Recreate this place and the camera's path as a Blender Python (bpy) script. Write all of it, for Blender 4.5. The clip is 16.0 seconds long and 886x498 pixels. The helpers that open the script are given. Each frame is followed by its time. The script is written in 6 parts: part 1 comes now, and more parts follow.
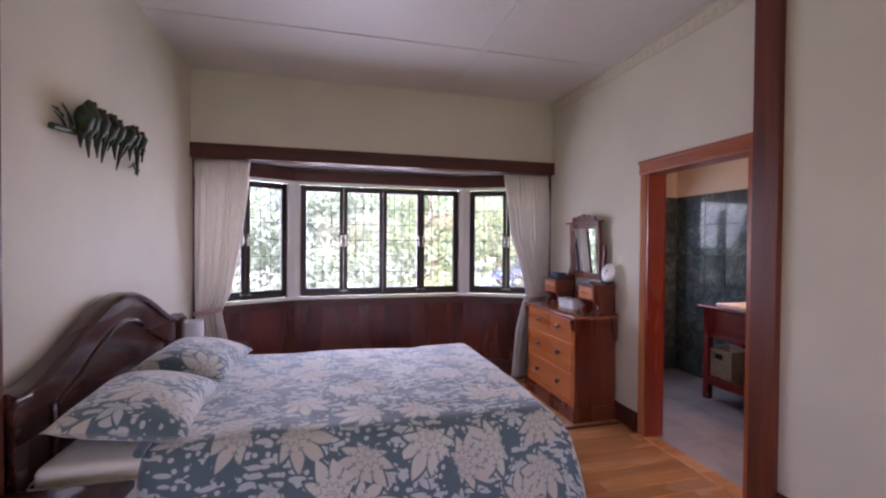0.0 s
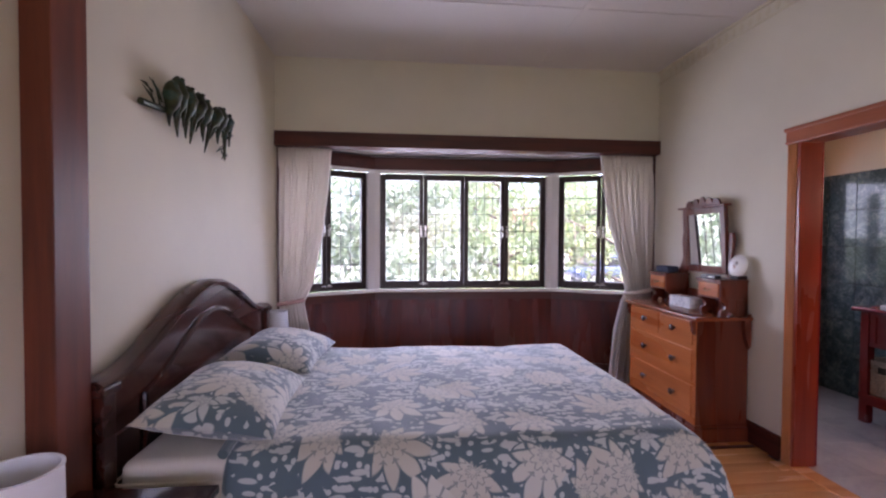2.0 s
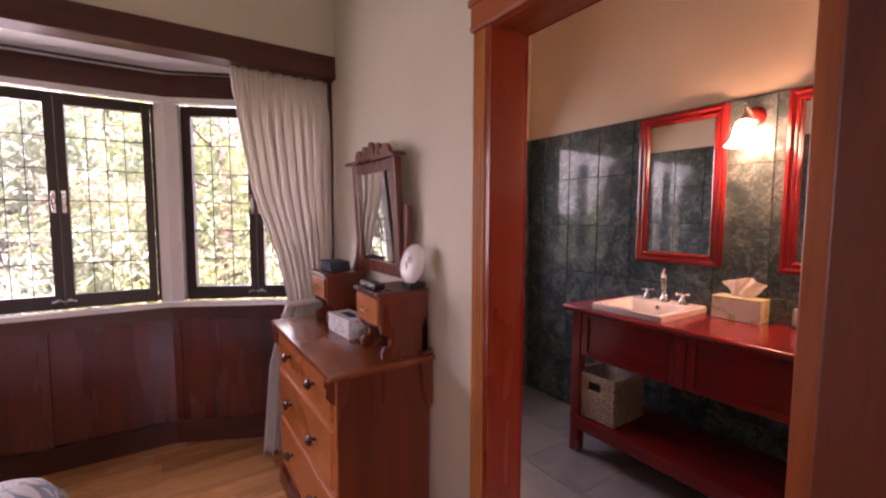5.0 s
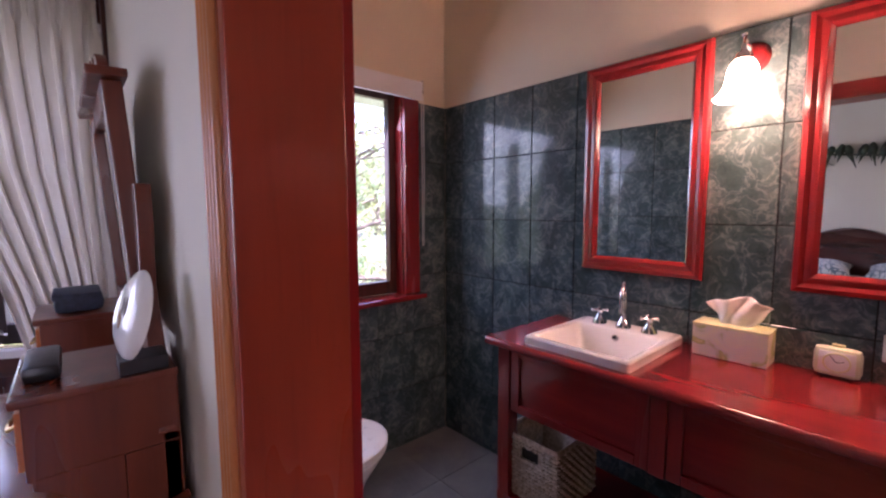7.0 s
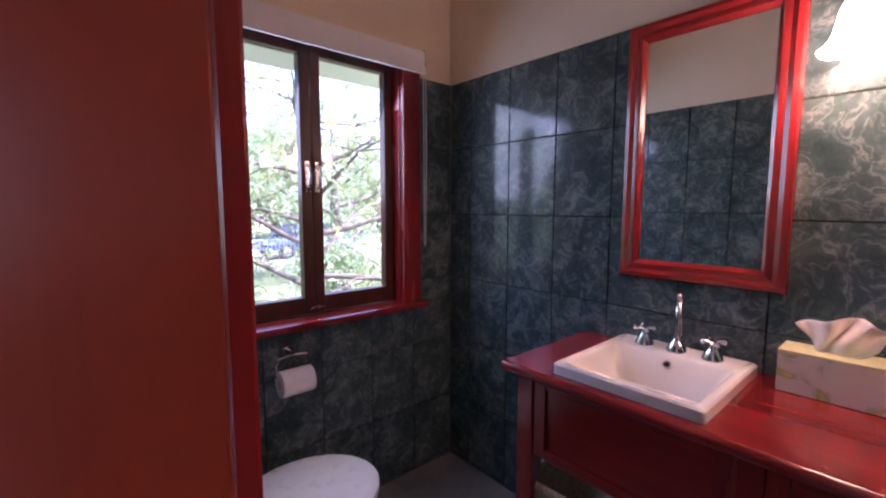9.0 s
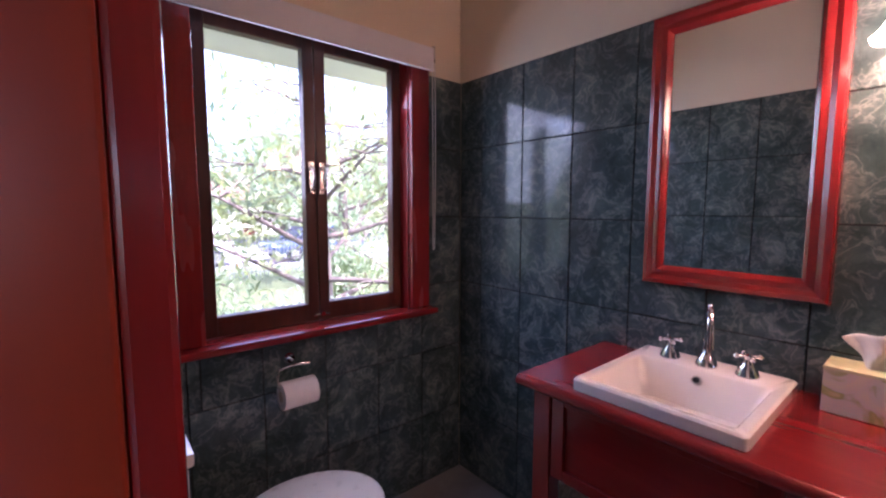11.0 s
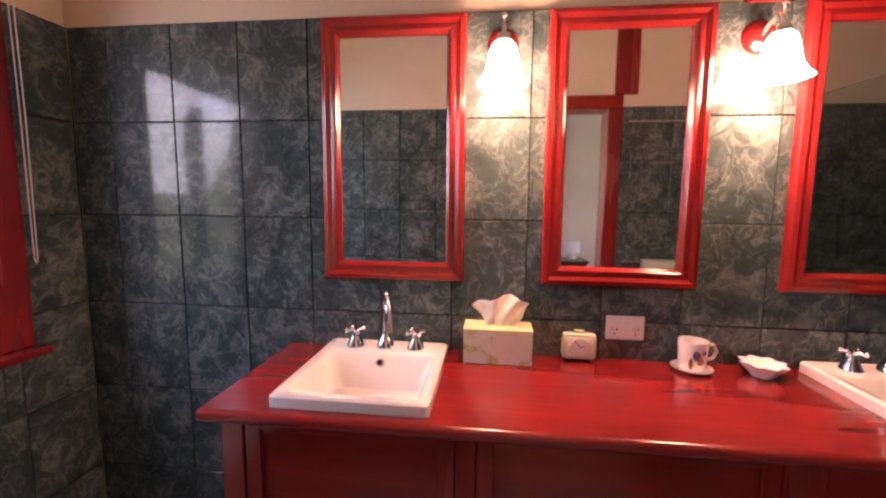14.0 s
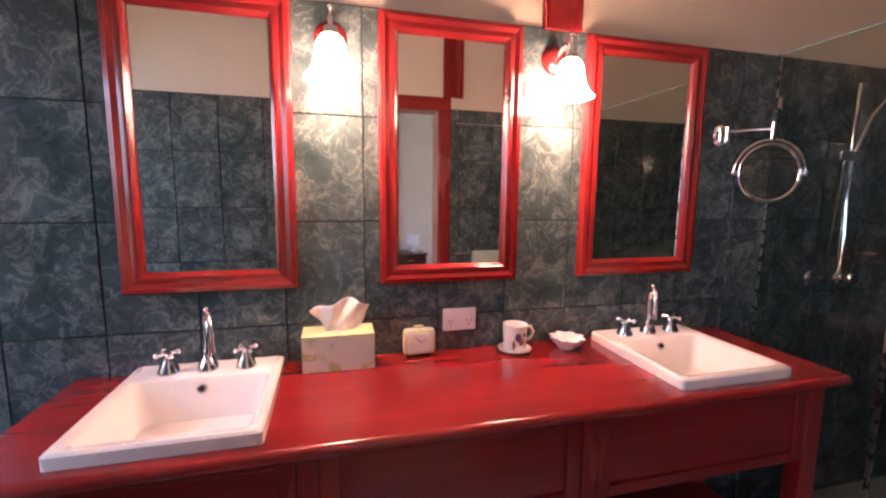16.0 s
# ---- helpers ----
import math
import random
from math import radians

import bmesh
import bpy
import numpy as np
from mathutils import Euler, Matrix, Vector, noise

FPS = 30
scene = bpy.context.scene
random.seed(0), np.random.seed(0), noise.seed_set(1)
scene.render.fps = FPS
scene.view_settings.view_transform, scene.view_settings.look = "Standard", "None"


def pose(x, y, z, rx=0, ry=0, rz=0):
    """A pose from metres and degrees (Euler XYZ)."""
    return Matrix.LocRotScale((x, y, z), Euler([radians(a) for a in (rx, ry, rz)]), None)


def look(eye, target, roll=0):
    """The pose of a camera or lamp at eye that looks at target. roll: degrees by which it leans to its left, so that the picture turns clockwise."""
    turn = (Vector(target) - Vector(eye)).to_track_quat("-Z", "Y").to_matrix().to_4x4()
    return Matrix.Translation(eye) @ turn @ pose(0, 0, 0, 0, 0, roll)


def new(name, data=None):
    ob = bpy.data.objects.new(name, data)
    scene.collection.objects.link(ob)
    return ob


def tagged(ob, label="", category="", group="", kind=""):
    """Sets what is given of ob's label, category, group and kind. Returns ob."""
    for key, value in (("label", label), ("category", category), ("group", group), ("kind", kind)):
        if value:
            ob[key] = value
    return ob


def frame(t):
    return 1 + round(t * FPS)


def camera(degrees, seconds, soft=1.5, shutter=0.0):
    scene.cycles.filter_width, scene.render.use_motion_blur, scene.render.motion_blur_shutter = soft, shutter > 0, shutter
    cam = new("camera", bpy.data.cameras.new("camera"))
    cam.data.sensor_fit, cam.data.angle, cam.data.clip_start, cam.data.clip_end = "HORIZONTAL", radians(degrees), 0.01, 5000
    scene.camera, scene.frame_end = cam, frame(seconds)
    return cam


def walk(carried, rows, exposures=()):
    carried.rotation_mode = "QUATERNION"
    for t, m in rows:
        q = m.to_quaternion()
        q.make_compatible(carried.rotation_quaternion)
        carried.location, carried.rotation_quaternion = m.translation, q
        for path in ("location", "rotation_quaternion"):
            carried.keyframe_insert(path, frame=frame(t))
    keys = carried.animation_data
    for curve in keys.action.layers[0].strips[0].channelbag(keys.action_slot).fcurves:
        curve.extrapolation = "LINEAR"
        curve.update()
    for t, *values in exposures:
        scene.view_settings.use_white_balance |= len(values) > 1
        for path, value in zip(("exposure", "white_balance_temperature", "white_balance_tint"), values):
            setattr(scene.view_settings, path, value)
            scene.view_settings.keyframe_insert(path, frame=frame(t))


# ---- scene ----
cam = camera(92.5, 16.0, soft=2.3)
PATH = [
    (0, (-0.147, -0.272, 1.499), (0.35, 1.665, 1.469), 0.4),
    (0.5, (-0.178, -0.27, 1.475), (0.206, 1.693, 1.454), 0.4),
    (1, (-0.251, -0.204, 1.455), (0.028, 1.776, 1.433), 0.5),
    (1.5, (-0.331, -0.092, 1.439), (-0.119, 1.897, 1.413), 0.5),
    (2, (-0.257, 0.076, 1.427), (-0.071, 2.067, 1.382), 0.3),
    (2.5, (-0.08, 0.304, 1.413), (0.093, 2.296, 1.343), 0.3),
    (3, (0.139, 0.565, 1.412), (0.342, 2.552, 1.309), 0.2),
    (3.5, (0.416, 0.809, 1.4), (0.849, 2.758, 1.284), 0.5),
    (4, (0.719, 1.014, 1.415), (1.422, 2.882, 1.278), 0.3),
    (4.5, (1.012, 1.249, 1.429), (1.931, 3.018, 1.276), 0.2),
    (5, (1.304, 1.426, 1.442), (2.402, 3.09, 1.286), 0.2),
    (7.5, (2.143, 2.058, 1.433), (3.464, 3.547, 1.239), -0.1),
    (8, (2.208, 2.125, 1.423), (3.529, 3.613, 1.22), 0.0),
    (8.5, (2.251, 2.195, 1.423), (3.565, 3.689, 1.222), 0.0),
    (9, (2.283, 2.252, 1.417), (3.591, 3.752, 1.218), 0.1),
    (9.5, (2.301, 2.279, 1.421), (3.599, 3.787, 1.223), -0.0),
    (10, (2.316, 2.291, 1.424), (3.587, 3.824, 1.238), 0.1),
    (12.5, (2.346, 2.402, 1.401), (3.761, 3.803, 1.217), 0.1),
    (13, (2.353, 2.42, 1.422), (4.022, 3.503, 1.223), 0.4),
    (13.5, (2.377, 2.419, 1.431), (4.278, 3.001, 1.216), 0.6),
    (14, (2.384, 2.418, 1.444), (4.358, 2.644, 1.216), 0.6),
    (14.5, (2.394, 2.418, 1.452), (4.379, 2.417, 1.208), 0.6),
    (15, (2.4, 2.41, 1.455), (4.377, 2.246, 1.202), 0.6),
    (15.5, (2.402, 2.403, 1.463), (4.354, 2.048, 1.21), 0.5),
    (16, (2.407, 2.4, 1.467), (4.327, 1.9, 1.216), 0.6),
]
EXPOSURES = [(0.0, 3.38, 6100, 48), (3.5, 3.32, 6100, 49), (4.3, 3.25, 6500, 55), (5.0, 3.46, 7500, 62), (7.5, 3.32, 5550, 49), (9.0, 3.1, 5450, 47), (12.5, 3.2, 6300, 53), (13.5, 3.25, 6900, 53), (14.0, 3.85, 6900, 55), (14.5, 4.0, 6400, 50), (16.0, 3.95, 6000, 46)]
walk(cam, [(t, look(eye, target, roll)) for t, eye, target, roll in PATH], EXPOSURES)


# ---- world, sun, large lights ----
world = bpy.data.worlds.new("sky")
scene.world = world
world.use_nodes = True
sky = world.node_tree.nodes.new("ShaderNodeTexSky")
sky.sky_type = "NISHITA"
sky.sun_disc = False
sky.sun_elevation, sky.sun_rotation = radians(64), radians(159)
sky.air_density, sky.dust_density = 1.0, 3.0
world.node_tree.links.new(sky.outputs[0], world.node_tree.nodes["Background"].inputs["Color"])
world.node_tree.nodes["Background"].inputs["Strength"].default_value = 0.15

sun_data = bpy.data.lights.new("sun", "SUN")
sun_data.energy, sun_data.angle, sun_data.color = 3.4, radians(2.0), (1.0, 0.95, 0.88)
sun = new("sun", sun_data)
sun.matrix_world = look((3, -3, 18), (0, 5, 0))


def area_lamp(name, eye, target, sx, sy, watts, color):
    data = bpy.data.lights.new(name, "AREA")
    data.shape, data.size, data.size_y = "RECTANGLE", sx, sy
    data.energy, data.color = watts, color
    ob = new(name, data)
    ob.matrix_world = look(eye, target)
    return ob


DAY = (0.84, 0.94, 1.0)
WARM = (1.0, 0.60, 0.30)
area_lamp("bay_daylight", (0.15, 4.74, 1.50), (0.30, 0, 1.30), 1.3, 1.15, 4.4, DAY)
area_lamp("bay_daylight_left", (-1.08, 4.47, 1.50), (-0.30, 3.2, 1.4), 0.7, 1.15, 1.4, DAY)
area_lamp("bay_daylight_right", (1.88, 4.47, 1.50), (1.10, 3.2, 1.4), 0.7, 1.15, 0.7, DAY)
area_lamp("bath_daylight", (3.07, 4.14, 1.74), (3.02, 3.0, 1.15), 0.86, 0.62, 0.85, (0.80, 0.94, 1.0))
# added fill lamp behind the unseen rear wall, warming the near end of the bedroom
area_lamp("rear_fill", (0.40, -2.66, 1.55), (0.40, 2.0, 1.5), 2.2, 1.4, 0.45, (1.0, 0.93, 0.84))
for sconce_y in (2.395, 1.622):
    bulb = bpy.data.lights.new("bulb", "POINT")
    bulb.energy, bulb.color, bulb.shadow_soft_size = 0.22, WARM, 0.03
    new("bulb", bulb).location = (3.733, sconce_y, 1.835)


# ---- materials ----
class Nodes:
    """A short way to write shader arithmetic."""

    def __init__(self, name):
        self.mat = bpy.data.materials.new(name)
        self.mat.use_nodes = True
        self.tree = self.mat.node_tree
        self.bsdf = self.tree.nodes["Principled BSDF"]

    def add(self, kind, **values):
        node = self.tree.nodes.new(kind)
        for key, value in values.items():
            setattr(node, key, value)
        return node

    def put(self, socket, value):
        if isinstance(value, bpy.types.NodeSocket):
            self.tree.links.new(value, socket)
        elif isinstance(value, tuple) and socket.type == "RGBA" and len(value) == 3:
            socket.default_value = (*value, 1)
        else:
            socket.default_value = value

    def math(self, op, a, b=0.0, c=0.0, clamp=False):
        node = self.add("ShaderNodeMath", operation=op, use_clamp=clamp)
        for i, v in enumerate((a, b, c)):
            self.put(node.inputs[i], v)
        return node.outputs[0]

    def vmath(self, op, a, b=(0, 0, 0)):
        node = self.add("ShaderNodeVectorMath", operation=op)
        self.put(node.inputs[0], a)
        self.put(node.inputs[1], b)
        return node

    def coords(self, which="Object"):
        return self.add("ShaderNodeTexCoord").outputs[which]

    def world_place(self):
        return self.add("ShaderNodeNewGeometry").outputs["Position"]

    def mapping(self, vec, scale=(1, 1, 1), loc=(0, 0, 0), rot=(0, 0, 0)):
        node = self.add("ShaderNodeMapping")
        self.put(node.inputs["Vector"], vec)
        node.inputs["Scale"].default_value = scale
        node.inputs["Location"].default_value = loc
        node.inputs["Rotation"].default_value = rot
        return node.outputs[0]

    def noise(self, vec, scale, detail=4.0, rough=0.55, distort=0.0):
        node = self.add("ShaderNodeTexNoise")
        self.put(node.inputs["Vector"], vec)
        node.inputs["Scale"].default_value = scale
        node.inputs["Detail"].default_value = detail
        node.inputs["Roughness"].default_value = rough
        node.inputs["Distortion"].default_value = distort
        return node

    def ramp(self, fac, stops):
        node = self.add("ShaderNodeValToRGB")
        self.put(node.inputs[0], fac)
        els = node.color_ramp.elements
        while len(els) < len(stops):
            els.new(0.5)
        for el, (p, c) in zip(els, stops):
            el.position = p
            el.color = (c, c, c, 1) if isinstance(c, (int, float)) else (*c, 1)
        return node.outputs[0]

    def mix(self, fac, a, b, blend="MIX"):
        node = self.add("ShaderNodeMix", data_type="RGBA", blend_type=blend)
        self.put(node.inputs[0], fac)
        self.put(node.inputs[6], a)
        self.put(node.inputs[7], b)
        return node.outputs[2]

    def bump(self, height, strength=0.2, distance=0.005):
        node = self.add("ShaderNodeBump")
        self.put(node.inputs["Height"], height)
        node.inputs["Strength"].default_value = strength
        node.inputs["Distance"].default_value = distance
        self.put(self.bsdf.inputs["Normal"], node.outputs[0])

    def set(self, **values):
        names = {"color": "Base Color", "rough": "Roughness", "metal": "Metallic", "coat": "Coat Weight", "coat_rough": "Coat Roughness",
                 "spec": "Specular IOR Level", "emit": "Emission Color", "power": "Emission Strength", "sheen": "Sheen Weight",
                 "trans": "Transmission Weight", "ior": "IOR", "sub": "Subsurface Weight"}
        for key, value in values.items():
            self.put(self.bsdf.inputs[names[key]], value)
        return self.mat


def island_random(n):
    return n.add("ShaderNodeObjectInfo").outputs["Random"]


def paint(name, color, rough=0.6, var=0.05, bump=0.12, grain=90):
    """Rolled wall paint with faint roller texture and broad patchiness."""
    n = Nodes(name)
    p = n.world_place()
    broad = n.noise(p, 1.3, 3).outputs[0]
    fine = n.noise(p, grain, 3).outputs[0]
    dark = tuple(c * (1 - 2.2 * var) for c in color)
    col = n.mix(n.ramp(broad, [(0.3, 0.0), (0.7, 1.0)]), dark, color)
    n.bump(n.math("ADD", n.math("MULTIPLY", fine, 0.5), n.noise(p, 9, 2).outputs[0]), bump, 0.004)
    return n.set(color=col, rough=n.ramp(broad, [(0.2, rough - 0.07), (0.8, rough + 0.07)]))


def wood(name, dark, light, rough=0.35, axis="Y", grain=14.0, coat=0.0, local=True, pieces=False, bump=0.08):
    """Polished timber: streaked grain along one axis, broad figure and small pores."""
    n = Nodes(name)
    p = n.coords("Object") if local else n.world_place()
    if pieces:
        shift = n.math("MULTIPLY", island_random(n), 37.0)
        comb = n.add("ShaderNodeCombineXYZ")
        for i in range(3):
            n.put(comb.inputs[i], shift)
        p = n.vmath("ADD", p, comb.outputs[0]).outputs[0]
    stretch = {"X": (0.07, 1, 1), "Y": (1, 0.07, 1), "Z": (1, 1, 0.07)}[axis]
    q = n.mapping(p, stretch)
    streak = n.noise(q, grain, 6, 0.6, 0.6).outputs[0]
    figure = n.noise(n.mapping(p, tuple(0.15 if s < 1 else 1 for s in stretch)), 5.0, 3, 0.5, 0.35).outputs[0]
    pores = n.noise(q, grain * 9, 2).outputs[0]
    mid = tuple((a + b) / 2 for a, b in zip(dark, light))
    fac = n.math("ADD", n.math("MULTIPLY", streak, 0.72), n.math("MULTIPLY", figure, 0.28))
    col = n.ramp(fac, [(0.30, dark), (0.50, mid), (0.72, light)])
    col = n.mix(n.math("MULTIPLY", n.ramp(pores, [(0.55, 0.0), (0.75, 1.0)]), 0.35), col, dark)
    if pieces:
        tone = n.ramp(island_random(n), [(0.0, 0.72), (1.0, 1.12)])
        col = n.mix(1.0, col, tone, "MULTIPLY")
    n.bump(n.math("ADD", streak, n.math("MULTIPLY", pores, 0.4)), bump, 0.002)
    return n.set(color=col, rough=n.ramp(figure, [(0.3, rough - 0.06), (0.7, rough + 0.08)]), coat=coat, coat_rough=0.12)


def plain(name, color, rough=0.4, metal=0.0, var=0.06, coat=0.0, scale=25):
    n = Nodes(name)
    p = n.coords("Object")
    f = n.noise(p, scale, 4).outputs[0]
    col = n.mix(n.ramp(f, [(0.35, 0.0), (0.65, 1.0)]), tuple(c * (1 - var) for c in color), tuple(min(1, c * (1 + var)) for c in color))
    return n.set(color=col, rough=n.ramp(f, [(0.3, max(0.02, rough * 0.85)), (0.7, rough * 1.15)]), metal=metal, coat=coat)


M_WALL = paint("cream_wall_paint", (0.75, 0.70, 0.575))
M_WALL_WHITE = paint("white_wall_paint", (0.80, 0.77, 0.71))
M_BATHWALL = paint("bath_wall_paint", (0.82, 0.71, 0.53))
M_CEIL = paint("ceiling_paint", (0.74, 0.71, 0.69), 0.45, 0.04)
M_WHITE = paint("white_gloss_paint", (0.80, 0.79, 0.77), 0.35, 0.03, 0.05)
DARK_A, DARK_B = (0.032, 0.007, 0.004), (0.125, 0.024, 0.012)
M_DARK_X = wood("dark_jarrah_x", DARK_A, DARK_B, 0.42, "X")
M_DARK_Y = wood("dark_jarrah_y", DARK_A, DARK_B, 0.42, "Y")
M_DARK_Z = wood("dark_jarrah_z", DARK_A, DARK_B, 0.42, "Z")
M_POST = wood("post_jarrah", (0.070, 0.013, 0.006), (0.210, 0.046, 0.016), 0.42, "Z")
M_DADO = wood("dado_jarrah", (0.032, 0.005, 0.004), (0.19, 0.028, 0.016), 0.26, "Z", 9, coat=0.2)
M_SASH = wood("sash_timber", (0.012, 0.005, 0.004), (0.035, 0.014, 0.010), 0.4, "Z")
M_TRIM_Z = wood("orange_jarrah_z", (0.23, 0.048, 0.013), (0.50, 0.130, 0.036), 0.34, "Z", coat=0.3)
M_TRIM_Y = wood("orange_jarrah_y", (0.23, 0.048, 0.013), (0.50, 0.130, 0.036), 0.34, "Y", coat=0.3)
# lighter orange than the trim: puts the highlights of the reeds into their colour
M_REED_HIGHLIGHT = wood("reed_highlight_jarrah", (0.42, 0.135, 0.036), (0.66, 0.255, 0.080), 0.34, "Z", coat=0.2)
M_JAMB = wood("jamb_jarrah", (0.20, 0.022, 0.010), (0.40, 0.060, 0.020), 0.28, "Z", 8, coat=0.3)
M_RED_Y = wood("red_jarrah_y", (0.19, 0.010, 0.010), (0.33, 0.023, 0.018), 0.20, "Y", 8, coat=0.5)
M_RED_Z = wood("red_jarrah_z", (0.15, 0.008, 0.008), (0.33, 0.023, 0.018), 0.24, "Z", 8, coat=0.5)
M_RED_X = wood("red_jarrah_x", (0.15, 0.008, 0.008), (0.33, 0.023, 0.018), 0.24, "X", 8, coat=0.5)
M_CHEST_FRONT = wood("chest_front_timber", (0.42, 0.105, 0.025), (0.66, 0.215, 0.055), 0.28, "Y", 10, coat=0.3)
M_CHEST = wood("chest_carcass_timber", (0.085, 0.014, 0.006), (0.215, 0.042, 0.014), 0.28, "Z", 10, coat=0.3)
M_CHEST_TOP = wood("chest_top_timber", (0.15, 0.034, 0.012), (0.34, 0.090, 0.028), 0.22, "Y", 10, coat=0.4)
M_BEDWOOD = wood("bed_mahogany", (0.020, 0.007, 0.005), (0.085, 0.024, 0.015), 0.25, "Y", 9, coat=0.5)
M_NIGHT = wood("nightstand_mahogany", (0.024, 0.008, 0.006), (0.095, 0.028, 0.018), 0.22, "X", 9, coat=0.5)
M_PLANK = wood("floor_plank_timber", (0.46, 0.190, 0.060), (0.74, 0.370, 0.135), 0.24, "X", 10, coat=0.35, local=False, pieces=True)
M_CHROME = plain("chrome", (0.82, 0.82, 0.84), 0.07, 1.0, 0.03)
M_STEEL = plain("brushed_latch_metal", (0.55, 0.53, 0.50), 0.28, 1.0, 0.1)
M_BRASS = plain("aged_brass", (0.45, 0.30, 0.12), 0.32, 1.0, 0.15)
M_CERAMIC = plain("white_ceramic", (0.84, 0.83, 0.81), 0.10, 0.0, 0.01, 0.5)
M_PLASTIC = plain("white_plastic", (0.80, 0.80, 0.78), 0.3, 0.0, 0.01)
M_BLACK = plain("black_plastic", (0.012, 0.012, 0.014), 0.35)
M_NAVY = plain("dark_blue_cloth", (0.035, 0.045, 0.075), 0.7, 0, 0.3, 0, 60)
M_LEAD = plain("lead_came", (0.03, 0.03, 0.032), 0.5, 0.3)
M_GROUT = plain("dark_grout", (0.012, 0.016, 0.016), 0.8)
M_PAPER = plain("white_tissue", (0.85, 0.80, 0.76), 0.85, 0, 0.03, 0, 40)


def glass_mat(name, tint=(0.97, 0.99, 0.98), wavy=0.0, haze=0.0):
    n = Nodes(name)
    t = n.tree
    t.nodes.remove(n.bsdf)
    clear, gloss, fres = n.add("ShaderNodeBsdfTransparent"), n.add("ShaderNodeBsdfGlossy"), n.add("ShaderNodeLayerWeight")
    clear.inputs[0].default_value = (*tint, 1)
    gloss.inputs["Roughness"].default_value = 0.02
    fres.inputs["Blend"].default_value = 0.5
    fac = n.math("ADD", n.math("MULTIPLY", n.math("POWER", fres.outputs["Facing"], 5.0), 0.9), 0.04)
    mixer = n.add("ShaderNodeMixShader")
    t.links.new(fac, mixer.inputs[0])
    t.links.new(clear.outputs[0], mixer.inputs[1])
    t.links.new(gloss.outputs[0], mixer.inputs[2])
    if wavy:
        b = n.add("ShaderNodeBump")
        n.put(b.inputs["Height"], n.noise(n.coords(), 6, 2).outputs[0])
        b.inputs["Strength"].default_value = wavy
        t.links.new(b.outputs[0], gloss.inputs["Normal"])
    surface = mixer.outputs[0]
    # translucent veil mixed into the pane to imitate bright window glare and bloom
    if haze:
        film, veil = n.add("ShaderNodeBsdfTranslucent"), n.add("ShaderNodeMixShader")
        film.inputs[0].default_value = (0.9, 0.92, 0.9, 1)
        n.put(veil.inputs[0], n.ramp(n.noise(n.world_place(), 7, 4).outputs[0], [(0.3, haze * 0.7), (0.7, haze * 1.3)]))
        t.links.new(surface, veil.inputs[1])
        t.links.new(film.outputs[0], veil.inputs[2])
        surface = veil.outputs[0]
    t.links.new(surface, t.nodes["Material Output"].inputs[0])
    return n.mat


M_LEADED_GLASS = glass_mat("old_leaded_glass", haze=0.004)
M_GLASS = glass_mat("window_glass")
M_SHOWER_GLASS = glass_mat("shower_glass", (0.90, 0.95, 0.93))
nm = Nodes("mirror_silver")
M_MIRROR = nm.set(color=(0.86, 0.88, 0.87), metal=1.0, rough=0.01)


def tile_material():
    """Glazed dark green-grey tile with pale veins and cloudy patches."""
    n = Nodes("marbled_green_tile")
    shift = n.math("MULTIPLY", island_random(n), 50.0)
    comb = n.add("ShaderNodeCombineXYZ")
    for i in range(3):
        n.put(comb.inputs[i], shift)
    p = n.vmath("ADD", n.world_place(), comb.outputs[0]).outputs[0]
    warp = n.noise(p, 7, 3)
    q = n.vmath("ADD", p, n.vmath("SCALE", warp.outputs["Color"]).outputs[0])
    q.inputs[1].default_value = (0, 0, 0)
    scaled = n.add("ShaderNodeVectorMath", operation="SCALE")
    n.put(scaled.inputs[0], warp.outputs["Color"])
    scaled.inputs["Scale"].default_value = 0.16
    n.put(q.inputs[1], scaled.outputs[0])
    v = n.noise(q.outputs[0], 13, 5, 0.6, 0.8).outputs[0]
    vein = n.ramp(n.math("ABSOLUTE", n.math("SUBTRACT", v, 0.5)), [(0.0, 1.0), (0.022, 0.45), (0.05, 0.0)])
    v2 = n.noise(q.outputs[0], 26, 4, 0.6, 1.4).outputs[0]
    vein2 = n.ramp(n.math("ABSOLUTE", n.math("SUBTRACT", v2, 0.5)), [(0.0, 0.7), (0.03, 0.0)])
    cloud = n.noise(q.outputs[0], 8, 5, 0.65).outputs[0]
    base = n.ramp(cloud, [(0.28, (0.020, 0.041, 0.043)), (0.5, (0.050, 0.084, 0.085)), (0.68, (0.115, 0.165, 0.162))])
    col = n.mix(n.math("MULTIPLY", vein, n.ramp(cloud, [(0.35, 0.1), (0.65, 0.85)])), base, (0.25, 0.285, 0.275))
    col = n.mix(n.math("MULTIPLY", vein2, n.ramp(cloud, [(0.4, 0.0), (0.7, 0.5)])), col, (0.20, 0.22, 0.21))
    n.bump(n.noise(p, 3.5, 2).outputs[0], 0.10, 0.01)
    return n.set(color=col, rough=0.09, spec=0.45, coat=0.24, coat_rough=0.34)


M_TILE = tile_material()


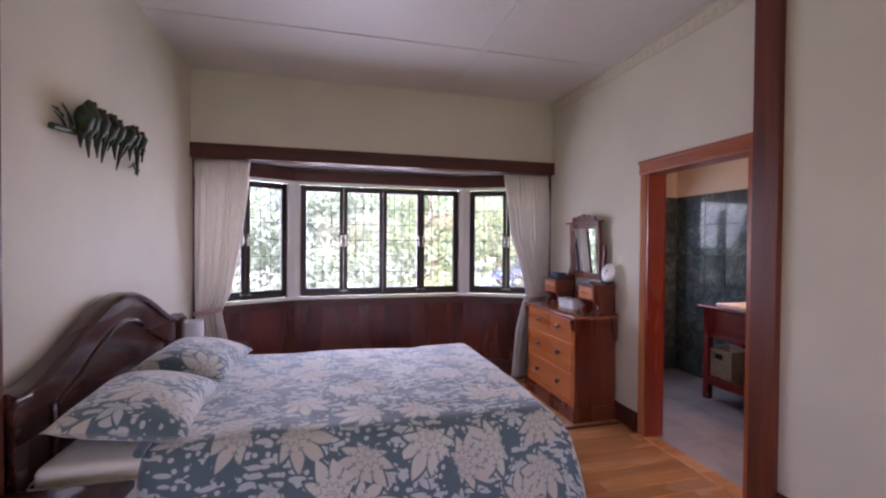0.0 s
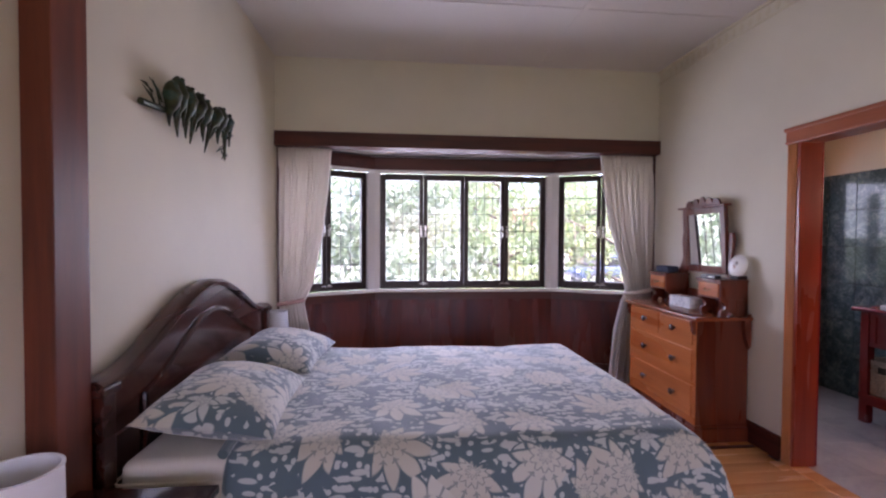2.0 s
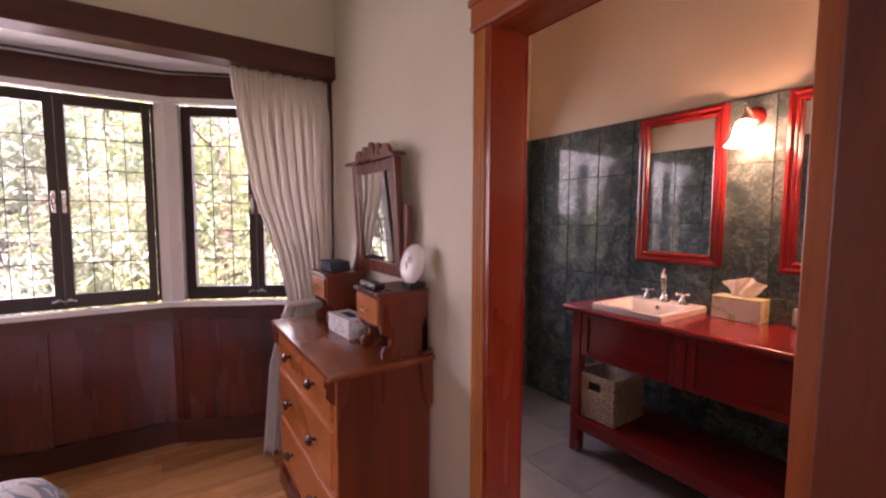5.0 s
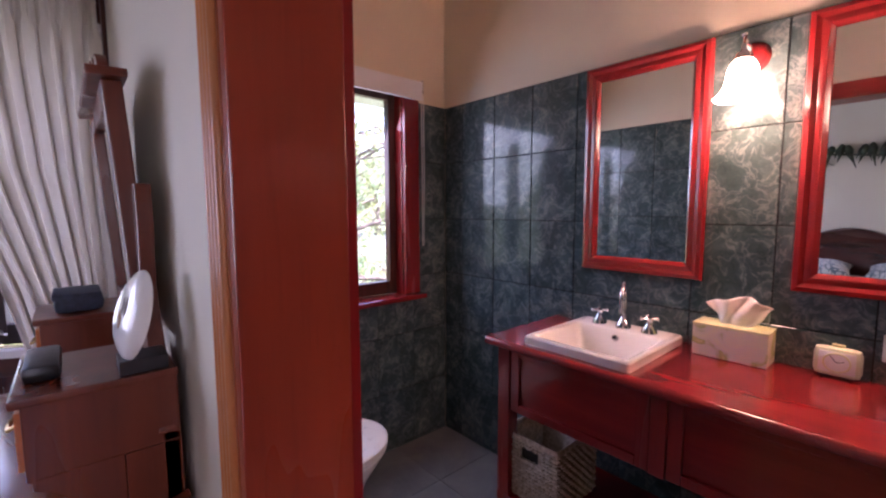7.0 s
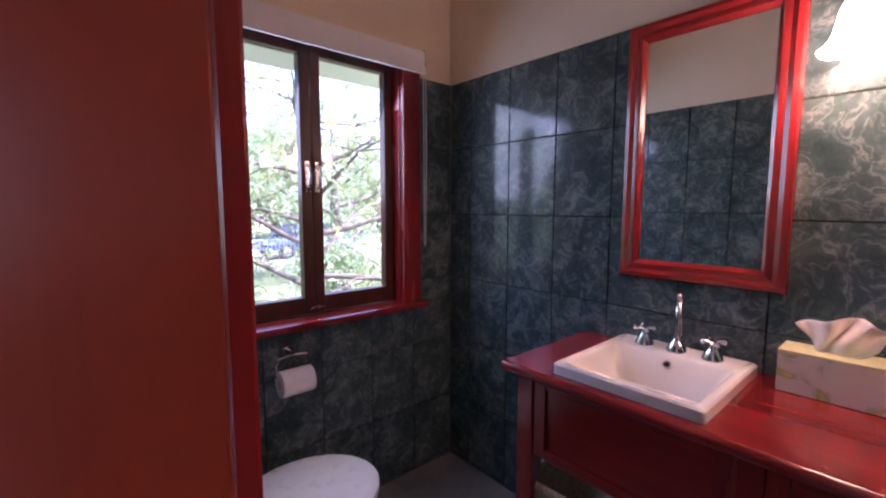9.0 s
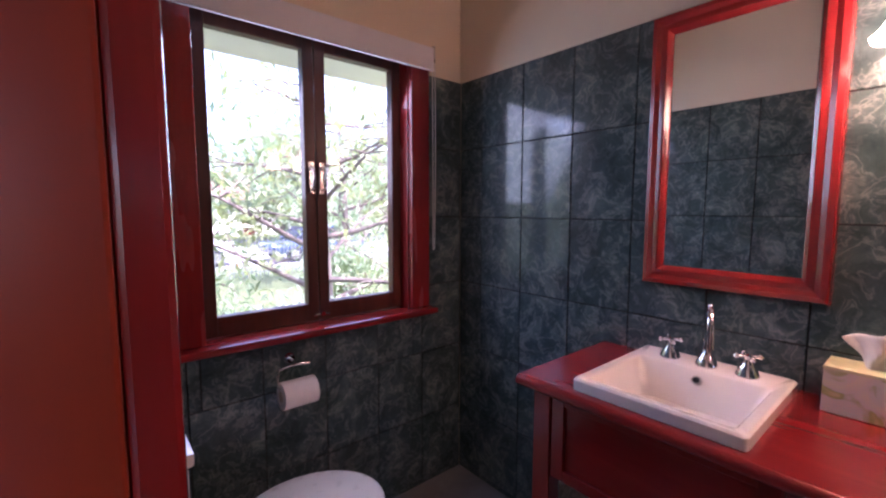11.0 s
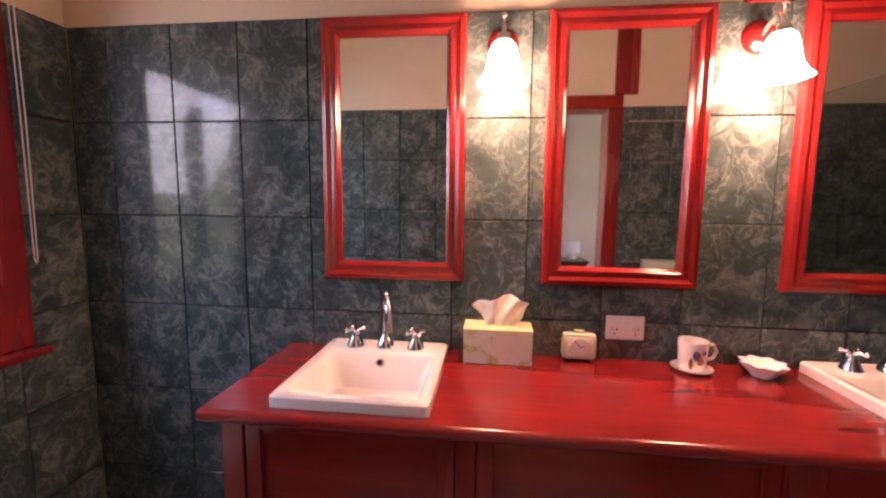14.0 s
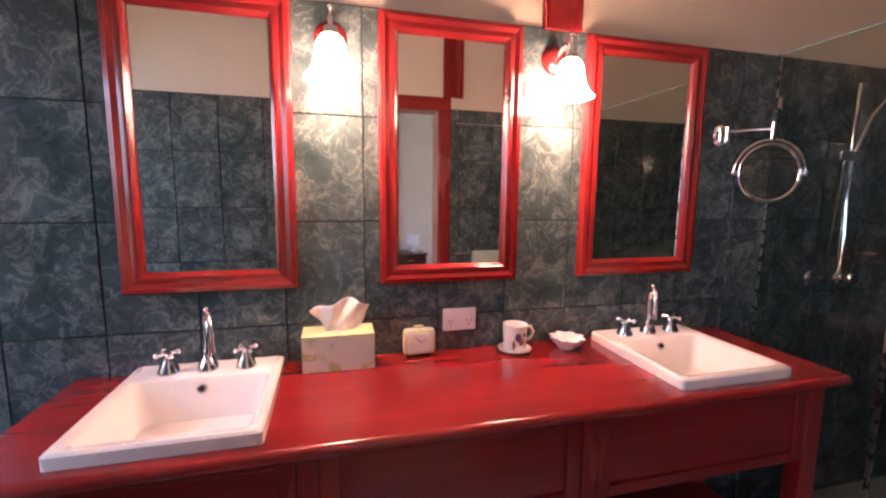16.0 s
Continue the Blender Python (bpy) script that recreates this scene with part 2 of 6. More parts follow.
def slate_material():
    n = Nodes("slate_floor_tile")
    p = n.world_place()
    f = n.noise(p, 5, 6, 0.65, 0.5).outputs[0]
    g = n.noise(p, 45, 4).outputs[0]
    col = n.ramp(f, [(0.3, (0.27, 0.265, 0.265)), (0.55, (0.35, 0.34, 0.33)), (0.75, (0.42, 0.40, 0.37))])
    col = n.mix(1.0, col, n.ramp(island_random(n), [(0, 0.92), (1, 1.08)]), "MULTIPLY")
    n.bump(n.math("ADD", f, n.math("MULTIPLY", g, 0.3)), 0.25, 0.006)
    return n.set(color=col, rough=n.ramp(g, [(0.3, 0.35), (0.7, 0.55)]))


M_SLATE = slate_material()
M_SLATE_GROUT = plain("pale_floor_grout", (0.38, 0.37, 0.35), 0.85)


def cloth(name, color, rough=0.9, var=0.08, weave=420, glow=0.0):
    n = Nodes(name)
    p = n.coords("Object")
    f = n.noise(p, 6, 4).outputs[0]
    w = n.noise(n.mapping(p, (1, 1, 0.2)), weave, 2).outputs[0]
    col = n.mix(f, tuple(c * (1 - var) for c in color), color)
    n.bump(w, 0.15, 0.001)
    n.set(color=col, rough=rough, sheen=0.15)
    if glow:
        tr, mx = n.add("ShaderNodeBsdfTranslucent"), n.add("ShaderNodeMixShader")
        n.put(tr.inputs[0], col)
        mx.inputs[0].default_value = glow
        n.tree.links.new(n.bsdf.outputs[0], mx.inputs[1])
        n.tree.links.new(tr.outputs[0], mx.inputs[2])
        n.tree.links.new(mx.outputs[0], n.tree.nodes["Material Output"].inputs[0])
    return n.mat


M_CURTAIN = cloth("curtain_linen", (0.88, 0.83, 0.77), glow=0.42)
M_LAMPSHADE = cloth("lampshade_linen", (0.78, 0.78, 0.80))
M_SHEET = cloth("cream_sheet", (0.72, 0.66, 0.56))
M_TIE = cloth("pink_white_tieback", (0.66, 0.42, 0.38), 0.9, 0.4)


def floral_material(name):
    """Woven cover printed with large cream flowers, leaves and dots on slate blue."""
    n = Nodes(name)
    uv = n.coords("UV")
    w = n.noise(uv, 4.0, 2)
    sc = n.add("ShaderNodeVectorMath", operation="SCALE")
    n.put(sc.inputs[0], w.outputs["Color"])
    sc.inputs["Scale"].default_value = 0.035
    base_uv = n.vmath("ADD", uv, sc.outputs[0]).outputs[0]

    def cells(scale, seed, stretch, turn, randomness=0.8):
        """Voronoi cells: distance and angle about each cell's middle, and its random colour."""
        vec = n.mapping(base_uv, (stretch, 1, 1), (seed, seed * 0.7, 0), (0, 0, radians(turn)))
        v = n.add("ShaderNodeTexVoronoi", voronoi_dimensions="2D")
        n.put(v.inputs["Vector"], vec)
        v.inputs["Scale"].default_value = scale
        v.inputs["Randomness"].default_value = randomness
        d = n.vmath("SUBTRACT", vec, v.outputs["Position"])
        sep = n.add("ShaderNodeSeparateXYZ")
        n.put(sep.inputs[0], d.outputs[0])
        sepc = n.add("ShaderNodeSeparateColor")
        n.put(sepc.inputs[0], v.outputs["Color"])
        angle = n.math("ADD", n.math("ARCTAN2", sep.outputs[1], sep.outputs[0]), n.math("MULTIPLY", sepc.outputs[0], 6.28))
        return v.outputs["Distance"], angle, sepc

    def flower(scale, petals, size, depth, lopsided, seed, keep=0.0):
        r, angle, rnd = cells(scale, seed, 1.0, 0)
        wave = n.math("PINGPONG", n.math("MULTIPLY", angle, petals / math.pi), 1.0)
        facing = n.math("MULTIPLY", n.math("ADD", n.math("COSINE", angle), 1.0), 0.5)
        reach = n.math("MULTIPLY", n.math("ADD", n.math("MULTIPLY", wave, depth), 1 - depth), size)
        reach = n.math("MULTIPLY", reach, n.math("ADD", n.math("MULTIPLY", facing, lopsided), 1 - lopsided))
        shape = n.math("MULTIPLY", n.math("SUBTRACT", reach, r), 24.0, clamp=True)
        # overlapping bracts: each ring of scales is turned by half a petal
        ring = n.math("FLOOR", n.math("MULTIPLY", r, 6.5 / size))
        turned = n.math("ADD", n.math("MULTIPLY", angle, petals / math.pi), ring)
        bract = n.math("PINGPONG", turned, 1.0)
        into = n.math("FRACT", n.math("MULTIPLY", r, 6.5 / size))
        tip = n.math("ADD", n.math("MULTIPLY", bract, 0.75), 0.35)
        scale_line = n.math("LESS_THAN", n.math("ABSOLUTE", n.math("SUBTRACT", into, tip)), 0.13)
        scale_line = n.math("MULTIPLY", scale_line, n.math("LESS_THAN", r, size * 0.42))
        gap = n.math("MULTIPLY", n.math("LESS_THAN", wave, 0.16), n.math("GREATER_THAN", r, size * 0.34))
        shape = n.math("MULTIPLY", shape, n.math("SUBTRACT", 1.0, n.math("MULTIPLY", n.math("MAXIMUM", scale_line, gap), 0.6)))
        if keep:
            shape = n.math("MULTIPLY", shape, n.math("GREATER_THAN", rnd.outputs[1], keep))
        return shape, n.math("SUBTRACT", n.math("ADD", reach, 0.05), r), rnd.outputs[2]

    def blobs(scale, size, stretch, turn, seed, keep):
        r, angle, rnd = cells(scale, seed, stretch, turn)
        shape = n.math("MULTIPLY", n.math("SUBTRACT", size, r), 22.0, clamp=True)
        return n.math("MULTIPLY", shape, n.math("GREATER_THAN", rnd.outputs[1], keep))

    big, big_reach, hue = flower(3.5, 11, 0.74, 0.40, 0.86, 0.0)
    mid, r_mid, _ = flower(6.2, 7, 0.58, 0.55, 0.8, 4.2, 0.45)
    leaf = blobs(17.0, 0.24, 0.34, 38, 3.3, 0.25)
    leaf4 = blobs(15.0, 0.18, 0.30, 100, 6.1, 0.4)
    leaf2 = blobs(19.0, 0.23, 0.34, -47, 7.7, 0.3)
    leaf3 = blobs(24.0, 0.22, 0.34, 70, 1.9, 0.4)
    dots = blobs(26.0, 0.30, 1.0, 0, 9.4, 0.35)
    away = n.math("LESS_THAN", big_reach, 0.0)
    rest = n.math("MAXIMUM", n.math("MAXIMUM", n.math("MAXIMUM", leaf, leaf4), leaf2), n.math("MAXIMUM", leaf3, dots))
    rest = n.math("MULTIPLY", rest, n.math("LESS_THAN", r_mid, 0.0))
    rest = n.math("MULTIPLY", n.math("MAXIMUM", rest, mid), away)
    f = n.noise(uv, 5, 3).outputs[0]
    ground = n.mix(f, (0.056, 0.098, 0.114), (0.096, 0.150, 0.168))
    cream = n.mix(hue, (0.57, 0.55, 0.47), (0.48, 0.45, 0.36))
    leafcol = n.mix(f, (0.46, 0.50, 0.47), (0.62, 0.62, 0.56))
    col = n.mix(n.math("MULTIPLY", rest, 0.85), ground, leafcol)
    col = n.mix(big, col, cream)
    weave = n.noise(uv, 600, 2).outputs[0]
    n.bump(n.math("ADD", n.math("MULTIPLY", weave, 0.3), n.noise(uv, 16, 3).outputs[0]), 0.25, 0.006)
    return n.set(color=col, rough=0.75, sheen=0.6)


M_FLORAL = floral_material("floral_bedcover")


# ---- building helpers ----
def obj(name, bm, material, parent=None, smooth=False, bevel=0.0, segments=2):
    if bevel:
        edges = [e for e in bm.edges if len(e.link_faces) == 2 and e.calc_face_angle(0) > 0.5]
        bmesh.ops.bevel(bm, geom=edges, offset=bevel, segments=segments, affect="EDGES", profile=0.6, clamp_overlap=True)
    me = bpy.data.meshes.new(name)
    bm.to_mesh(me)
    bm.free()
    me.materials.append(material)
    if smooth:
        for p in me.polygons:
            p.use_smooth = True
        me.set_sharp_from_angle(angle=radians(40))
    ob = new(name, me)
    if parent is not None:
        ob.parent = parent
    return ob


def part(name, bm, material, parent, label="", smooth=True, bevel=0.0):
    ob = obj(name, bm, material, parent, smooth, bevel)
    return tagged(ob, label)


def thing(name, x, y, z, label, category, group="", rz=0.0):
    ob = new(name)
    ob.matrix_world = pose(x, y, z, 0, 0, rz)
    ob.empty_display_size = 0.1
    return tagged(ob, label, category, group)


def box(x0, y0, z0, x1, y1, z1, bm=None):
    bm = bm or bmesh.new()
    m = Matrix.Translation(((x0 + x1) / 2, (y0 + y1) / 2, (z0 + z1) / 2)) @ Matrix.Diagonal((abs(x1 - x0), abs(y1 - y0), abs(z1 - z0), 1))
    bmesh.ops.create_cube(bm, size=1, matrix=m)
    return bm


def cyl(a, b, r0, r1=None, n=16, bm=None, caps=True):
    bm = bm or bmesh.new()
    a, b = Vector(a), Vector(b)
    m = Matrix.Translation((a + b) / 2) @ (b - a).to_track_quat("Z", "Y").to_matrix().to_4x4()
    bmesh.ops.create_cone(bm, cap_ends=caps, segments=n, radius1=r0, radius2=r0 if r1 is None else r1, depth=(b - a).length, matrix=m)
    return bm


def ball(c, r, bm=None, scale=(1, 1, 1), u=16, v=10):
    bm = bm or bmesh.new()
    bmesh.ops.create_uvsphere(bm, u_segments=u, v_segments=v, radius=r, matrix=Matrix.Translation(c) @ Matrix.Diagonal((*scale, 1)))
    return bm


def lathe(profile, n=28, bm=None, m=None):
    """Turn (radius, height) pairs round the z axis."""
    bm = bm or bmesh.new()
    rings = []
    for r, z in profile:
        ring = []
        for i in range(n):
            a = 2 * math.pi * i / n
            v = Vector((r * math.cos(a), r * math.sin(a), z))
            ring.append(bm.verts.new(m @ v if m else v))
        rings.append(ring)
    for a, b in zip(rings, rings[1:]):
        for i in range(n):
            bm.faces.new((a[i], a[(i + 1) % n], b[(i + 1) % n], b[i]))
    return bm


def tube(points, r, n=10, bm=None, closed=False):
    """A round bar along points; r is one radius or a list."""
    bm = bm or bmesh.new()
    pts = [Vector(p) for p in points]
    rad = r if isinstance(r, (list, tuple)) else [r] * len(pts)
    rings, up = [], None
    for i, p in enumerate(pts):
        before = pts[i - 1] if (i or closed) else p
        after = pts[(i + 1) % len(pts)] if (i < len(pts) - 1 or closed) else p
        d = (after - before).normalized()
        if up is None:
            up = d.orthogonal().normalized()
        up = (up - d * up.dot(d)).normalized()
        side = d.cross(up)
        rings.append([bm.verts.new(p + rad[i] * (math.cos(a) * up + math.sin(a) * side)) for a in (2 * math.pi * k / n for k in range(n))])
    pairs = list(zip(rings, rings[1:])) + ([(rings[-1], rings[0])] if closed else [])
    for a, b in pairs:
        for k in range(n):
            bm.faces.new((a[k], a[(k + 1) % n], b[(k + 1) % n], b[k]))
    if not closed:
        bm.faces.new(rings[0][::-1])
        bm.faces.new(rings[-1])
    return bm


def prism(outline, depth, m):
    """A flat outline of (u, v) pairs in the local xy plane, thick along z."""
    bm = bmesh.new()
    low = [bm.verts.new(m @ Vector((u, v, 0))) for u, v in outline]
    top = [bm.verts.new(m @ Vector((u, v, depth))) for u, v in outline]
    k = len(outline)
    bm.faces.new(low[::-1])
    bm.faces.new(top)
    for i in range(k):
        bm.faces.new((low[i], low[(i + 1) % k], top[(i + 1) % k], top[i]))
    bmesh.ops.recalc_face_normals(bm, faces=bm.faces)
    return bm


def structure(name, bm, material, label="", parent=None, bevel=0.0, smooth=False):
    ob = obj(name, bm, material, parent, smooth, bevel)
    if parent is None:
        tagged(ob, label, "", "", "structure")
    return ob


def slab(p, q, thick, z0, z1, bm=None):
    """An upright slab from plan point p to q, thick to the left of the way p to q."""
    bm = bm or bmesh.new()
    p, q = Vector((*p, 0)), Vector((*q, 0))
    d = (q - p).normalized()
    n = Vector((-d.y, d.x, 0)) * thick
    quad = [p, q, q + n, p + n]
    low = [bm.verts.new(v + Vector((0, 0, z0))) for v in quad]
    top = [bm.verts.new(v + Vector((0, 0, z1))) for v in quad]
    bm.faces.new(low[::-1])
    bm.faces.new(top)
    for i in range(4):
        bm.faces.new((low[i], low[(i + 1) % 4], top[(i + 1) % 4], top[i]))
    bmesh.ops.recalc_face_normals(bm, faces=bm.faces)
    return bm


# ---- large structure ----
LX, RX, BX0, BX1 = -1.40, 2.205, 2.342, 3.85     # bedroom left and right wall, bathroom west and east wall
NY, BNY, SY = 4.00, 3.985, -2.60               # bedroom beam line, bathroom window wall, rear wall
CZ = 3.05                                      # ceilings
BSY = -0.45                                    # bathroom's far end
OPEN_A, OPEN_B, OPEN_Z = 1.683, 2.500, 2.042       # doorway to the bathroom
POST_A, POST_B = 1.497, 1.646                  # line of the posts

floor_bed = structure("floor", box(LX - 0.2, SY - 0.2, -0.15, RX + 0.02, 4.75, -0.018), M_DARK_X, "honey timber board floor of the bedroom")
floor_bath = structure("floor_bath", box(RX + 0.03, BSY - 0.1, -0.15, BX1 + 0.1, BNY + 0.1, -0.010), M_SLATE_GROUT, "grey slate tile floor of the bathroom")
structure("threshold", box(RX - 0.03, OPEN_A - 0.04, -0.014, BX0 - 0.06, OPEN_B, 0.006), M_PLANK, "pale timber threshold strip in the doorway", bevel=0.003)

structure("wall_west", box(LX - 0.15, SY - 0.1, 0, LX, 4.30, CZ), M_WALL, "cream painted bedroom wall")
structure("ceiling", box(LX - 0.15, SY - 0.1, CZ, RX + 0.07, NY + 0.25, CZ + 0.12), M_CEIL, "white painted board ceiling with cover strips")
bm = box(0.99, SY, CZ - 0.007, 1.03, NY, CZ + 0.01)
for cy in (3.0, 1.4, -0.2):
    box(LX, cy - 0.02, CZ - 0.006, RX, cy + 0.02, CZ + 0.01, bm)
structure("ceiling_strip", bm, M_CEIL, "white cover strips across the ceiling")

bm = box(RX, SY - 0.1, 0, BX0, OPEN_A - 0.02, CZ)
box(RX, OPEN_B + 0.02, 0, BX0, NY + 0.3, CZ, bm)
box(RX, OPEN_A - 0.02, OPEN_Z + 0.02, BX0, OPEN_B + 0.02, CZ, bm)
structure("wall_between", bm, M_WALL, "cream painted wall between bedroom and bathroom")
structure("wall_north", box(LX, NY, 2.385, RX, NY + 0.18, CZ), M_WALL, "cream painted wall above the bay window")
# unseen rear wall; its opening is invented to let the fill lamp in
bm = box(LX - 0.1, SY - 0.15, 0, RX + 0.1, SY, 0.85)
box(LX - 0.1, SY - 0.15, 2.25, RX + 0.1, SY, CZ, bm)
box(LX - 0.1, SY - 0.15, 0.85, -0.70, SY, 2.25, bm)
box(1.50, SY - 0.15, 0.85, RX + 0.1, SY, 2.25, bm)
structure("wall_south", bm, M_WALL, "cream painted unseen rear wall of the bedroom with an opening added for fill light")
# unseen slab added outside to shade the rear opening from the sun
structure("rear_sun_block", box(LX - 0.6, SY - 1.75, 2.42, RX + 0.6, SY - 0.154, 2.52), M_CEIL, "unseen white slab added to keep sun out of the rear opening")

# bathroom shell
structure("wall_bath_east", box(BX1 + 0.008, BSY - 0.15, 0, BX1 + 0.15, BNY + 0.15, CZ), M_BATHWALL, "cream painted bathroom wall above dark tiles")
BW_X0, BW_X1, BW_Z0, BW_Z1 = 2.612, 3.535, 0.920, 2.135
bm = box(BX0, BNY + 0.008, 0, BX1, BNY + 0.16, BW_Z0)
box(BX0, BNY + 0.008, BW_Z1, BX1, BNY + 0.16, CZ, bm)
box(BX0, BNY + 0.008, BW_Z0, BW_X0, BNY + 0.16, BW_Z1, bm)
box(BW_X1, BNY + 0.008, BW_Z0, BX1, BNY + 0.16, BW_Z1, bm)
structure("wall_bath_north", bm, M_BATHWALL, "cream painted bathroom window wall above dark tiles")
structure("wall_bath_south", box(BX0, BSY - 0.15, 0, BX1, BSY - 0.008, CZ), M_BATHWALL, "cream painted end wall of the shower")
structure("ceiling_bath", box(BX0, BSY - 0.15, CZ, BX1 + 0.15, BNY + 0.16, CZ + 0.12), M_CEIL, "white bathroom ceiling")

# timber posts, beam and trim
structure("post_west", box(LX, 1.463, 0, LX + 0.090, 1.611, CZ), M_POST, "dark jarrah post on the bedroom wall", bevel=0.004)
structure("post_east", box(RX - 0.038, POST_A, 0, RX, POST_B, CZ), M_POST, "dark jarrah post beside the bathroom doorway", bevel=0.004)
structure("post_bath_west", box(BX0, 1.51, OPEN_Z + 0.09, BX0 + 0.03, 1.65, CZ), M_RED_Z, "red jarrah cover post above the bathroom tiles", bevel=0.003)
structure("post_bath_east", box(BX1 - 0.02, 1.523, 2.05, BX1 + 0.008, 1.668, CZ), M_RED_Z, "red jarrah cover post above the bathroom tiles", bevel=0.003)
structure("beam", box(LX, NY - 0.035, 2.255, RX, NY + 0.10, 2.385), M_DARK_X, "dark jarrah beam across the bay window", bevel=0.004)

for name, x0 in (("corner_post_west", LX), ("corner_post_east", RX - 0.014)):
    structure(name, box(x0, NY + 0.045, 0.15, x0 + 0.014, NY + 0.115, 2.255), M_DARK_Z, "dark jarrah cover strip in the corner of the bay", bevel=0.003)


ar = structure("architrave_left", box(RX - 0.013, OPEN_B + 0.0205, 0, RX, OPEN_B + 0.087, OPEN_Z), M_TRIM_Z, "reeded orange jarrah door architrave", bevel=0.002)
for k in range(4):
    y = OPEN_B + 0.0305 + 0.0155 * k
    structure("reed", cyl((RX - 0.015, y, 0.001), (RX - 0.015, y, OPEN_Z - 0.002), 0.0066, None, 14), M_REED_HIGHLIGHT, "", ar, smooth=True)
bm = box(RX - 0.028, POST_B, OPEN_Z, RX, OPEN_B + 0.088, OPEN_Z + 0.096)
box(RX - 0.036, POST_B, OPEN_Z + 0.080, RX, OPEN_B + 0.096, OPEN_Z + 0.102, bm)
box(RX - 0.033, POST_B, OPEN_Z + 0.004, RX, OPEN_B + 0.088, OPEN_Z + 0.016, bm)
structure("architrave_head", bm, M_TRIM_Y, "orange jarrah architrave over the doorway", bevel=0.003)
structure("architrave_right", box(RX - 0.022, POST_B, 0, RX, OPEN_A, OPEN_Z), M_TRIM_Z, "orange jarrah strip between post and doorway", bevel=0.003)
for name, y0, y1 in (("architrave_bath_left", OPEN_B + 0.004, OPEN_B + 0.089), ("architrave_bath_right", OPEN_A - 0.089, OPEN_A - 0.004)):
    structure(name, box(BX0, y0, 0, BX0 + 0.0180, y1, OPEN_Z + 0.003), M_RED_Z, "orange jarrah architrave on the bathroom side", bevel=0.003)
structure("architrave_bath_head", box(BX0, OPEN_A - 0.089, OPEN_Z + 0.004, BX0 + 0.0180, OPEN_B + 0.089, OPEN_Z + 0.089), M_RED_Y, "orange jarrah architrave on the bathroom side", bevel=0.003)
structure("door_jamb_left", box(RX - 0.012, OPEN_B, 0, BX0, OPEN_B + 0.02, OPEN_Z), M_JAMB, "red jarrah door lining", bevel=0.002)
structure("door_jamb_right", box(RX, OPEN_A - 0.02, 0, BX0, OPEN_A, OPEN_Z), M_TRIM_Z, "orange jarrah door lining", bevel=0.002)
structure("door_jamb_head", box(RX, OPEN_A, OPEN_Z, BX0, OPEN_B, OPEN_Z + 0.02), M_TRIM_Y, "orange jarrah door lining", bevel=0.002)


def baseboard(name, p, q, h=0.15):
    bm = slab(p, q, 0.02, 0, h - 0.02)
    slab(p, q, 0.013, h - 0.02, h, bm)
    return structure(name, bm, M_DARK_Y, "dark jarrah skirting board")


baseboard("baseboard_east", (RX, OPEN_B + 0.10), (RX, NY + 0.1))
baseboard("baseboard_east_rear", (RX, SY), (RX, POST_A))
baseboard("baseboard_west", (LX, 4.1), (LX, 1.611))
baseboard("baseboard_west_rear", (LX, 1.463), (LX, SY))

# pressed plaster frieze along the top of the east wall
bm = box(RX - 0.012, SY, CZ - 0.115, RX, NY, CZ - 0.105)
box(RX - 0.02, SY, CZ - 0.02, RX, NY, CZ, bm)
y = 0.9
while y < NY - 0.1:
    ball((RX - 0.002, y, CZ - 0.062), 0.030, bm, (0.13, 0.8, 1.0), 8, 6)
    y += 0.075
M_FRIEZE = paint("ochre_frieze_paint", (0.72, 0.66, 0.51), 0.5, 0.06)
structure("frieze", bm, M_FRIEZE, "ochre pressed plaster frieze under the ceiling", smooth=True)

# ---- bay window ----
BAY = [(LX, 4.12), (-0.555, 4.535), (1.335, 4.535), (RX, 4.12)]
SILL, HEAD = 0.905, 2.112

bay_walls = []
for (p, q), side_name in zip(zip(BAY, BAY[1:]), ("left", "centre", "right")):
    bay_walls.append(structure("wall_bay_" + side_name, slab(p, q, 0.16, -0.15, SILL - 0.03), M_DADO, "dark jarrah panelled wall under the bay window"))
bm = bmesh.new()
for p, q in zip(BAY, BAY[1:]):
    slab(p, q, 0.16, HEAD + 0.03, 2.75, bm)
structure("wall_bay_head", bm, M_WALL_WHITE, "white wall above the bay window")
bm = bmesh.new()
for p, q in zip(BAY, BAY[1:]):
    slab(p, q, -0.022, HEAD + 0.032, 2.275, bm)
structure("bay_head_board", bm, M_DARK_X, "dark jarrah board over the bay window")
bm = bmesh.new()
for p, q in zip(BAY, BAY[1:]):
    slab(p, q, -0.035, 2.278, 2.300, bm)
    slab(p, q, -0.030, HEAD, HEAD + 0.030, bm)
    slab(p, q, -0.050, SILL - 0.028, SILL, bm)
structure("bay_trim", bm, M_WHITE, "white painted sill and head mouldings of the bay")
outline = [(LX, NY + 0.10), (RX, NY + 0.10), (RX, 4.28), (1.335, 4.695), (-0.555, 4.695), (LX, 4.28)]
structure("ceiling_bay", prism(outline, 0.05, pose(0, 0, 2.300)), M_WHITE, "white painted soffit of the bay")
structure("roof_bay", prism([(x, y + (0.25 if y > 4.2 else 0)) for x, y in outline], 0.05, pose(0, 0, 2.75)), M_CEIL, "roof over the bay window")

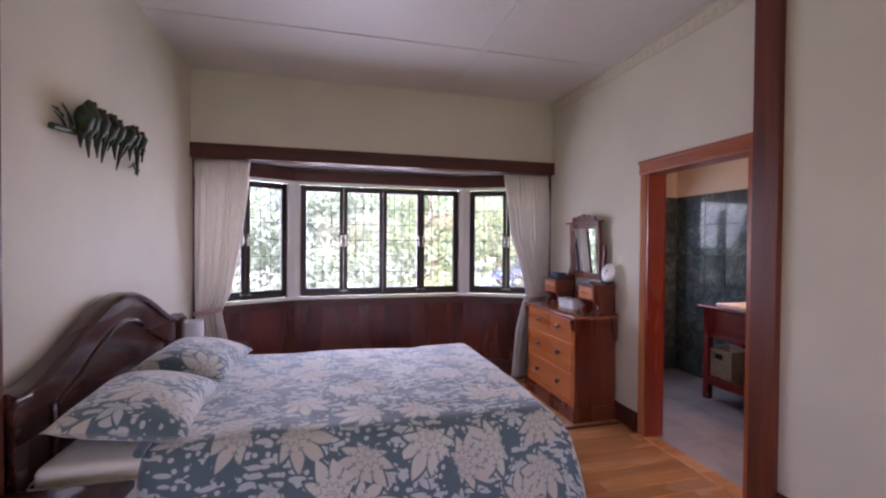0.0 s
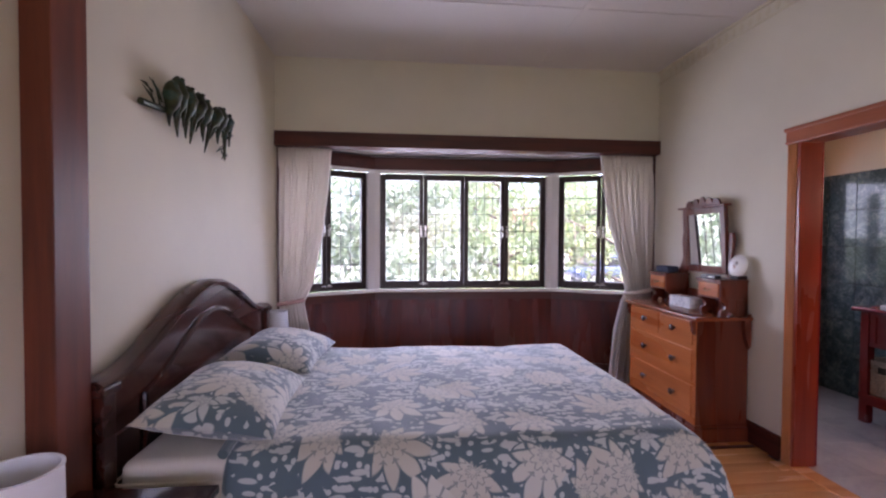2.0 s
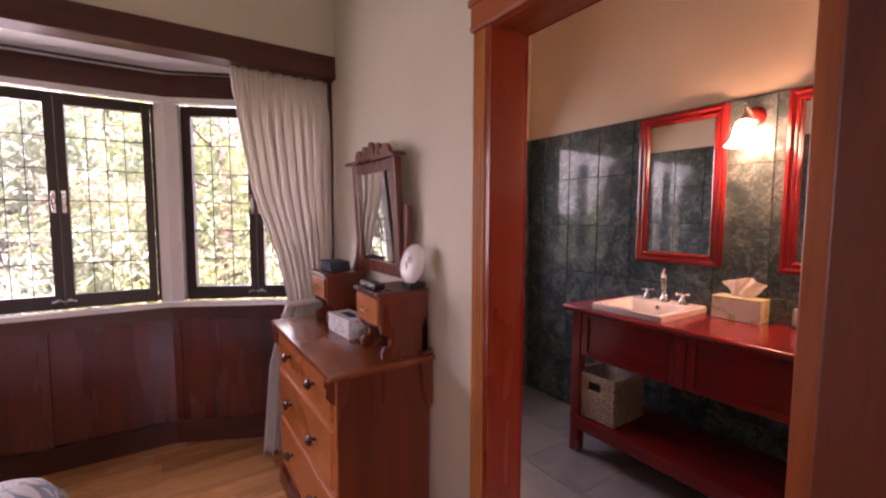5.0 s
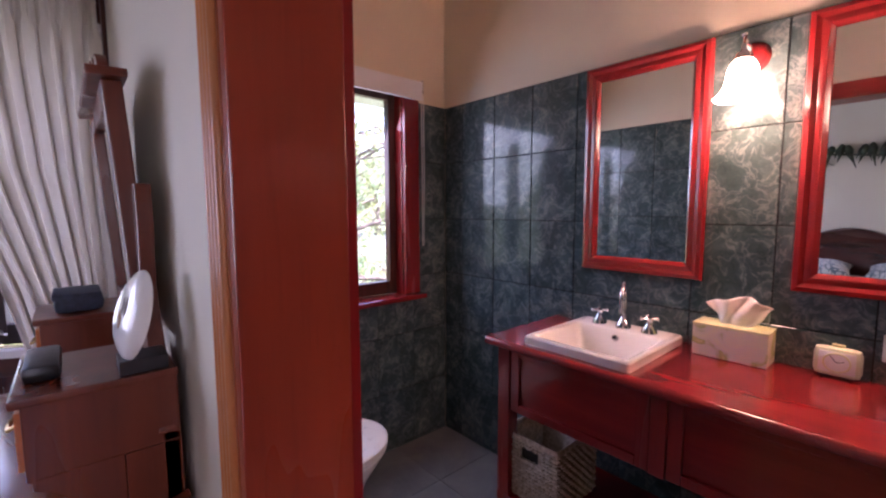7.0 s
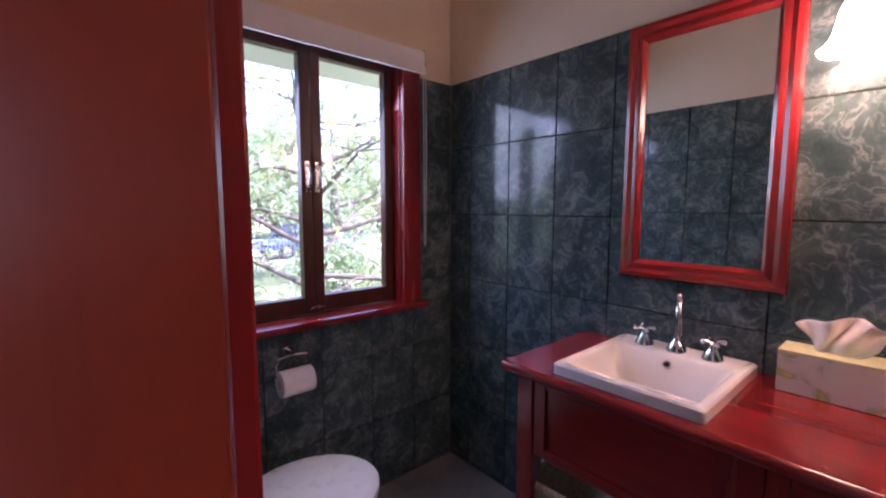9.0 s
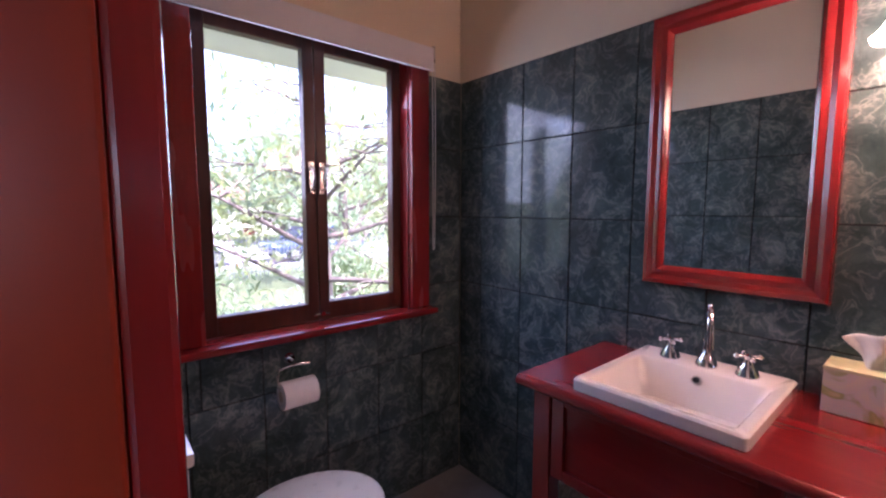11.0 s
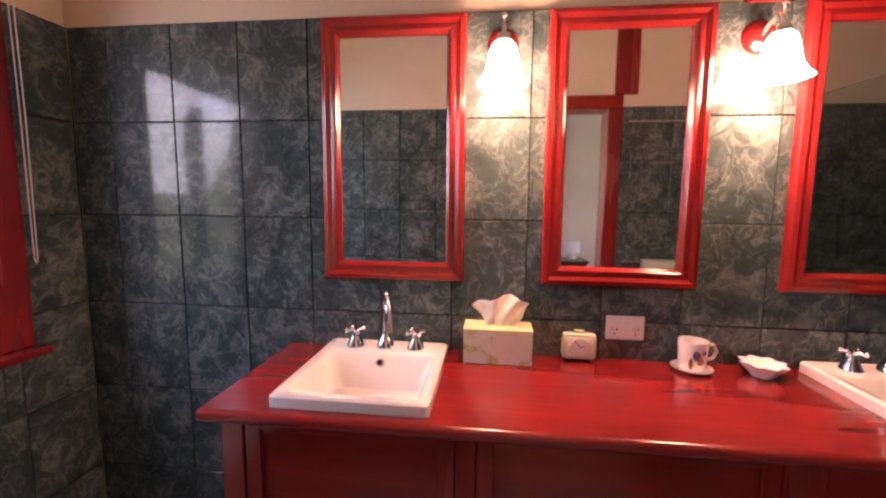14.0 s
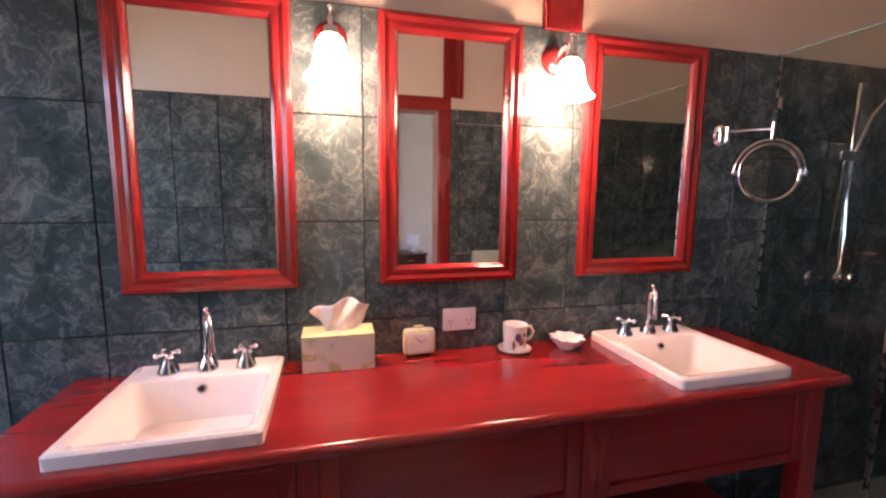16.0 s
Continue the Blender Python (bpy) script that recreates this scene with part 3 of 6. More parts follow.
# dado stiles, rails and skirting
for (p, q), bay_wall in zip(zip(BAY, BAY[1:]), bay_walls):
    pv, qv = Vector(p), Vector(q)
    d, length = (qv - pv).normalized(), (qv - pv).length
    count = 3 if length > 1.5 else 1
    for k in range(count + 1):
        c = pv + d * (length * k / count)
        a, b = c - d * 0.045, c + d * 0.045
        a = pv if k == 0 else a
        b = qv if k == count else b
        structure("stile", slab(a, b, -0.016, 0.14, SILL - 0.11), M_DADO, "", bay_wall)
    structure("rail", slab(pv, qv, -0.018, SILL - 0.11, SILL - 0.03), M_DARK_X, "", bay_wall)
    structure("skirting", slab(pv, qv, -0.024, 0.0, 0.14), M_DARK_X, "", bay_wall)


def casement(parent, x0, x1, z0, z1, cols, rows, stile=0.045, latch_right=True):
    """A leaded casement sash in the local xz plane: frame, lead cames, panes and latch."""
    bm = box(x0, 0, z0, x0 + stile, 0.045, z1)
    box(x1 - stile, 0, z0, x1, 0.045, z1, bm)
    box(x0 + stile, 0, z0, x1 - stile, 0.045, z0 + stile * 1.35, bm)
    box(x0 + stile, 0, z1 - stile, x1 - stile, 0.045, z1, bm)
    sash = part("sash", bm, M_SASH, parent, "dark stained timber casement sash", False, 0.003)
    gx0, gx1, gz0, gz1 = x0 + stile, x1 - stile, z0 + stile * 1.35, z1 - stile
    bm = bmesh.new()
    for i in range(1, cols):
        x = gx0 + (gx1 - gx0) * i / cols
        box(x - 0.0022, 0.018, gz0, x + 0.0022, 0.027, gz1, bm)
    for j in range(1, rows):
        z = gz0 + (gz1 - gz0) * j / rows
        box(gx0, 0.016, z - 0.0028, gx1, 0.028, z + 0.0028, bm)
    part("lead_cames", bm, M_LEAD, sash, "dark lead glazing bars", False)
    w, h = (gx1 - gx0) / cols, (gz1 - gz0) / rows
    me = bpy.data.meshes.get("leaded_pane_%.3f" % w)
    if me is None:
        bm = box(-w / 2, -0.0015, -h / 2, w / 2, 0.0015, h / 2)
        me = bpy.data.meshes.new("leaded_pane_%.3f" % w)
        bm.to_mesh(me)
        bm.free()
        me.materials.append(M_LEADED_GLASS)
    for i in range(cols):
        for j in range(rows):
            pane = new("pane", me)
            pane.parent = sash
            pane.matrix_basis = pose(gx0 + w * (i + 0.5), 0.022, gz0 + h * (j + 0.5), random.uniform(-0.7, 0.7), 0, random.uniform(-0.7, 0.7))
            pane.visible_shadow = False
    lx = x1 - stile / 2 if latch_right else x0 + stile / 2
    zc = (z0 + z1) / 2
    bm = tube([(lx, -0.004, zc - 0.05), (lx, -0.030, zc - 0.035), (lx, -0.036, zc), (lx, -0.030, zc + 0.035), (lx, -0.004, zc + 0.05)], 0.005, 8)
    box(lx - 0.009, -0.004, zc - 0.06, lx + 0.009, 0, zc + 0.06, bm)
    part("latch", bm, M_STEEL, sash, "metal casement latch")
    bm = tube([(lx - 0.03, -0.012, z0 + 0.02), (lx, -0.02, z0 + 0.03), (lx + 0.03, -0.012, z0 + 0.02)], 0.005, 8)
    cyl((lx, 0, z0 + 0.03), (lx, -0.028, z0 + 0.03), 0.008, None, 10, bm)
    part("stay", bm, M_STEEL, sash, "metal casement stay")


def bay_window(name, p, q, sashes, cols):
    """One side of the bay: outer frame and its casements."""
    pv, qv = Vector(p), Vector(q)
    d = (qv - pv).normalized()
    win = new(name)
    win.matrix_world = pose(pv.x, pv.y, 0, 0, 0, math.degrees(math.atan2(d.y, d.x)))
    tagged(win, "dark timber leaded casement window in the bay", "window", "bay windows", "structure")
    length, f = (qv - pv).length, 0.018
    bm = box(0, 0.02, SILL, f, 0.10, HEAD)
    box(length - f, 0.02, SILL, length, 0.10, HEAD, bm)
    box(f, 0.02, SILL, length - f, 0.10, SILL + 0.025, bm)
    box(f, 0.02, HEAD - 0.02, length - f, 0.10, HEAD, bm)
    part("window_frame", bm, M_SASH, win, "", False, 0.003)
    w = (length - 2 * f) / sashes
    for i in range(sashes):
        casement(win, f + w * i + 0.002, f + w * (i + 1) - 0.002, SILL + 0.027, HEAD - 0.022, cols, 6, 0.042, i % 2 == 0)


bay_window("window_1", (-0.503, 4.570), (1.283, 4.570), 4, 4)
sd = Vector((BAY[1][0] - BAY[0][0], BAY[1][1] - BAY[0][1])).normalized()
so = Vector((-sd.y, sd.x)) * 0.035
a, b = Vector(BAY[0]) + sd * 0.03 + so, Vector(BAY[1]) - sd * 0.07 + so
bay_window("window_2", a, b, 2, 3)
sd2 = Vector((BAY[3][0] - BAY[2][0], BAY[3][1] - BAY[2][1])).normalized()
so2 = Vector((-sd2.y, sd2.x)) * 0.035
a, b = Vector(BAY[2]) + sd2 * 0.07 + so2, Vector(BAY[3]) - sd2 * 0.03 + so2
bay_window("window_3", a, b, 2, 3)
# white mullion posts between centre and sides
for name, k, s in (("mullion_left", 1, -1), ("mullion_right", 2, 1)):
    c = Vector(BAY[k])
    dd = sd if s < 0 else sd2
    nn = so.normalized() if s < 0 else so2.normalized()
    far = c + dd * (0.07 * s)
    out = [(c.x - s * 0.052, c.y), (c.x, c.y), (far.x, far.y), (far.x + nn.x * 0.15, far.y + nn.y * 0.15), (c.x + nn.x * 0.1, c.y + 0.15), (c.x - s * 0.052, c.y + 0.15)]
    structure(name, prism(out, HEAD - SILL, pose(0, 0, SILL)), M_WHITE, "white painted post between the bay windows")
# curtain track under the beam following the bay
track = tube([(LX + 0.01, 4.03, 2.262), (-0.575, 4.42, 2.270), (1.355, 4.42, 2.270), (RX - 0.01, 4.03, 2.262)], 0.008, 8)
tagged(obj("curtain_track", track, M_BLACK, None, True), "thin black curtain track round the bay", "curtain track")

# ---- bathroom window ----
bwin = new("window_4")
tagged(bwin, "red jarrah casement window pair in the bathroom", "window", "", "structure")
Y0 = BNY
bm = box(BW_X0, Y0 + 0.0, BW_Z0, BW_X0 + 0.025, Y0 + 0.15, BW_Z1)
box(BW_X1 - 0.025, Y0 + 0.0, BW_Z0, BW_X1, Y0 + 0.15, BW_Z1, bm)
box(BW_X0, Y0 + 0.0, BW_Z1 - 0.025, BW_X1, Y0 + 0.15, BW_Z1, bm)
part("window_frame", bm, M_RED_Z, bwin, "red jarrah window lining", False, 0.003)
bm = box(BW_X1 - 0.02, Y0 - 0.028, BW_Z0 + 0.02, BW_X1 + 0.085, Y0 - 0.001, BW_Z1 + 0.012)
box(BW_X0 - 0.065, Y0 - 0.028, BW_Z0 + 0.02, BW_X0 + 0.02, Y0 - 0.001, BW_Z1 + 0.012, bm)
box(BW_X0 + 0.02, Y0 - 0.026, BW_Z1 - 0.015, BW_X1 - 0.02, Y0 - 0.001, BW_Z1 + 0.012, bm)
part("window_architrave", bm, M_RED_Z, bwin, "red jarrah window architrave", False, 0.005)
part("window_sill", box(BW_X0 - 0.105, Y0 - 0.075, BW_Z0 - 0.012, BW_X1 + 0.105, Y0 + 0.15, BW_Z0 + 0.018), M_RED_X, bwin, "", True, 0.010)
mid = 3.083
for x0, x1, side in ((BW_X0 + 0.027, mid, 1), (mid, BW_X1 - 0.027, -1)):
    st = 0.048
    z0, z1, ya, yb = BW_Z0 + 0.02, BW_Z1 - 0.027, Y0 + 0.055, Y0 + 0.10
    bm = box(x0 + 0.002, ya, z0, x0 + st, yb, z1)
    box(x1 - st, ya, z0, x1 - 0.002, yb, z1, bm)
    box(x0 + st, ya, z0, x1 - st, yb, z0 + 0.075, bm)
    box(x0 + st, ya, z1 - 0.05, x1 - st, yb, z1, bm)
    sash = part("sash", bm, M_DARK_Z, bwin, "dark red jarrah casement sash", False, 0.004)
    pane = part("pane", box(x0 + st, ya + 0.02, z0 + 0.075, x1 - st, ya + 0.024, z1 - 0.05), M_GLASS, sash, "clear glass pane", False)
    pane.visible_shadow = False
    lx = x1 - 0.022 if side > 0 else x0 + 0.022
    zc = 1.545
    bm = tube([(lx, ya - 0.003, zc - 0.05), (lx + side * -0.004, ya - 0.030, zc - 0.04), (lx, ya - 0.036, zc), (lx - side * 0.004, ya - 0.030, zc + 0.04), (lx, ya - 0.003, zc + 0.05)], 0.006, 8)
    box(lx - 0.010, ya - 0.004, zc - 0.065, lx + 0.010, ya, zc + 0.065, bm)
    part("latch", bm, M_STEEL, sash, "metal casement handle")
bm = tube([(mid - 0.03, Y0 + 0.040, BW_Z0 + 0.045), (mid, Y0 + 0.03, BW_Z0 + 0.055), (mid + 0.035, Y0 + 0.04, BW_Z0 + 0.045)], 0.006, 8)
cyl((mid, Y0 + 0.055, BW_Z0 + 0.055), (mid, Y0 + 0.015, BW_Z0 + 0.055), 0.010, None, 10, bm)
part("stay", bm, M_CHROME, bwin, "chrome casement stay")


# ---- bedroom things ----
def cloth_curtain(name, edge_out, edge_in, y0, folds, label):
    """A gathered curtain on the track, drawn in by a tieback. edge_out, edge_in: x at heights."""
    th = thing(name, 0, 0, 0, label, "curtain", "bay curtains")
    nz, nu = 60, folds * 10

    def lerp(table, z):
        for (z0, x0), (z1, x1) in zip(table, table[1:]):
            if z0 >= z >= z1:
                f = (z0 - z) / (z0 - z1)
                return x0 + (x1 - x0) * f
        return table[-1][1]

    bm = bmesh.new()
    rows = []
    for j in range(nz + 1):
        z = 2.250 - (2.250 - 0.015) * j / nz
        a, b = lerp(edge_out, z), lerp(edge_in, z)
        width = abs(b - a)
        amp = 0.014 + 0.016 * min(1, (2.25 - z) / 0.35)
        if z > 2.17:
            amp = 0.012
        amp *= 1 if width > 0.3 else 0.8
        row = []
        for i in range(nu + 1):
            u = i / nu
            wob = noise.noise(Vector((u * 3.1, z * 0.9, 2.2 if a < 0 else 7.1)))
            ph = u * folds * 2 * math.pi + 1.2 * wob
            k = 1.0 + 0.5 * noise.noise(Vector((u * folds * 0.8, z * 0.5, 4.0)))
            y = y0 + amp * k * math.sin(ph) + 0.010 * math.sin(2.3 * ph + z)
            x = a + (b - a) * u + 0.008 * math.cos(ph) * (1 if z < 2.1 else 0)
            row.append(bm.verts.new((x, y, z)))
        rows.append(row)
    for r, s in zip(rows, rows[1:]):
        for i in range(nu):
            bm.faces.new((r[i], r[i + 1], s[i + 1], s[i]))
    body = part("drape", bm, M_CURTAIN, th)
    sol = body.modifiers.new("thickness", "SOLIDIFY")
    sol.thickness = 0.004
    zt = [z for z, x in edge_in if 0.6 < z < 1.0][0]
    a, b = lerp(edge_out, zt), lerp(edge_in, zt)
    pts = [((a + b) / 2 + (abs(b - a) / 2 + 0.004) * math.cos(t), y0 + 0.058 * math.sin(t), zt + 0.02 * math.cos(t)) for t in (2 * math.pi * k / 24 for k in range(24))]
    bm = tube(pts, [0.016 + 0.005 * (k % 2) for k in range(24)], 8, None, True)
    part("tieback", bm, M_TIE if a < 0 else M_CURTAIN, th, "gathered pink and white tieback" if a < 0 else "gathered cloth tieback")
    bm = box(min(lerp(edge_out, 2.2), lerp(edge_in, 2.2)), y0 - 0.022, 2.185, max(lerp(edge_out, 2.2), lerp(edge_in, 2.2)), y0 - 0.018, 2.19)
    part("header_seam", bm, M_CURTAIN, th, "stitched header seam", False)
    return th


cloth_curtain("curtain", [(2.25, -1.388), (0.85, -1.380), (0, -1.36)],
              [(2.25, -0.915), (2.0, -0.935), (1.5, -0.99), (1.02, -1.085), (0.85, -1.165), (0.6, -1.12), (0, -1.06)], 4.040, 9,
              "cream linen curtain gathered by a pink and white tieback")
cloth_curtain("curtain", [(2.25, 2.178), (0.92, 2.170), (0, 2.15)],
              [(2.25, 1.635), (1.97, 1.66), (1.58, 1.725), (1.35, 1.80), (1.15, 1.865), (0.93, 1.910), (0.83, 1.865), (0.55, 1.79), (0, 1.735)], 4.040, 9,
              "cream linen curtain tied back beside the chest of drawers")


def duvet_surface(head_x, foot_x, y_mid, half, top, radius, drop, parent):
    bm = bmesh.new()
    uvl = bm.loops.layers.uv.new("UVMap")

    def roll(s, w):
        """Unrolled distance s from the middle to (offset, fall)."""
        sign, s = (1 if s >= 0 else -1), abs(s)
        flat = w - radius
        if s < flat:
            return sign * s, 0.0
        arc = radius * math.pi / 2
        if s < flat + arc:
            t = (s - flat) / radius
            return sign * (flat + radius * math.sin(t)), radius * (1 - math.cos(t))
        return sign * (w + 0.24 * (s - flat - arc)), radius + (s - flat - arc)

    lx = foot_x - head_x
    nu, nv = 120, 110
    su = lx - radius + radius * math.pi / 2 + drop - radius
    sv = half - radius + radius * math.pi / 2 + drop - radius
    rows = []
    for i in range(nu + 1):
        u = su * i / nu
        ox, fx = roll(u, lx)
        row = []
        for j in range(nv + 1):
            v = -sv + 2 * sv * j / nv
            oy, fy = roll(v, half)
            fall = min(drop * 1.02, math.hypot(fx, fy))
            x, y = head_x + ox, y_mid + oy
            w = 0.014 * noise.noise(Vector((u * 2.3, v * 2.3, 0.4))) + 0.006 * noise.noise(Vector((u * 7, v * 7, 3.0)))
            puff = 0.025 * (1 - min(1, abs(v) / half) ** 2)
            z = top - fall + w * (1.2 if fall < 0.1 else 0.4) + (puff if fall < 0.05 else puff * max(0, 1 - fall / 0.15))
            hang = min(1, fall / 0.25)
            ripple = 0.022 * hang * math.sin((u if fy > fx else v) * 13 + 2 * noise.noise(Vector((u * 2, v * 2, 9))))
            if fy > fx:
                y += ripple * (1 if oy > 0 else -1)
            else:
                x += ripple
            if fx > 0.06 and fy > 0.06:
                k = -0.02 * min(1, min(fx, fy) / 0.2)
                x -= k
                y -= k * (1 if oy > 0 else -1)
            row.append((bm.verts.new((x, y, z)), u, v))
        rows.append(row)
    for r, s in zip(rows, rows[1:]):
        for j in range(nv):
            quad = (r[j], s[j], s[j + 1], r[j + 1])
            f = bm.faces.new([q[0] for q in quad])
            for loop, q in zip(f.loops, quad):
                loop[uvl].uv = (q[1], q[2])
    ob = obj("duvet", bm, M_FLORAL, parent, True)
    tagged(ob, "slate blue cover printed with large cream flowers", "duvet" if parent is None else "")
    sol = ob.modifiers.new("thickness", "SOLIDIFY")
    sol.thickness, sol.offset = 0.03, -1
    pts = [(head_x - 0.005, y_mid - half + 0.03 + (2 * half - 0.06) * i / 30, top - 0.004 + 0.008 * math.sin(i * 0.9) + 0.02 * (1 - abs(i / 15 - 1) ** 2)) for i in range(31)]
    part("turned_hem", tube(pts, 0.020, 8), M_FLORAL, ob, "turned hem at the head end")
    return ob


BED_Y = 2.43
bed = thing("bed", -0.2, BED_Y, 0, "dark mahogany double bed with an arched headboard", "bed")


def local_to(th, bm):
    """Move geometry made in world places into the frame of its thing."""
    bmesh.ops.transform(bm, matrix=th.matrix_world.inverted(), verts=bm.verts)
    return bm


def arch_z(y, low, rise, half):
    s = min(1.0, abs(y) / half)
    return low + rise * (0.5 + 0.5 * math.cos(math.pi * s)) ** 0.85


HB0, HB1, HBC = 1.625, 3.465, 2.53
half = (HB1 - HB0) / 2
steps = [HB0 + (HB1 - HB0) * i / 60 for i in range(61)]
low, rise = 0.895, 0.27
outline = [(HB0, 0.15)] + [(y, arch_z(y - HBC, low, rise, half - 0.10)) for y in steps] + [(HB1, 0.15)]
m_yz = Matrix(((0, 0, 1, -1.355), (1, 0, 0, 0), (0, 1, 0, 0), (0, 0, 0, 1)))
part("headboard_panel", local_to(bed, prism(outline, 0.045, m_yz)), M_BEDWOOD, bed, "arched mahogany headboard panel", False)
pts_top = [(y, arch_z(y - HBC, low, rise, half - 0.10)) for y in steps]
bm = bmesh.new()
rings = []
for y, z in pts_top:
    rings.append([bm.verts.new((-1.335 + dx, y, z + dz)) for dx, dz in ((-0.05, 0.0), (-0.05, 0.022), (-0.03, 0.036), (0.03, 0.036), (0.055, 0.018), (0.045, 0.0))])
for a, b in zip(rings, rings[1:]):
    for k in range(6):
        bm.faces.new((a[k], b[k], b[(k + 1) % 6], a[(k + 1) % 6]))
bm.faces.new(rings[0])
bm.faces.new(rings[-1][::-1])
bmesh.ops.recalc_face_normals(bm, faces=bm.faces)
part("headboard_rail", local_to(bed, bm), M_BEDWOOD, bed, "moulded arched top rail")
inner = [(-1.306, HBC + y, arch_z(y, low - 0.10, rise - 0.03, half - 0.28)) for y in [(-0.63 + 1.26 * i / 40) for i in range(41)]]
inner = [(-1.306, HBC - 0.63, 0.50)] + inner + [(-1.306, HBC + 0.63, 0.50)]
part("headboard_moulding", local_to(bed, tube(inner, 0.014, 8)), M_BEDWOOD, bed, "raised arched moulding")
for y in (HB0, HB1 - 0.07):
    bm = box(-1.365, y, 0, -1.285, y + 0.07, low - 0.02)
    box(-1.372, y - 0.012, low - 0.02, -1.272, y + 0.082, low + 0.012, bm)
    part("headboard_post", local_to(bed, bm), M_BEDWOOD, bed, "", False, 0.006)
for y in (BED_Y - 0.76, BED_Y + 0.72):
    part("side_rail", local_to(bed, box(-1.28, y, 0.17, 0.94, y + 0.04, 0.33)), M_BEDWOOD, bed, "", False, 0.004)
part("foot_rail", local_to(bed, box(0.90, BED_Y - 0.72, 0.17, 0.94, BED_Y + 0.72, 0.33)), M_BEDWOOD, bed, "", False, 0.004)
for y in (BED_Y - 0.70, BED_Y + 0.62):
    part("leg", local_to(bed, box(0.82, y, 0, 0.90, y + 0.08, 0.17)), M_BEDWOOD, bed, "", False, 0.006)
bm = box(-1.275, BED_Y - 0.755, 0.33, 0.89, BED_Y + 0.755, 0.615)
mat = obj("mattress", bm, M_SHEET, None, True, 0.05, 4)
tagged(mat, "cream fitted sheet over a thick mattress", "mattress")
for z in (0.405, 0.540):
    seam = [(sx * 1.1025 - 0.1925, BED_Y + sy * 0.757, z) for sx, sy in ((-0.98, -1), (0.98, -1), (1, -0.97), (1, 0.97), (0.98, 1), (-0.98, 1), (-1, 0.97), (-1, -0.97))]
    part("seam", tube(seam, 0.006, 6, None, True), M_SHEET, mat, "corded edge seam")
duvet_surface(-0.90, 1.00, BED_Y, 0.80, 0.648, 0.13, 0.50, None)


def pillow(x, y, z, sx, sy, sz, tilt, turn):
    """A stuffed pillow with pinched corners and a seam."""
    bm = bmesh.new()
    uvl = bm.loops.layers.uv.new("UVMap")
    n = 26
    grid = {}
    for side in (1, -1):
        for i in range(n + 1):
            for j in range(n + 1):
                u, v = 2 * i / n - 1, 2 * j / n - 1
                edge = i in (0, n) or j in (0, n)
                if side < 0 and edge:
                    grid[side, i, j] = grid[1, i, j]
                    continue
                h = ((1 - abs(u) ** 2.6) * (1 - abs(v) ** 2.6)) ** 0.55
                pinch = 1 - 0.07 * (1 - abs(v) ** 2) * abs(u) ** 3, 1 - 0.07 * (1 - abs(u) ** 2) * abs(v) ** 3
                w = 0.09 * noise.noise(Vector((u * 2.2 + x, v * 2.2, side))) * h
                grid[side, i, j] = (bm.verts.new((u * sx / 2 * pinch[0], v * sy / 2 * pinch[1], side * sz / 2 * (h + w) * (1.15 if side > 0 else 0.85))), u * sx / 2, v * sy / 2)
    for side in (1, -1):
        for i in range(n):
            for j in range(n):
                q = [grid[side, i, j], grid[side, i + 1, j], grid[side, i + 1, j + 1], grid[side, i, j + 1]]
                if side < 0:
                    q.reverse()
                f = bm.faces.new([k[0] for k in q])
                for loop, k in zip(f.loops, q):
                    loop[uvl].uv = (k[1] + 0.3 + y, k[2] + 0.1)
    ob = obj("pillow", bm, M_FLORAL, None, True)
    ob.matrix_world = pose(x, y, z, 0, tilt, turn)
    return tagged(ob, "plump pillow in the same slate blue floral cotton", "pillow", "bed pillows")


pillow(-1.0, 2.01, 0.725, 0.50, 0.70, 0.20, 9, 3)
pillow(-1.0, 2.82, 0.725, 0.50, 0.70, 0.19, 9, -3)


def nightstand(y0, y1, label):
    th = thing("nightstand", -1.14, (y0 + y1) / 2, 0, label, "nightstand", "nightstands")
    h, w = (y1 - y0) / 2, 0.235
    part("top", box(-w, -h, 0.572, w + 0.035, h, 0.60), M_NIGHT, th, "polished mahogany top", True, 0.006)
    part("body", box(-w + 0.01, -h + 0.02, 0.10, w, h - 0.02, 0.572), M_NIGHT, th, "", False, 0.003)
    for k, z in enumerate((0.44, 0.29, 0.13)):
        d = part("drawer", box(w, -h + 0.035, z, w + 0.014, h - 0.035, z + 0.115 + 0.015 * (k > 0)), M_NIGHT, th, "", False, 0.004)
        bm = tube([(w + 0.014, -0.045, z + 0.07), (w + 0.036, -0.035, z + 0.06), (w + 0.038, 0, z + 0.055), (w + 0.036, 0.035, z + 0.06), (w + 0.014, 0.045, z + 0.07)], 0.005, 8)
        part("handle", bm, M_BRASS, d, "aged brass drop handle")
    for sx in (-w + 0.03, w - 0.03):
        for sy in (-h + 0.05, h - 0.05):
            part("foot", cyl((sx, sy, 0), (sx, sy, 0.10), 0.018, 0.026, 12), M_NIGHT, th)
    return th


nightstand(1.03, 1.55, "dark mahogany nightstand with brass handled drawers")
nightstand(3.49, 3.90, "dark mahogany nightstand between bed and curtain")


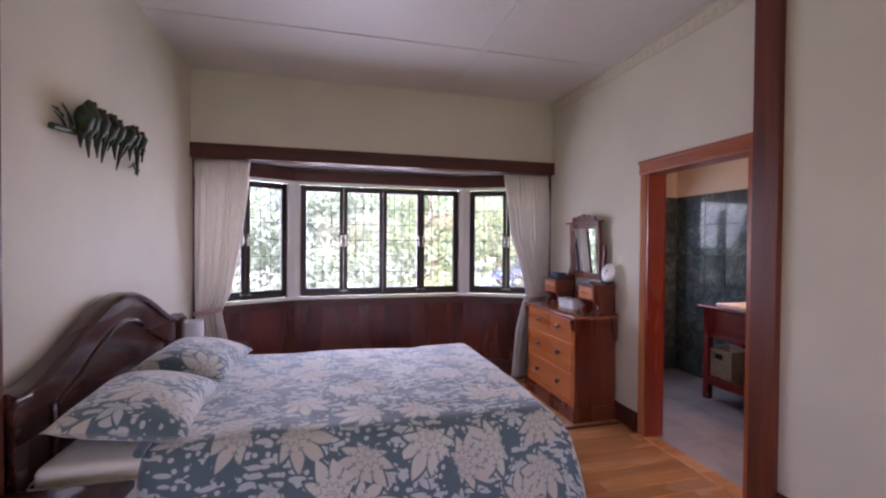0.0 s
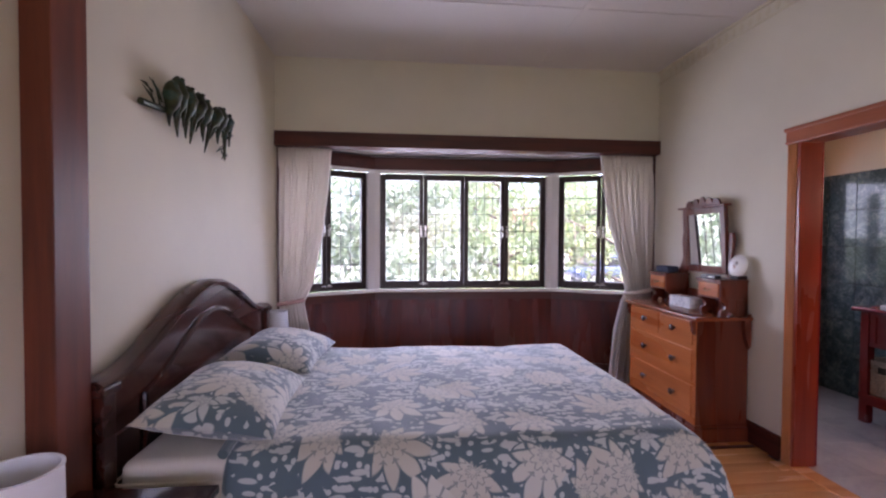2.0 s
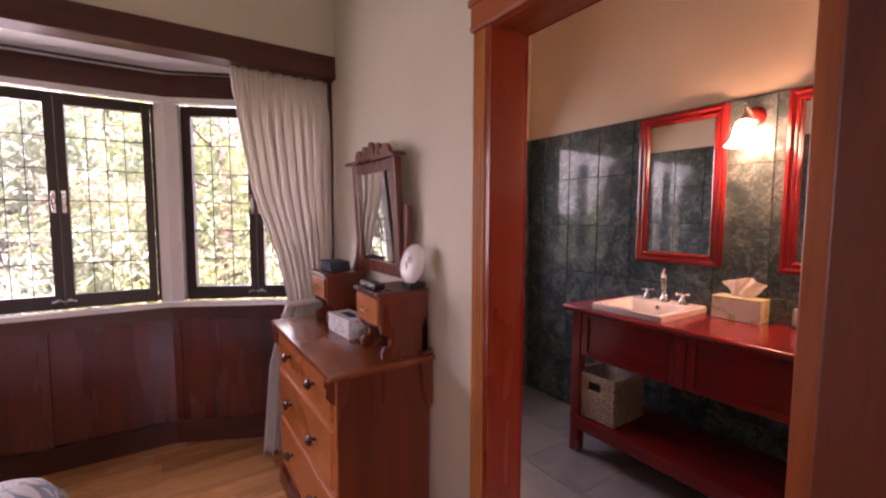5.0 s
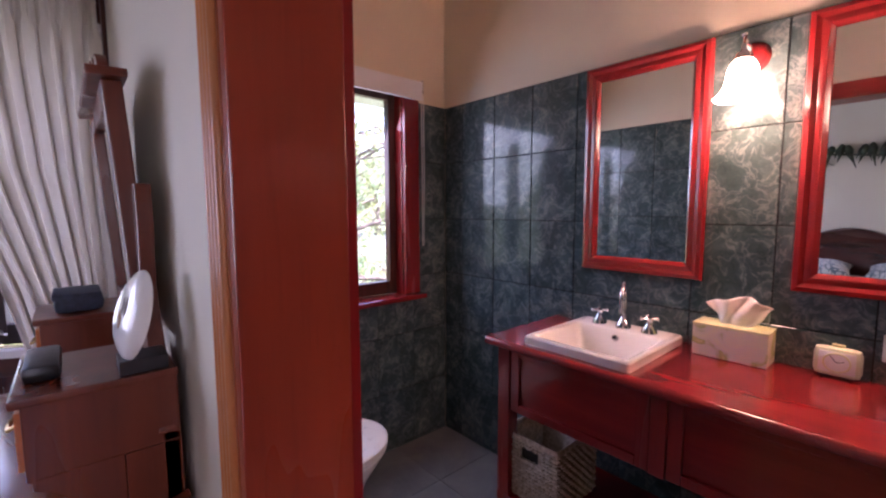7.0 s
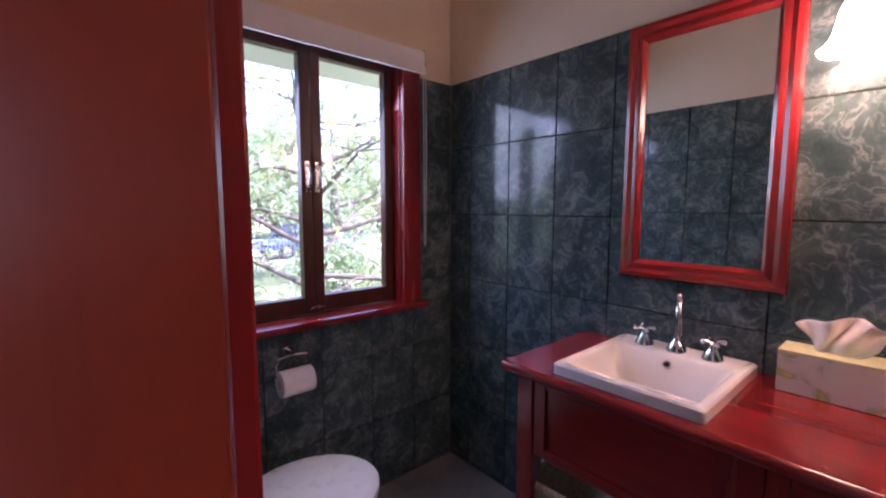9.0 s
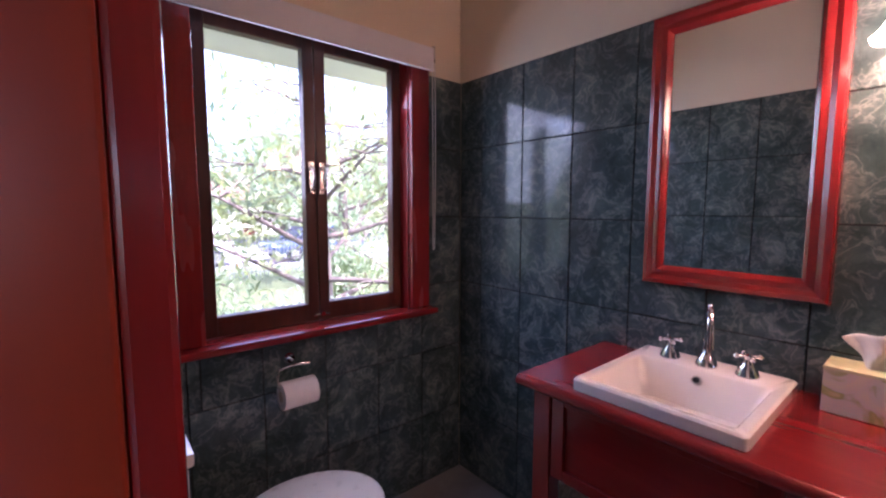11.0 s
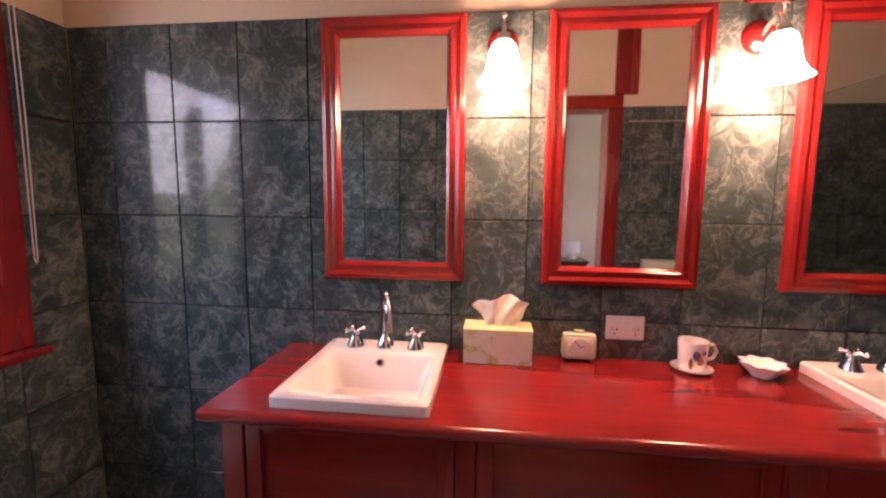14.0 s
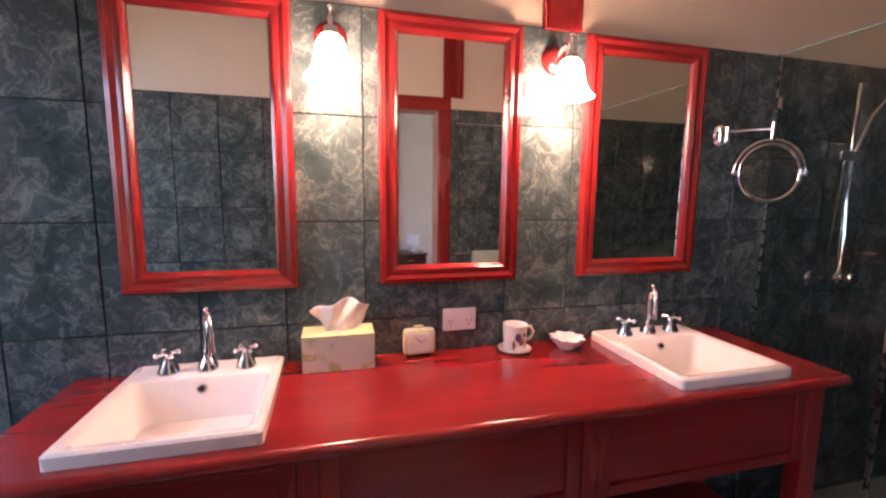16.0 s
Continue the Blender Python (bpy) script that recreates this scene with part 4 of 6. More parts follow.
def table_lamp(x, y, r, h, base, label):
    th = thing("table_lamp", x, y, 0.60, label, "lamp", "bedside lamps")
    prof = [(0.0, 0), (0.055, 0), (0.058, 0.012), (0.05, 0.02), (0.032, base * 0.5), (0.045, base * 0.8), (0.02, base), (0.0, base)]
    part("base", lathe(prof), M_CERAMIC, th, "small white ceramic base")
    part("stem", cyl((0, 0, base - 0.01), (0, 0, base + h * 0.6), 0.006, None, 10), M_STEEL, th)
    bm = lathe([(r, base), (r * 0.985, base + h), (r * 0.985 - 0.004, base + h), (r - 0.004, base), (r, base)], 40)
    shade = part("shade", bm, M_LAMPSHADE, th, "white linen drum shade")
    bm = lathe([(r + 0.001, base + h - 0.004), (r + 0.001, base + h + 0.001), (r - 0.008, base + h + 0.001)], 40)
    part("shade_rim", bm, M_LAMPSHADE, shade)
    return th


table_lamp(-1.205, 1.20, 0.092, 0.155, 0.095, "white bedside lamp with a linen drum shade")
table_lamp(-1.285, 3.635, 0.085, 0.135, 0.100, "small white bedside lamp with a drum shade")
ob = obj("clock_dome", lathe([(0.0, 0.0), (0.042, 0.0), (0.046, 0.02), (0.05, 0.045), (0.036, 0.075), (0.0, 0.08)], 20), M_CERAMIC, None, True)
ob.location = (-1.15, 3.56, 0.601)
tagged(ob, "small round white bowl on the nightstand", "bowl")

# wall sculpture of a row of long-tailed birds perched on a branch
bm = tube([(-1.375, 2.01, 2.012), (-1.36, 2.25, 2.028), (-1.355, 2.5, 2.052), (-1.36, 2.75, 2.078), (-1.375, 2.98, 2.098)], [0.016, 0.014, 0.011, 0.010, 0.007], 8)
for k, (y, hgt, tail, lean_y) in enumerate(((2.165, 0.125, 0.075, 0.02), (2.225, 0.160, 0.115, 0.03), (2.315, 0.140, 0.110, 0.02), (2.405, 0.138, 0.135, -0.02),
                                            (2.49, 0.118, 0.100, 0.03), (2.60, 0.110, 0.165, -0.05), (2.685, 0.118, 0.090, 0.02), (2.775, 0.095, 0.175, 0.03))):
    zb = 2.011 + 0.09 * (y - 2.0)
    body = [(-1.352, y + lean_y * 1.2, zb - tail), (-1.348, y + lean_y * 0.7, zb - tail * 0.55), (-1.340, y + lean_y * 0.2, zb - 0.012), (-1.326, y, zb + hgt * 0.22), (-1.320, y - lean_y * 0.3, zb + hgt * 0.50),
            (-1.325, y - lean_y * 0.4, zb + hgt * 0.74), (-1.322, y - lean_y * 0.5, zb + hgt * 0.90), (-1.328, y - lean_y * 0.5, zb + hgt)]
    tube(body, [0.003, 0.010, 0.017, 0.034, 0.043, 0.034, 0.026, 0.008], 10, bm)
    tube([(-1.308, y + 0.030, zb + hgt * 0.55), (-1.318, y + 0.034, zb + hgt * 0.15), (-1.340, y + 0.030 + lean_y, zb - tail * 0.5)], [0.008, 0.013, 0.002], 6, bm)
    tube([(-1.300, y - 0.006 - lean_y * 0.5, zb + hgt * 0.92), (-1.284, y - 0.012 - lean_y * 0.5, zb + hgt * 0.86)], [0.008, 0.001], 6, bm)
for y, z, dy, dz in ((2.15, 2.03, -0.06, 0.11), (2.17, 2.05, -0.10, 0.085), (2.06, 2.088, -0.055, 0.012), (2.06, 2.088, 0.03, -0.02), (2.12, 2.02, -0.10, 0.065),
                     (2.83, 2.08, 0.02, -0.17), (2.86, 2.08, -0.06, -0.13), (2.88, 2.085, 0.06, -0.07), (2.80, 1.99, -0.07, -0.05), (2.80, 1.97, 0.05, -0.06), (2.85, 2.0, -0.04, -0.09), (2.84, 1.96, 0.045, -0.02)):
    tube([(-1.37, y, z), (-1.365, y + dy * 0.5, z + dz * 0.55), (-1.372, y + dy, z + dz)], [0.003, 0.0065, 0.001], 6, bm)
na = Nodes("green_patina")
pa = na.noise(na.coords(), 22, 4).outputs[0]
M_PATINA = na.set(color=na.ramp(pa, [(0.3, (0.010, 0.012, 0.008)), (0.52, (0.040, 0.050, 0.018)), (0.66, (0.030, 0.075, 0.060)), (0.8, (0.10, 0.11, 0.05))]), rough=0.5, metal=0.3)
tagged(obj("wall_sculpture", bm, M_PATINA, None, True), "dark green metal wall sculpture of birds perched on a leafy branch", "sculpture")

# ---- chest of drawers with dressing mirror ----
chest = thing("dressing_chest", 2.0, 3.32, 0, "honey timber dressing chest with a scalloped mirror", "dresser")


def cpart(name, bm, material, label="", smooth=False, bevel=0.0, parent=None):
    return part(name, local_to(chest, bm), material, parent or chest, label, smooth, bevel)


C0, C1, F = 2.865, 3.73, 1.80
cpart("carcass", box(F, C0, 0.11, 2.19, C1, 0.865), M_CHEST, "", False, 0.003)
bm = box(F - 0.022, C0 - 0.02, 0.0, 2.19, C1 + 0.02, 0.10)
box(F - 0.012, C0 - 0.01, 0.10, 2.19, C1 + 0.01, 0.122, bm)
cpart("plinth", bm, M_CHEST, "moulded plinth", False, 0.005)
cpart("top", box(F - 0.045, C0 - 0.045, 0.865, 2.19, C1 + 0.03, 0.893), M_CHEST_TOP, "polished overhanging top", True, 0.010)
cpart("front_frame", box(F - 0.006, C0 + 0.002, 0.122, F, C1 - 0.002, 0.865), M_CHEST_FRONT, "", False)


def knob(x, y, z, parent):
    bm = lathe([(0.0, 0.040), (0.015, 0.038), (0.024, 0.029), (0.021, 0.019), (0.008, 0.012), (0.007, 0.004), (0.012, 0.0), (0.0, 0.0)], 14, None, Matrix(((0, 0, -1, x), (0, 1, 0, y), (1, 0, 0, z), (0, 0, 0, 1))))
    bmesh.ops.recalc_face_normals(bm, faces=bm.faces)
    cpart("knob", bm, M_BEDWOOD, "dark turned wooden knob", True, 0, parent)


for y0, y1, z0, z1, knob_ys in ((C0 + 0.03, 3.265, 0.685, 0.850, (3.085,)), (3.300, C1 - 0.03, 0.685, 0.850, (3.46,)),
                                (C0 + 0.03, C1 - 0.03, 0.425, 0.650, (3.085, 3.46)), (C0 + 0.03, C1 - 0.03, 0.175, 0.395, (3.085, 3.46))):
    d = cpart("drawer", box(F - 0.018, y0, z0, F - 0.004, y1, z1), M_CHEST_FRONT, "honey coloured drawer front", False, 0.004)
    for yy in knob_ys:
        knob(F - 0.018, yy, (z0 + z1) / 2 + 0.005, d)
for y in (C0 + 0.001, C1 - 0.021):
    out = [(0.0, 0.0), (-0.034, 0.0), (-0.036, -0.03), (-0.026, -0.05), (-0.030, -0.075), (-0.014, -0.095), (0.0, -0.105)]
    bm = prism(out, 0.020, Matrix(((1, 0, 0, F - 0.006), (0, 0, 1, y), (0, 1, 0, 0.864), (0, 0, 0, 1))))
    cpart("corbel", bm, M_CHEST, "small scrolled corbel under the top", False, 0.002)
    out = [(0.0, 0.0), (0.055, 0.02), (0.055, -0.20), (0.040, -0.23), (0.030, -0.19), (0.012, -0.13), (0.004, -0.06)]
    bm = prism(out, 0.026, Matrix(((1, 0, 0, 2.135), (0, 0, 1, y - 0.028 if y < 3.2 else y + 0.023), (0, 1, 0, 0.890), (0, 0, 0, 1))))
    cpart("back_bracket", bm, M_CHEST, "scrolled bracket behind the top", False, 0.002)
# raised back with two jewel boxes
cpart("back_board", box(2.155, C0 + 0.005, 0.893, 2.185, C1 - 0.005, 1.03), M_CHEST, "low back board", False, 0.003)
for y0, y1 in ((C0 + 0.005, C0 + 0.235), (C1 - 0.235, C1 - 0.005)):
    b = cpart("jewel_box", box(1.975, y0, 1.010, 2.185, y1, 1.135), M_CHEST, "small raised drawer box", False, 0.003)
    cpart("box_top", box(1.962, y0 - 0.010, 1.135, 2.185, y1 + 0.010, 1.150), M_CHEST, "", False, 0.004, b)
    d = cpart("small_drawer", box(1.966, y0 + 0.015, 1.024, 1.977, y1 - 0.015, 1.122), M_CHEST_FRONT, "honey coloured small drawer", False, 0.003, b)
    yc = (y0 + y1) / 2
    bm = tube([(1.966, yc - 0.03, 1.078), (1.952, yc - 0.02, 1.068), (1.950, yc, 1.066), (1.952, yc + 0.02, 1.068), (1.966, yc + 0.03, 1.078)], 0.004, 8)
    cpart("pull", bm, M_BRASS, "brass pull", True, 0, b)
    for yy in (y0 + 0.004, y1 - 0.026):
        # scrolled side bracket: an S cut out of a board
        out = [(2.10, 0.893), (2.10, 1.012), (1.980, 1.012), (1.982, 0.992), (2.004, 0.982), (2.022, 0.962), (2.018, 0.940), (1.996, 0.934), (1.984, 0.920), (1.984, 0.893), (2.030, 0.893), (2.045, 0.915), (2.070, 0.915), (2.080, 0.893)]
        bm = prism(out, 0.022, Matrix(((1, 0, 0, 0), (0, 0, 1, yy), (0, 1, 0, 0), (0, 0, 0, 1))))
        cpart("scroll_foot", bm, M_CHEST, "dark scrolled side bracket", False, 0.002, b)
    cpart("box_back", box(2.10, y0, 0.893, 2.185, y1, 1.010), M_CHEST, "", False, 0, b)
# mirror uprights with a curved outer edge
MY, MX = 3.262, 2.150
for s in (-1, 1):
    prof = []
    for i in range(25):
        f = i / 24
        z = 1.03 + 0.46 * f
        w = 0.030 + 0.13 * (1 - f) ** 2.2 + 0.016 * math.sin(f * 9)
        prof.append((MY + s * (0.235 + w), z))
    out = [(MY + s * 0.235, 1.03)] + prof + [(MY + s * 0.235, 1.49)]
    bm = prism(out, 0.028, Matrix(((0, 0, 1, 2.150), (1, 0, 0, 0), (0, 1, 0, 0), (0, 0, 0, 1))))
    cpart("mirror_upright", bm, M_CHEST, "curved mirror upright", False, 0.003)
tilt = Matrix.Translation((MX, MY, 1.445)) @ pose(0, 0, 0, 0, -3.5, 0)


def tpart(name, bm, material, label="", smooth=False, bevel=0.0, parent=None):
    bmesh.ops.transform(bm, matrix=tilt, verts=bm.verts)
    return cpart(name, bm, material, label, smooth, bevel, parent)


bm = box(-0.022, -0.235, -0.27, 0.012, -0.185, 0.245)
box(-0.022, 0.185, -0.27, 0.012, 0.235, 0.245, bm)
box(-0.022, -0.185, -0.27, 0.012, 0.185, -0.215, bm)
box(-0.022, -0.185, 0.195, 0.012, 0.185, 0.245, bm)
mf = tpart("mirror_frame", bm, M_CHEST, "timber mirror frame", False, 0.004)
tpart("glass", box(-0.010, -0.186, -0.216, -0.004, 0.186, 0.196), M_MIRROR, "tilted mirror glass", False, 0, mf)
tpart("cornice", box(-0.045, -0.265, 0.245, 0.020, 0.265, 0.262), M_CHEST, "", False, 0.004, mf)
out = [(-0.19, 0.262)]
for i in range(61):
    u = -1 + 2 * i / 60
    lobes = abs(math.sin((u + 1) * 2.5 * math.pi)) ** 0.6
    out.append((0.19 * u, 0.275 + (0.060 - 0.030 * abs(u)) * lobes * (1 if abs(u) < 0.97 else 0)))
out.append((0.19, 0.262))
bm = prism(out, 0.018, Matrix(((0, 0, 1, -0.02), (1, 0, 0, 0), (0, 1, 0, 0), (0, 0, 0, 1))))
tpart("crest", bm, M_CHEST, "scalloped carved crest", False, 0, mf)

# things on the chest
plate = thing("plate", 2.122, 2.900, 1.151, "white oval plate with a painted motif on a stand", "plate")
bm = lathe([(0.0, 0.010), (0.045, 0.010), (0.060, 0.004), (0.074, -0.004), (0.076, -0.008), (0.058, -0.003), (0.0, 0.003)], 36)
bmesh.ops.transform(bm, matrix=pose(0, 0, 0.100, 0, -76, 12) @ Matrix.Diagonal((1.08, 0.95, 1, 1)), verts=bm.verts)
bmesh.ops.recalc_face_normals(bm, faces=bm.faces)
dish = part("dish", bm, M_CERAMIC, plate, "glazed white dish")
M_INK = plain("grey_brown_ink", (0.16, 0.12, 0.10), 0.5, 0, 0.4)
M_INK2 = plain("rust_ink", (0.34, 0.17, 0.09), 0.5, 0, 0.3)
for ang, ln, wd, mt in ((20, 0.034, 0.009, M_INK), (-25, 0.036, 0.009, M_INK), (150, 0.026, 0.010, M_INK2), (95, 0.02, 0.008, M_INK2)):
    bm = ball((0.016 * math.cos(radians(ang)), 0.016 * math.sin(radians(ang)), 0.0105), 1.0, None, (ln / 2, wd / 2, 0.0012), 10, 6)
    bmesh.ops.transform(bm, matrix=pose(0, 0, 0.100, 0, -76, 12) @ pose(0, 0, 0, 0, 0, 0), verts=bm.verts)
    part("motif", bm, mt, dish, "brown painted motif")
part("stand", box(-0.022, -0.035, 0.0, 0.05, 0.035, 0.026), M_BLACK, plate, "small black plate stand", False, 0.002)
cs = thing("glasses_case", 2.0, 3.0, 1.151, "black spectacles case on the jewel box", "case")
part("case", box(-0.025, -0.075, 0, 0.025, 0.075, 0.028), M_BLACK, cs, "", True, 0.010)
part("hinge", box(-0.027, -0.05, 0.012, -0.0252, 0.05, 0.016), M_STEEL, cs, "", False)
hb = thing("pouch", 2.06, 3.61, 1.151, "dark blue folded pouch on the jewel box", "pouch")
part("pouch_body", box(-0.055, -0.085, 0, 0.055, 0.085, 0.048), M_NAVY, hb, "", True, 0.018)
part("pouch_flap", box(-0.058, -0.08, 0.034, 0.052, 0.08, 0.054), M_NAVY, hb, "", True, 0.008)
tb = thing("tissue_box", 2.015, 3.300, 0.894, "white patterned tissue box on the chest top", "tissue box", "", 4)
nb = Nodes("grey_leaf_print")
fb = nb.noise(nb.coords(), 34, 3, 0.5, 1.5).outputs[0]
M_BOXPRINT = nb.set(color=nb.ramp(fb, [(0.42, (0.76, 0.76, 0.74)), (0.52, (0.70, 0.70, 0.69)), (0.58, (0.32, 0.33, 0.34)), (0.66, (0.72, 0.71, 0.70))]), rough=0.6)
part("carton", box(-0.055, -0.115, 0, 0.055, 0.115, 0.085), M_BOXPRINT, tb, "", False, 0.003)
part("slot", box(-0.02, -0.06, 0.0852, 0.02, 0.06, 0.0865), M_BLACK, tb, "", False)

# ---- bathroom things ----
van = thing("vanity", 3.59, 1.93, 0, "red jarrah vanity with panelled doors and an open shelf", "vanity")


def vpart(name, bm, material, label="", smooth=False, bevel=0.0, parent=None):
    return part(name, local_to(van, bm), material, parent or van, label, smooth, bevel)


V0, V1, VX = 0.815, 3.150, 3.338
BASINS = (2.770, 1.218)
# worktop pieces around the two basin cut-outs
bm = bmesh.new()
cuts = sorted((c - 0.19, c + 0.19) for c in BASINS)
edges_y = [V0] + [v for c in cuts for v in c] + [V1]
for i in range(0, len(edges_y), 2):
    box(VX, edges_y[i], 0.875, BX1 - 0.002, edges_y[i + 1], 0.91, bm)
for c0, c1 in cuts:
    box(VX, c0, 0.875, VX + 0.06, c1, 0.91, bm)
    box(3.79, c0, 0.875, BX1 - 0.002, c1, 0.91, bm)
bmesh.ops.remove_doubles(bm, verts=bm.verts, dist=0.0005)
vpart("worktop", bm, M_RED_Y, "polished red jarrah worktop")
bm = tube([(VX, V0, 0.893), (VX, V1, 0.893)], 0.0172, 12)
vpart("worktop_edge", bm, M_RED_Y, "rounded front edge", True)
FX = VX + 0.03
for y in (V0 + 0.035, V1 - 0.095):
    for x in (FX, BX1 - 0.07):
        vpart("leg", box(x, y, 0, x + 0.06, y + 0.06, 0.875), M_RED_Z, "", False, 0.004)
for y in (1.69, 2.445):
    vpart("stile", box(FX + 0.002, y, 0.605, FX + 0.05, y + 0.05, 0.875), M_RED_Z, "", False, 0.003)
for y0, y1 in ((V0 + 0.095, 1.69), (1.74, 2.445), (2.495, V1 - 0.095)):
    d = vpart("door", box(FX + 0.018, y0 + 0.004, 0.609, FX + 0.029, y1 - 0.004, 0.870), M_RED_Y, "panelled jarrah front", False, 0)
    for a0, a1, b0, b1, nm2, mt in ((y0 + 0.002, y0 + 0.045, 0.607, 0.872, "door_stile", M_RED_Z), (y1 - 0.045, y1 - 0.002, 0.607, 0.872, "door_stile", M_RED_Z),
                                    (y0 + 0.045, y1 - 0.045, 0.607, 0.642, "door_rail", M_RED_Y), (y0 + 0.045, y1 - 0.045, 0.838, 0.872, "door_rail", M_RED_Y)):
        vpart(nm2, box(FX + 0.006, a0, b0, FX + 0.0178, a1, b1), mt, "", False, 0.003, d)
for y in (V0 + 0.045, V1 - 0.075):
    vpart("side_panel", box(FX + 0.06, y, 0.605, BX1 - 0.07, y + 0.03, 0.875), M_RED_Y, "", False)
vpart("underside", box(FX + 0.03, V0 + 0.10, 0.602, BX1 - 0.01, V1 - 0.10, 0.615), M_RED_Y, "", False)
vpart("shelf", box(FX - 0.005, V0 + 0.036, 0.195, BX1 - 0.012, V1 - 0.036, 0.232), M_RED_Y, "open lower shelf", False, 0.004)
vpart("front_rail", box(FX - 0.006, V0 + 0.095, 0.150, FX + 0.02, V1 - 0.095, 0.195), M_RED_Y, "", False, 0.003)


def basin(yc, swivel):
    th = thing("basin", 3.60, yc, 0.911, "white rectangular drop-in basin with chrome taps", "basin", "vanity basins")
    xa, xb, h = -0.238, 0.225, 0.209
    # rim, bowl walls and floor as loops of a rounded rectangle
    def loop(x0, x1, hy, z, r):
        pts = []
        for cx, cy, a0 in ((x1 - r, hy - r, 0), (x0 + r, hy - r, 90), (x0 + r, -hy + r, 180), (x1 - r, -hy + r, 270)):
            for k in range(5):
                a = radians(a0 + 22.5 * k)
                pts.append((cx + r * math.cos(a), cy + r * math.sin(a), z))
        return pts
    bm = bmesh.new()
    loops = [loop(xa, xb, h, 0.0, 0.012), loop(xa, xb, h, 0.028, 0.012), loop(xa + 0.006, xb - 0.006, h - 0.006, 0.034, 0.012),
             loop(xa + 0.026, xb - 0.115, h - 0.026, 0.033, 0.02), loop(xa + 0.034, xb - 0.122, h - 0.034, 0.026, 0.02),
             loop(xa + 0.060, xb - 0.145, h - 0.060, -0.085, 0.035), loop(xa + 0.085, xb - 0.170, h - 0.085, -0.100, 0.03)]
    rings = [[bm.verts.new(p) for p in l] for l in loops]
    for a, b in zip(rings, rings[1:]):
        k = len(a)
        for i in range(k):
            bm.faces.new((a[i], a[(i + 1) % k], b[(i + 1) % k], b[i]))
    bm.faces.new(rings[-1])
    part("bowl", bm, M_CERAMIC, th, "glazed white ceramic bowl")
    bm = cyl((0.0895, 0, 0.002), (0.0835, 0, 0.006), 0.014, None, 16)
    part("overflow", bm, M_STEEL, th, "round overflow ring")
    part("overflow_hole", cyl((0.085, 0, 0.0045), (0.082, 0, 0.0065), 0.009, None, 14), M_BLACK, th)
    part("drain", lathe([(0.0, -0.097), (0.02, -0.096), (0.024, -0.099)], 18, None, Matrix.Translation((-0.05, 0, 0))), M_CHROME, th)
    tx = 0.158
    prof = [(0.0, 0.032), (0.031, 0.032), (0.031, 0.038), (0.020, 0.064), (0.014, 0.070), (0.012, 0.090), (0.0, 0.090)]
    bm = lathe(prof, 18, None, Matrix.Translation((tx, 0, 0)))
    pts = [(tx, 0, 0.08), (tx, 0, 0.16)] + [(tx - 0.05 + 0.05 * math.cos(a), 0, 0.165 + 0.05 * math.sin(a)) for a in (math.pi * k / 10 for k in range(0, 11))] + [(tx - 0.10, 0, 0.115)]
    tube(pts, [0.012, 0.011] + [0.0105] * 11 + [0.012], 12, bm)
    ball((tx - 0.035, 0, 0.222), 0.009, bm)
    bmesh.ops.rotate(bm, verts=bm.verts, cent=(tx, 0, 0), matrix=Matrix.Rotation(radians(-swivel), 3, "Z"))
    part("spout", bm, M_CHROME, th, "chrome swan neck spout")
    for s in (-1, 1):
        y = 0.105 * s
        bm = lathe([(0.0, 0.032), (0.031, 0.032), (0.031, 0.038), (0.016, 0.066), (0.010, 0.085), (0.012, 0.092), (0.0, 0.098)], 18, None, Matrix.Translation((tx, y, 0)))
        for a in (35, 125):
            c, q = math.cos(radians(a)) * 0.030, math.sin(radians(a)) * 0.030
            cyl((tx - c, y - q, 0.090), (tx + c, y + q, 0.090), 0.0055, None, 10, bm)
            ball((tx - c, y - q, 0.090), 0.0085, bm, (1, 1, 1), 10, 6)
            ball((tx + c, y + q, 0.090), 0.0085, bm, (1, 1, 1), 10, 6)
        part("tap", bm, M_CHROME, th, "chrome cross handle tap")
    return th


for yc, turn in zip(BASINS, (-20, 30)):
    basin(yc, turn)


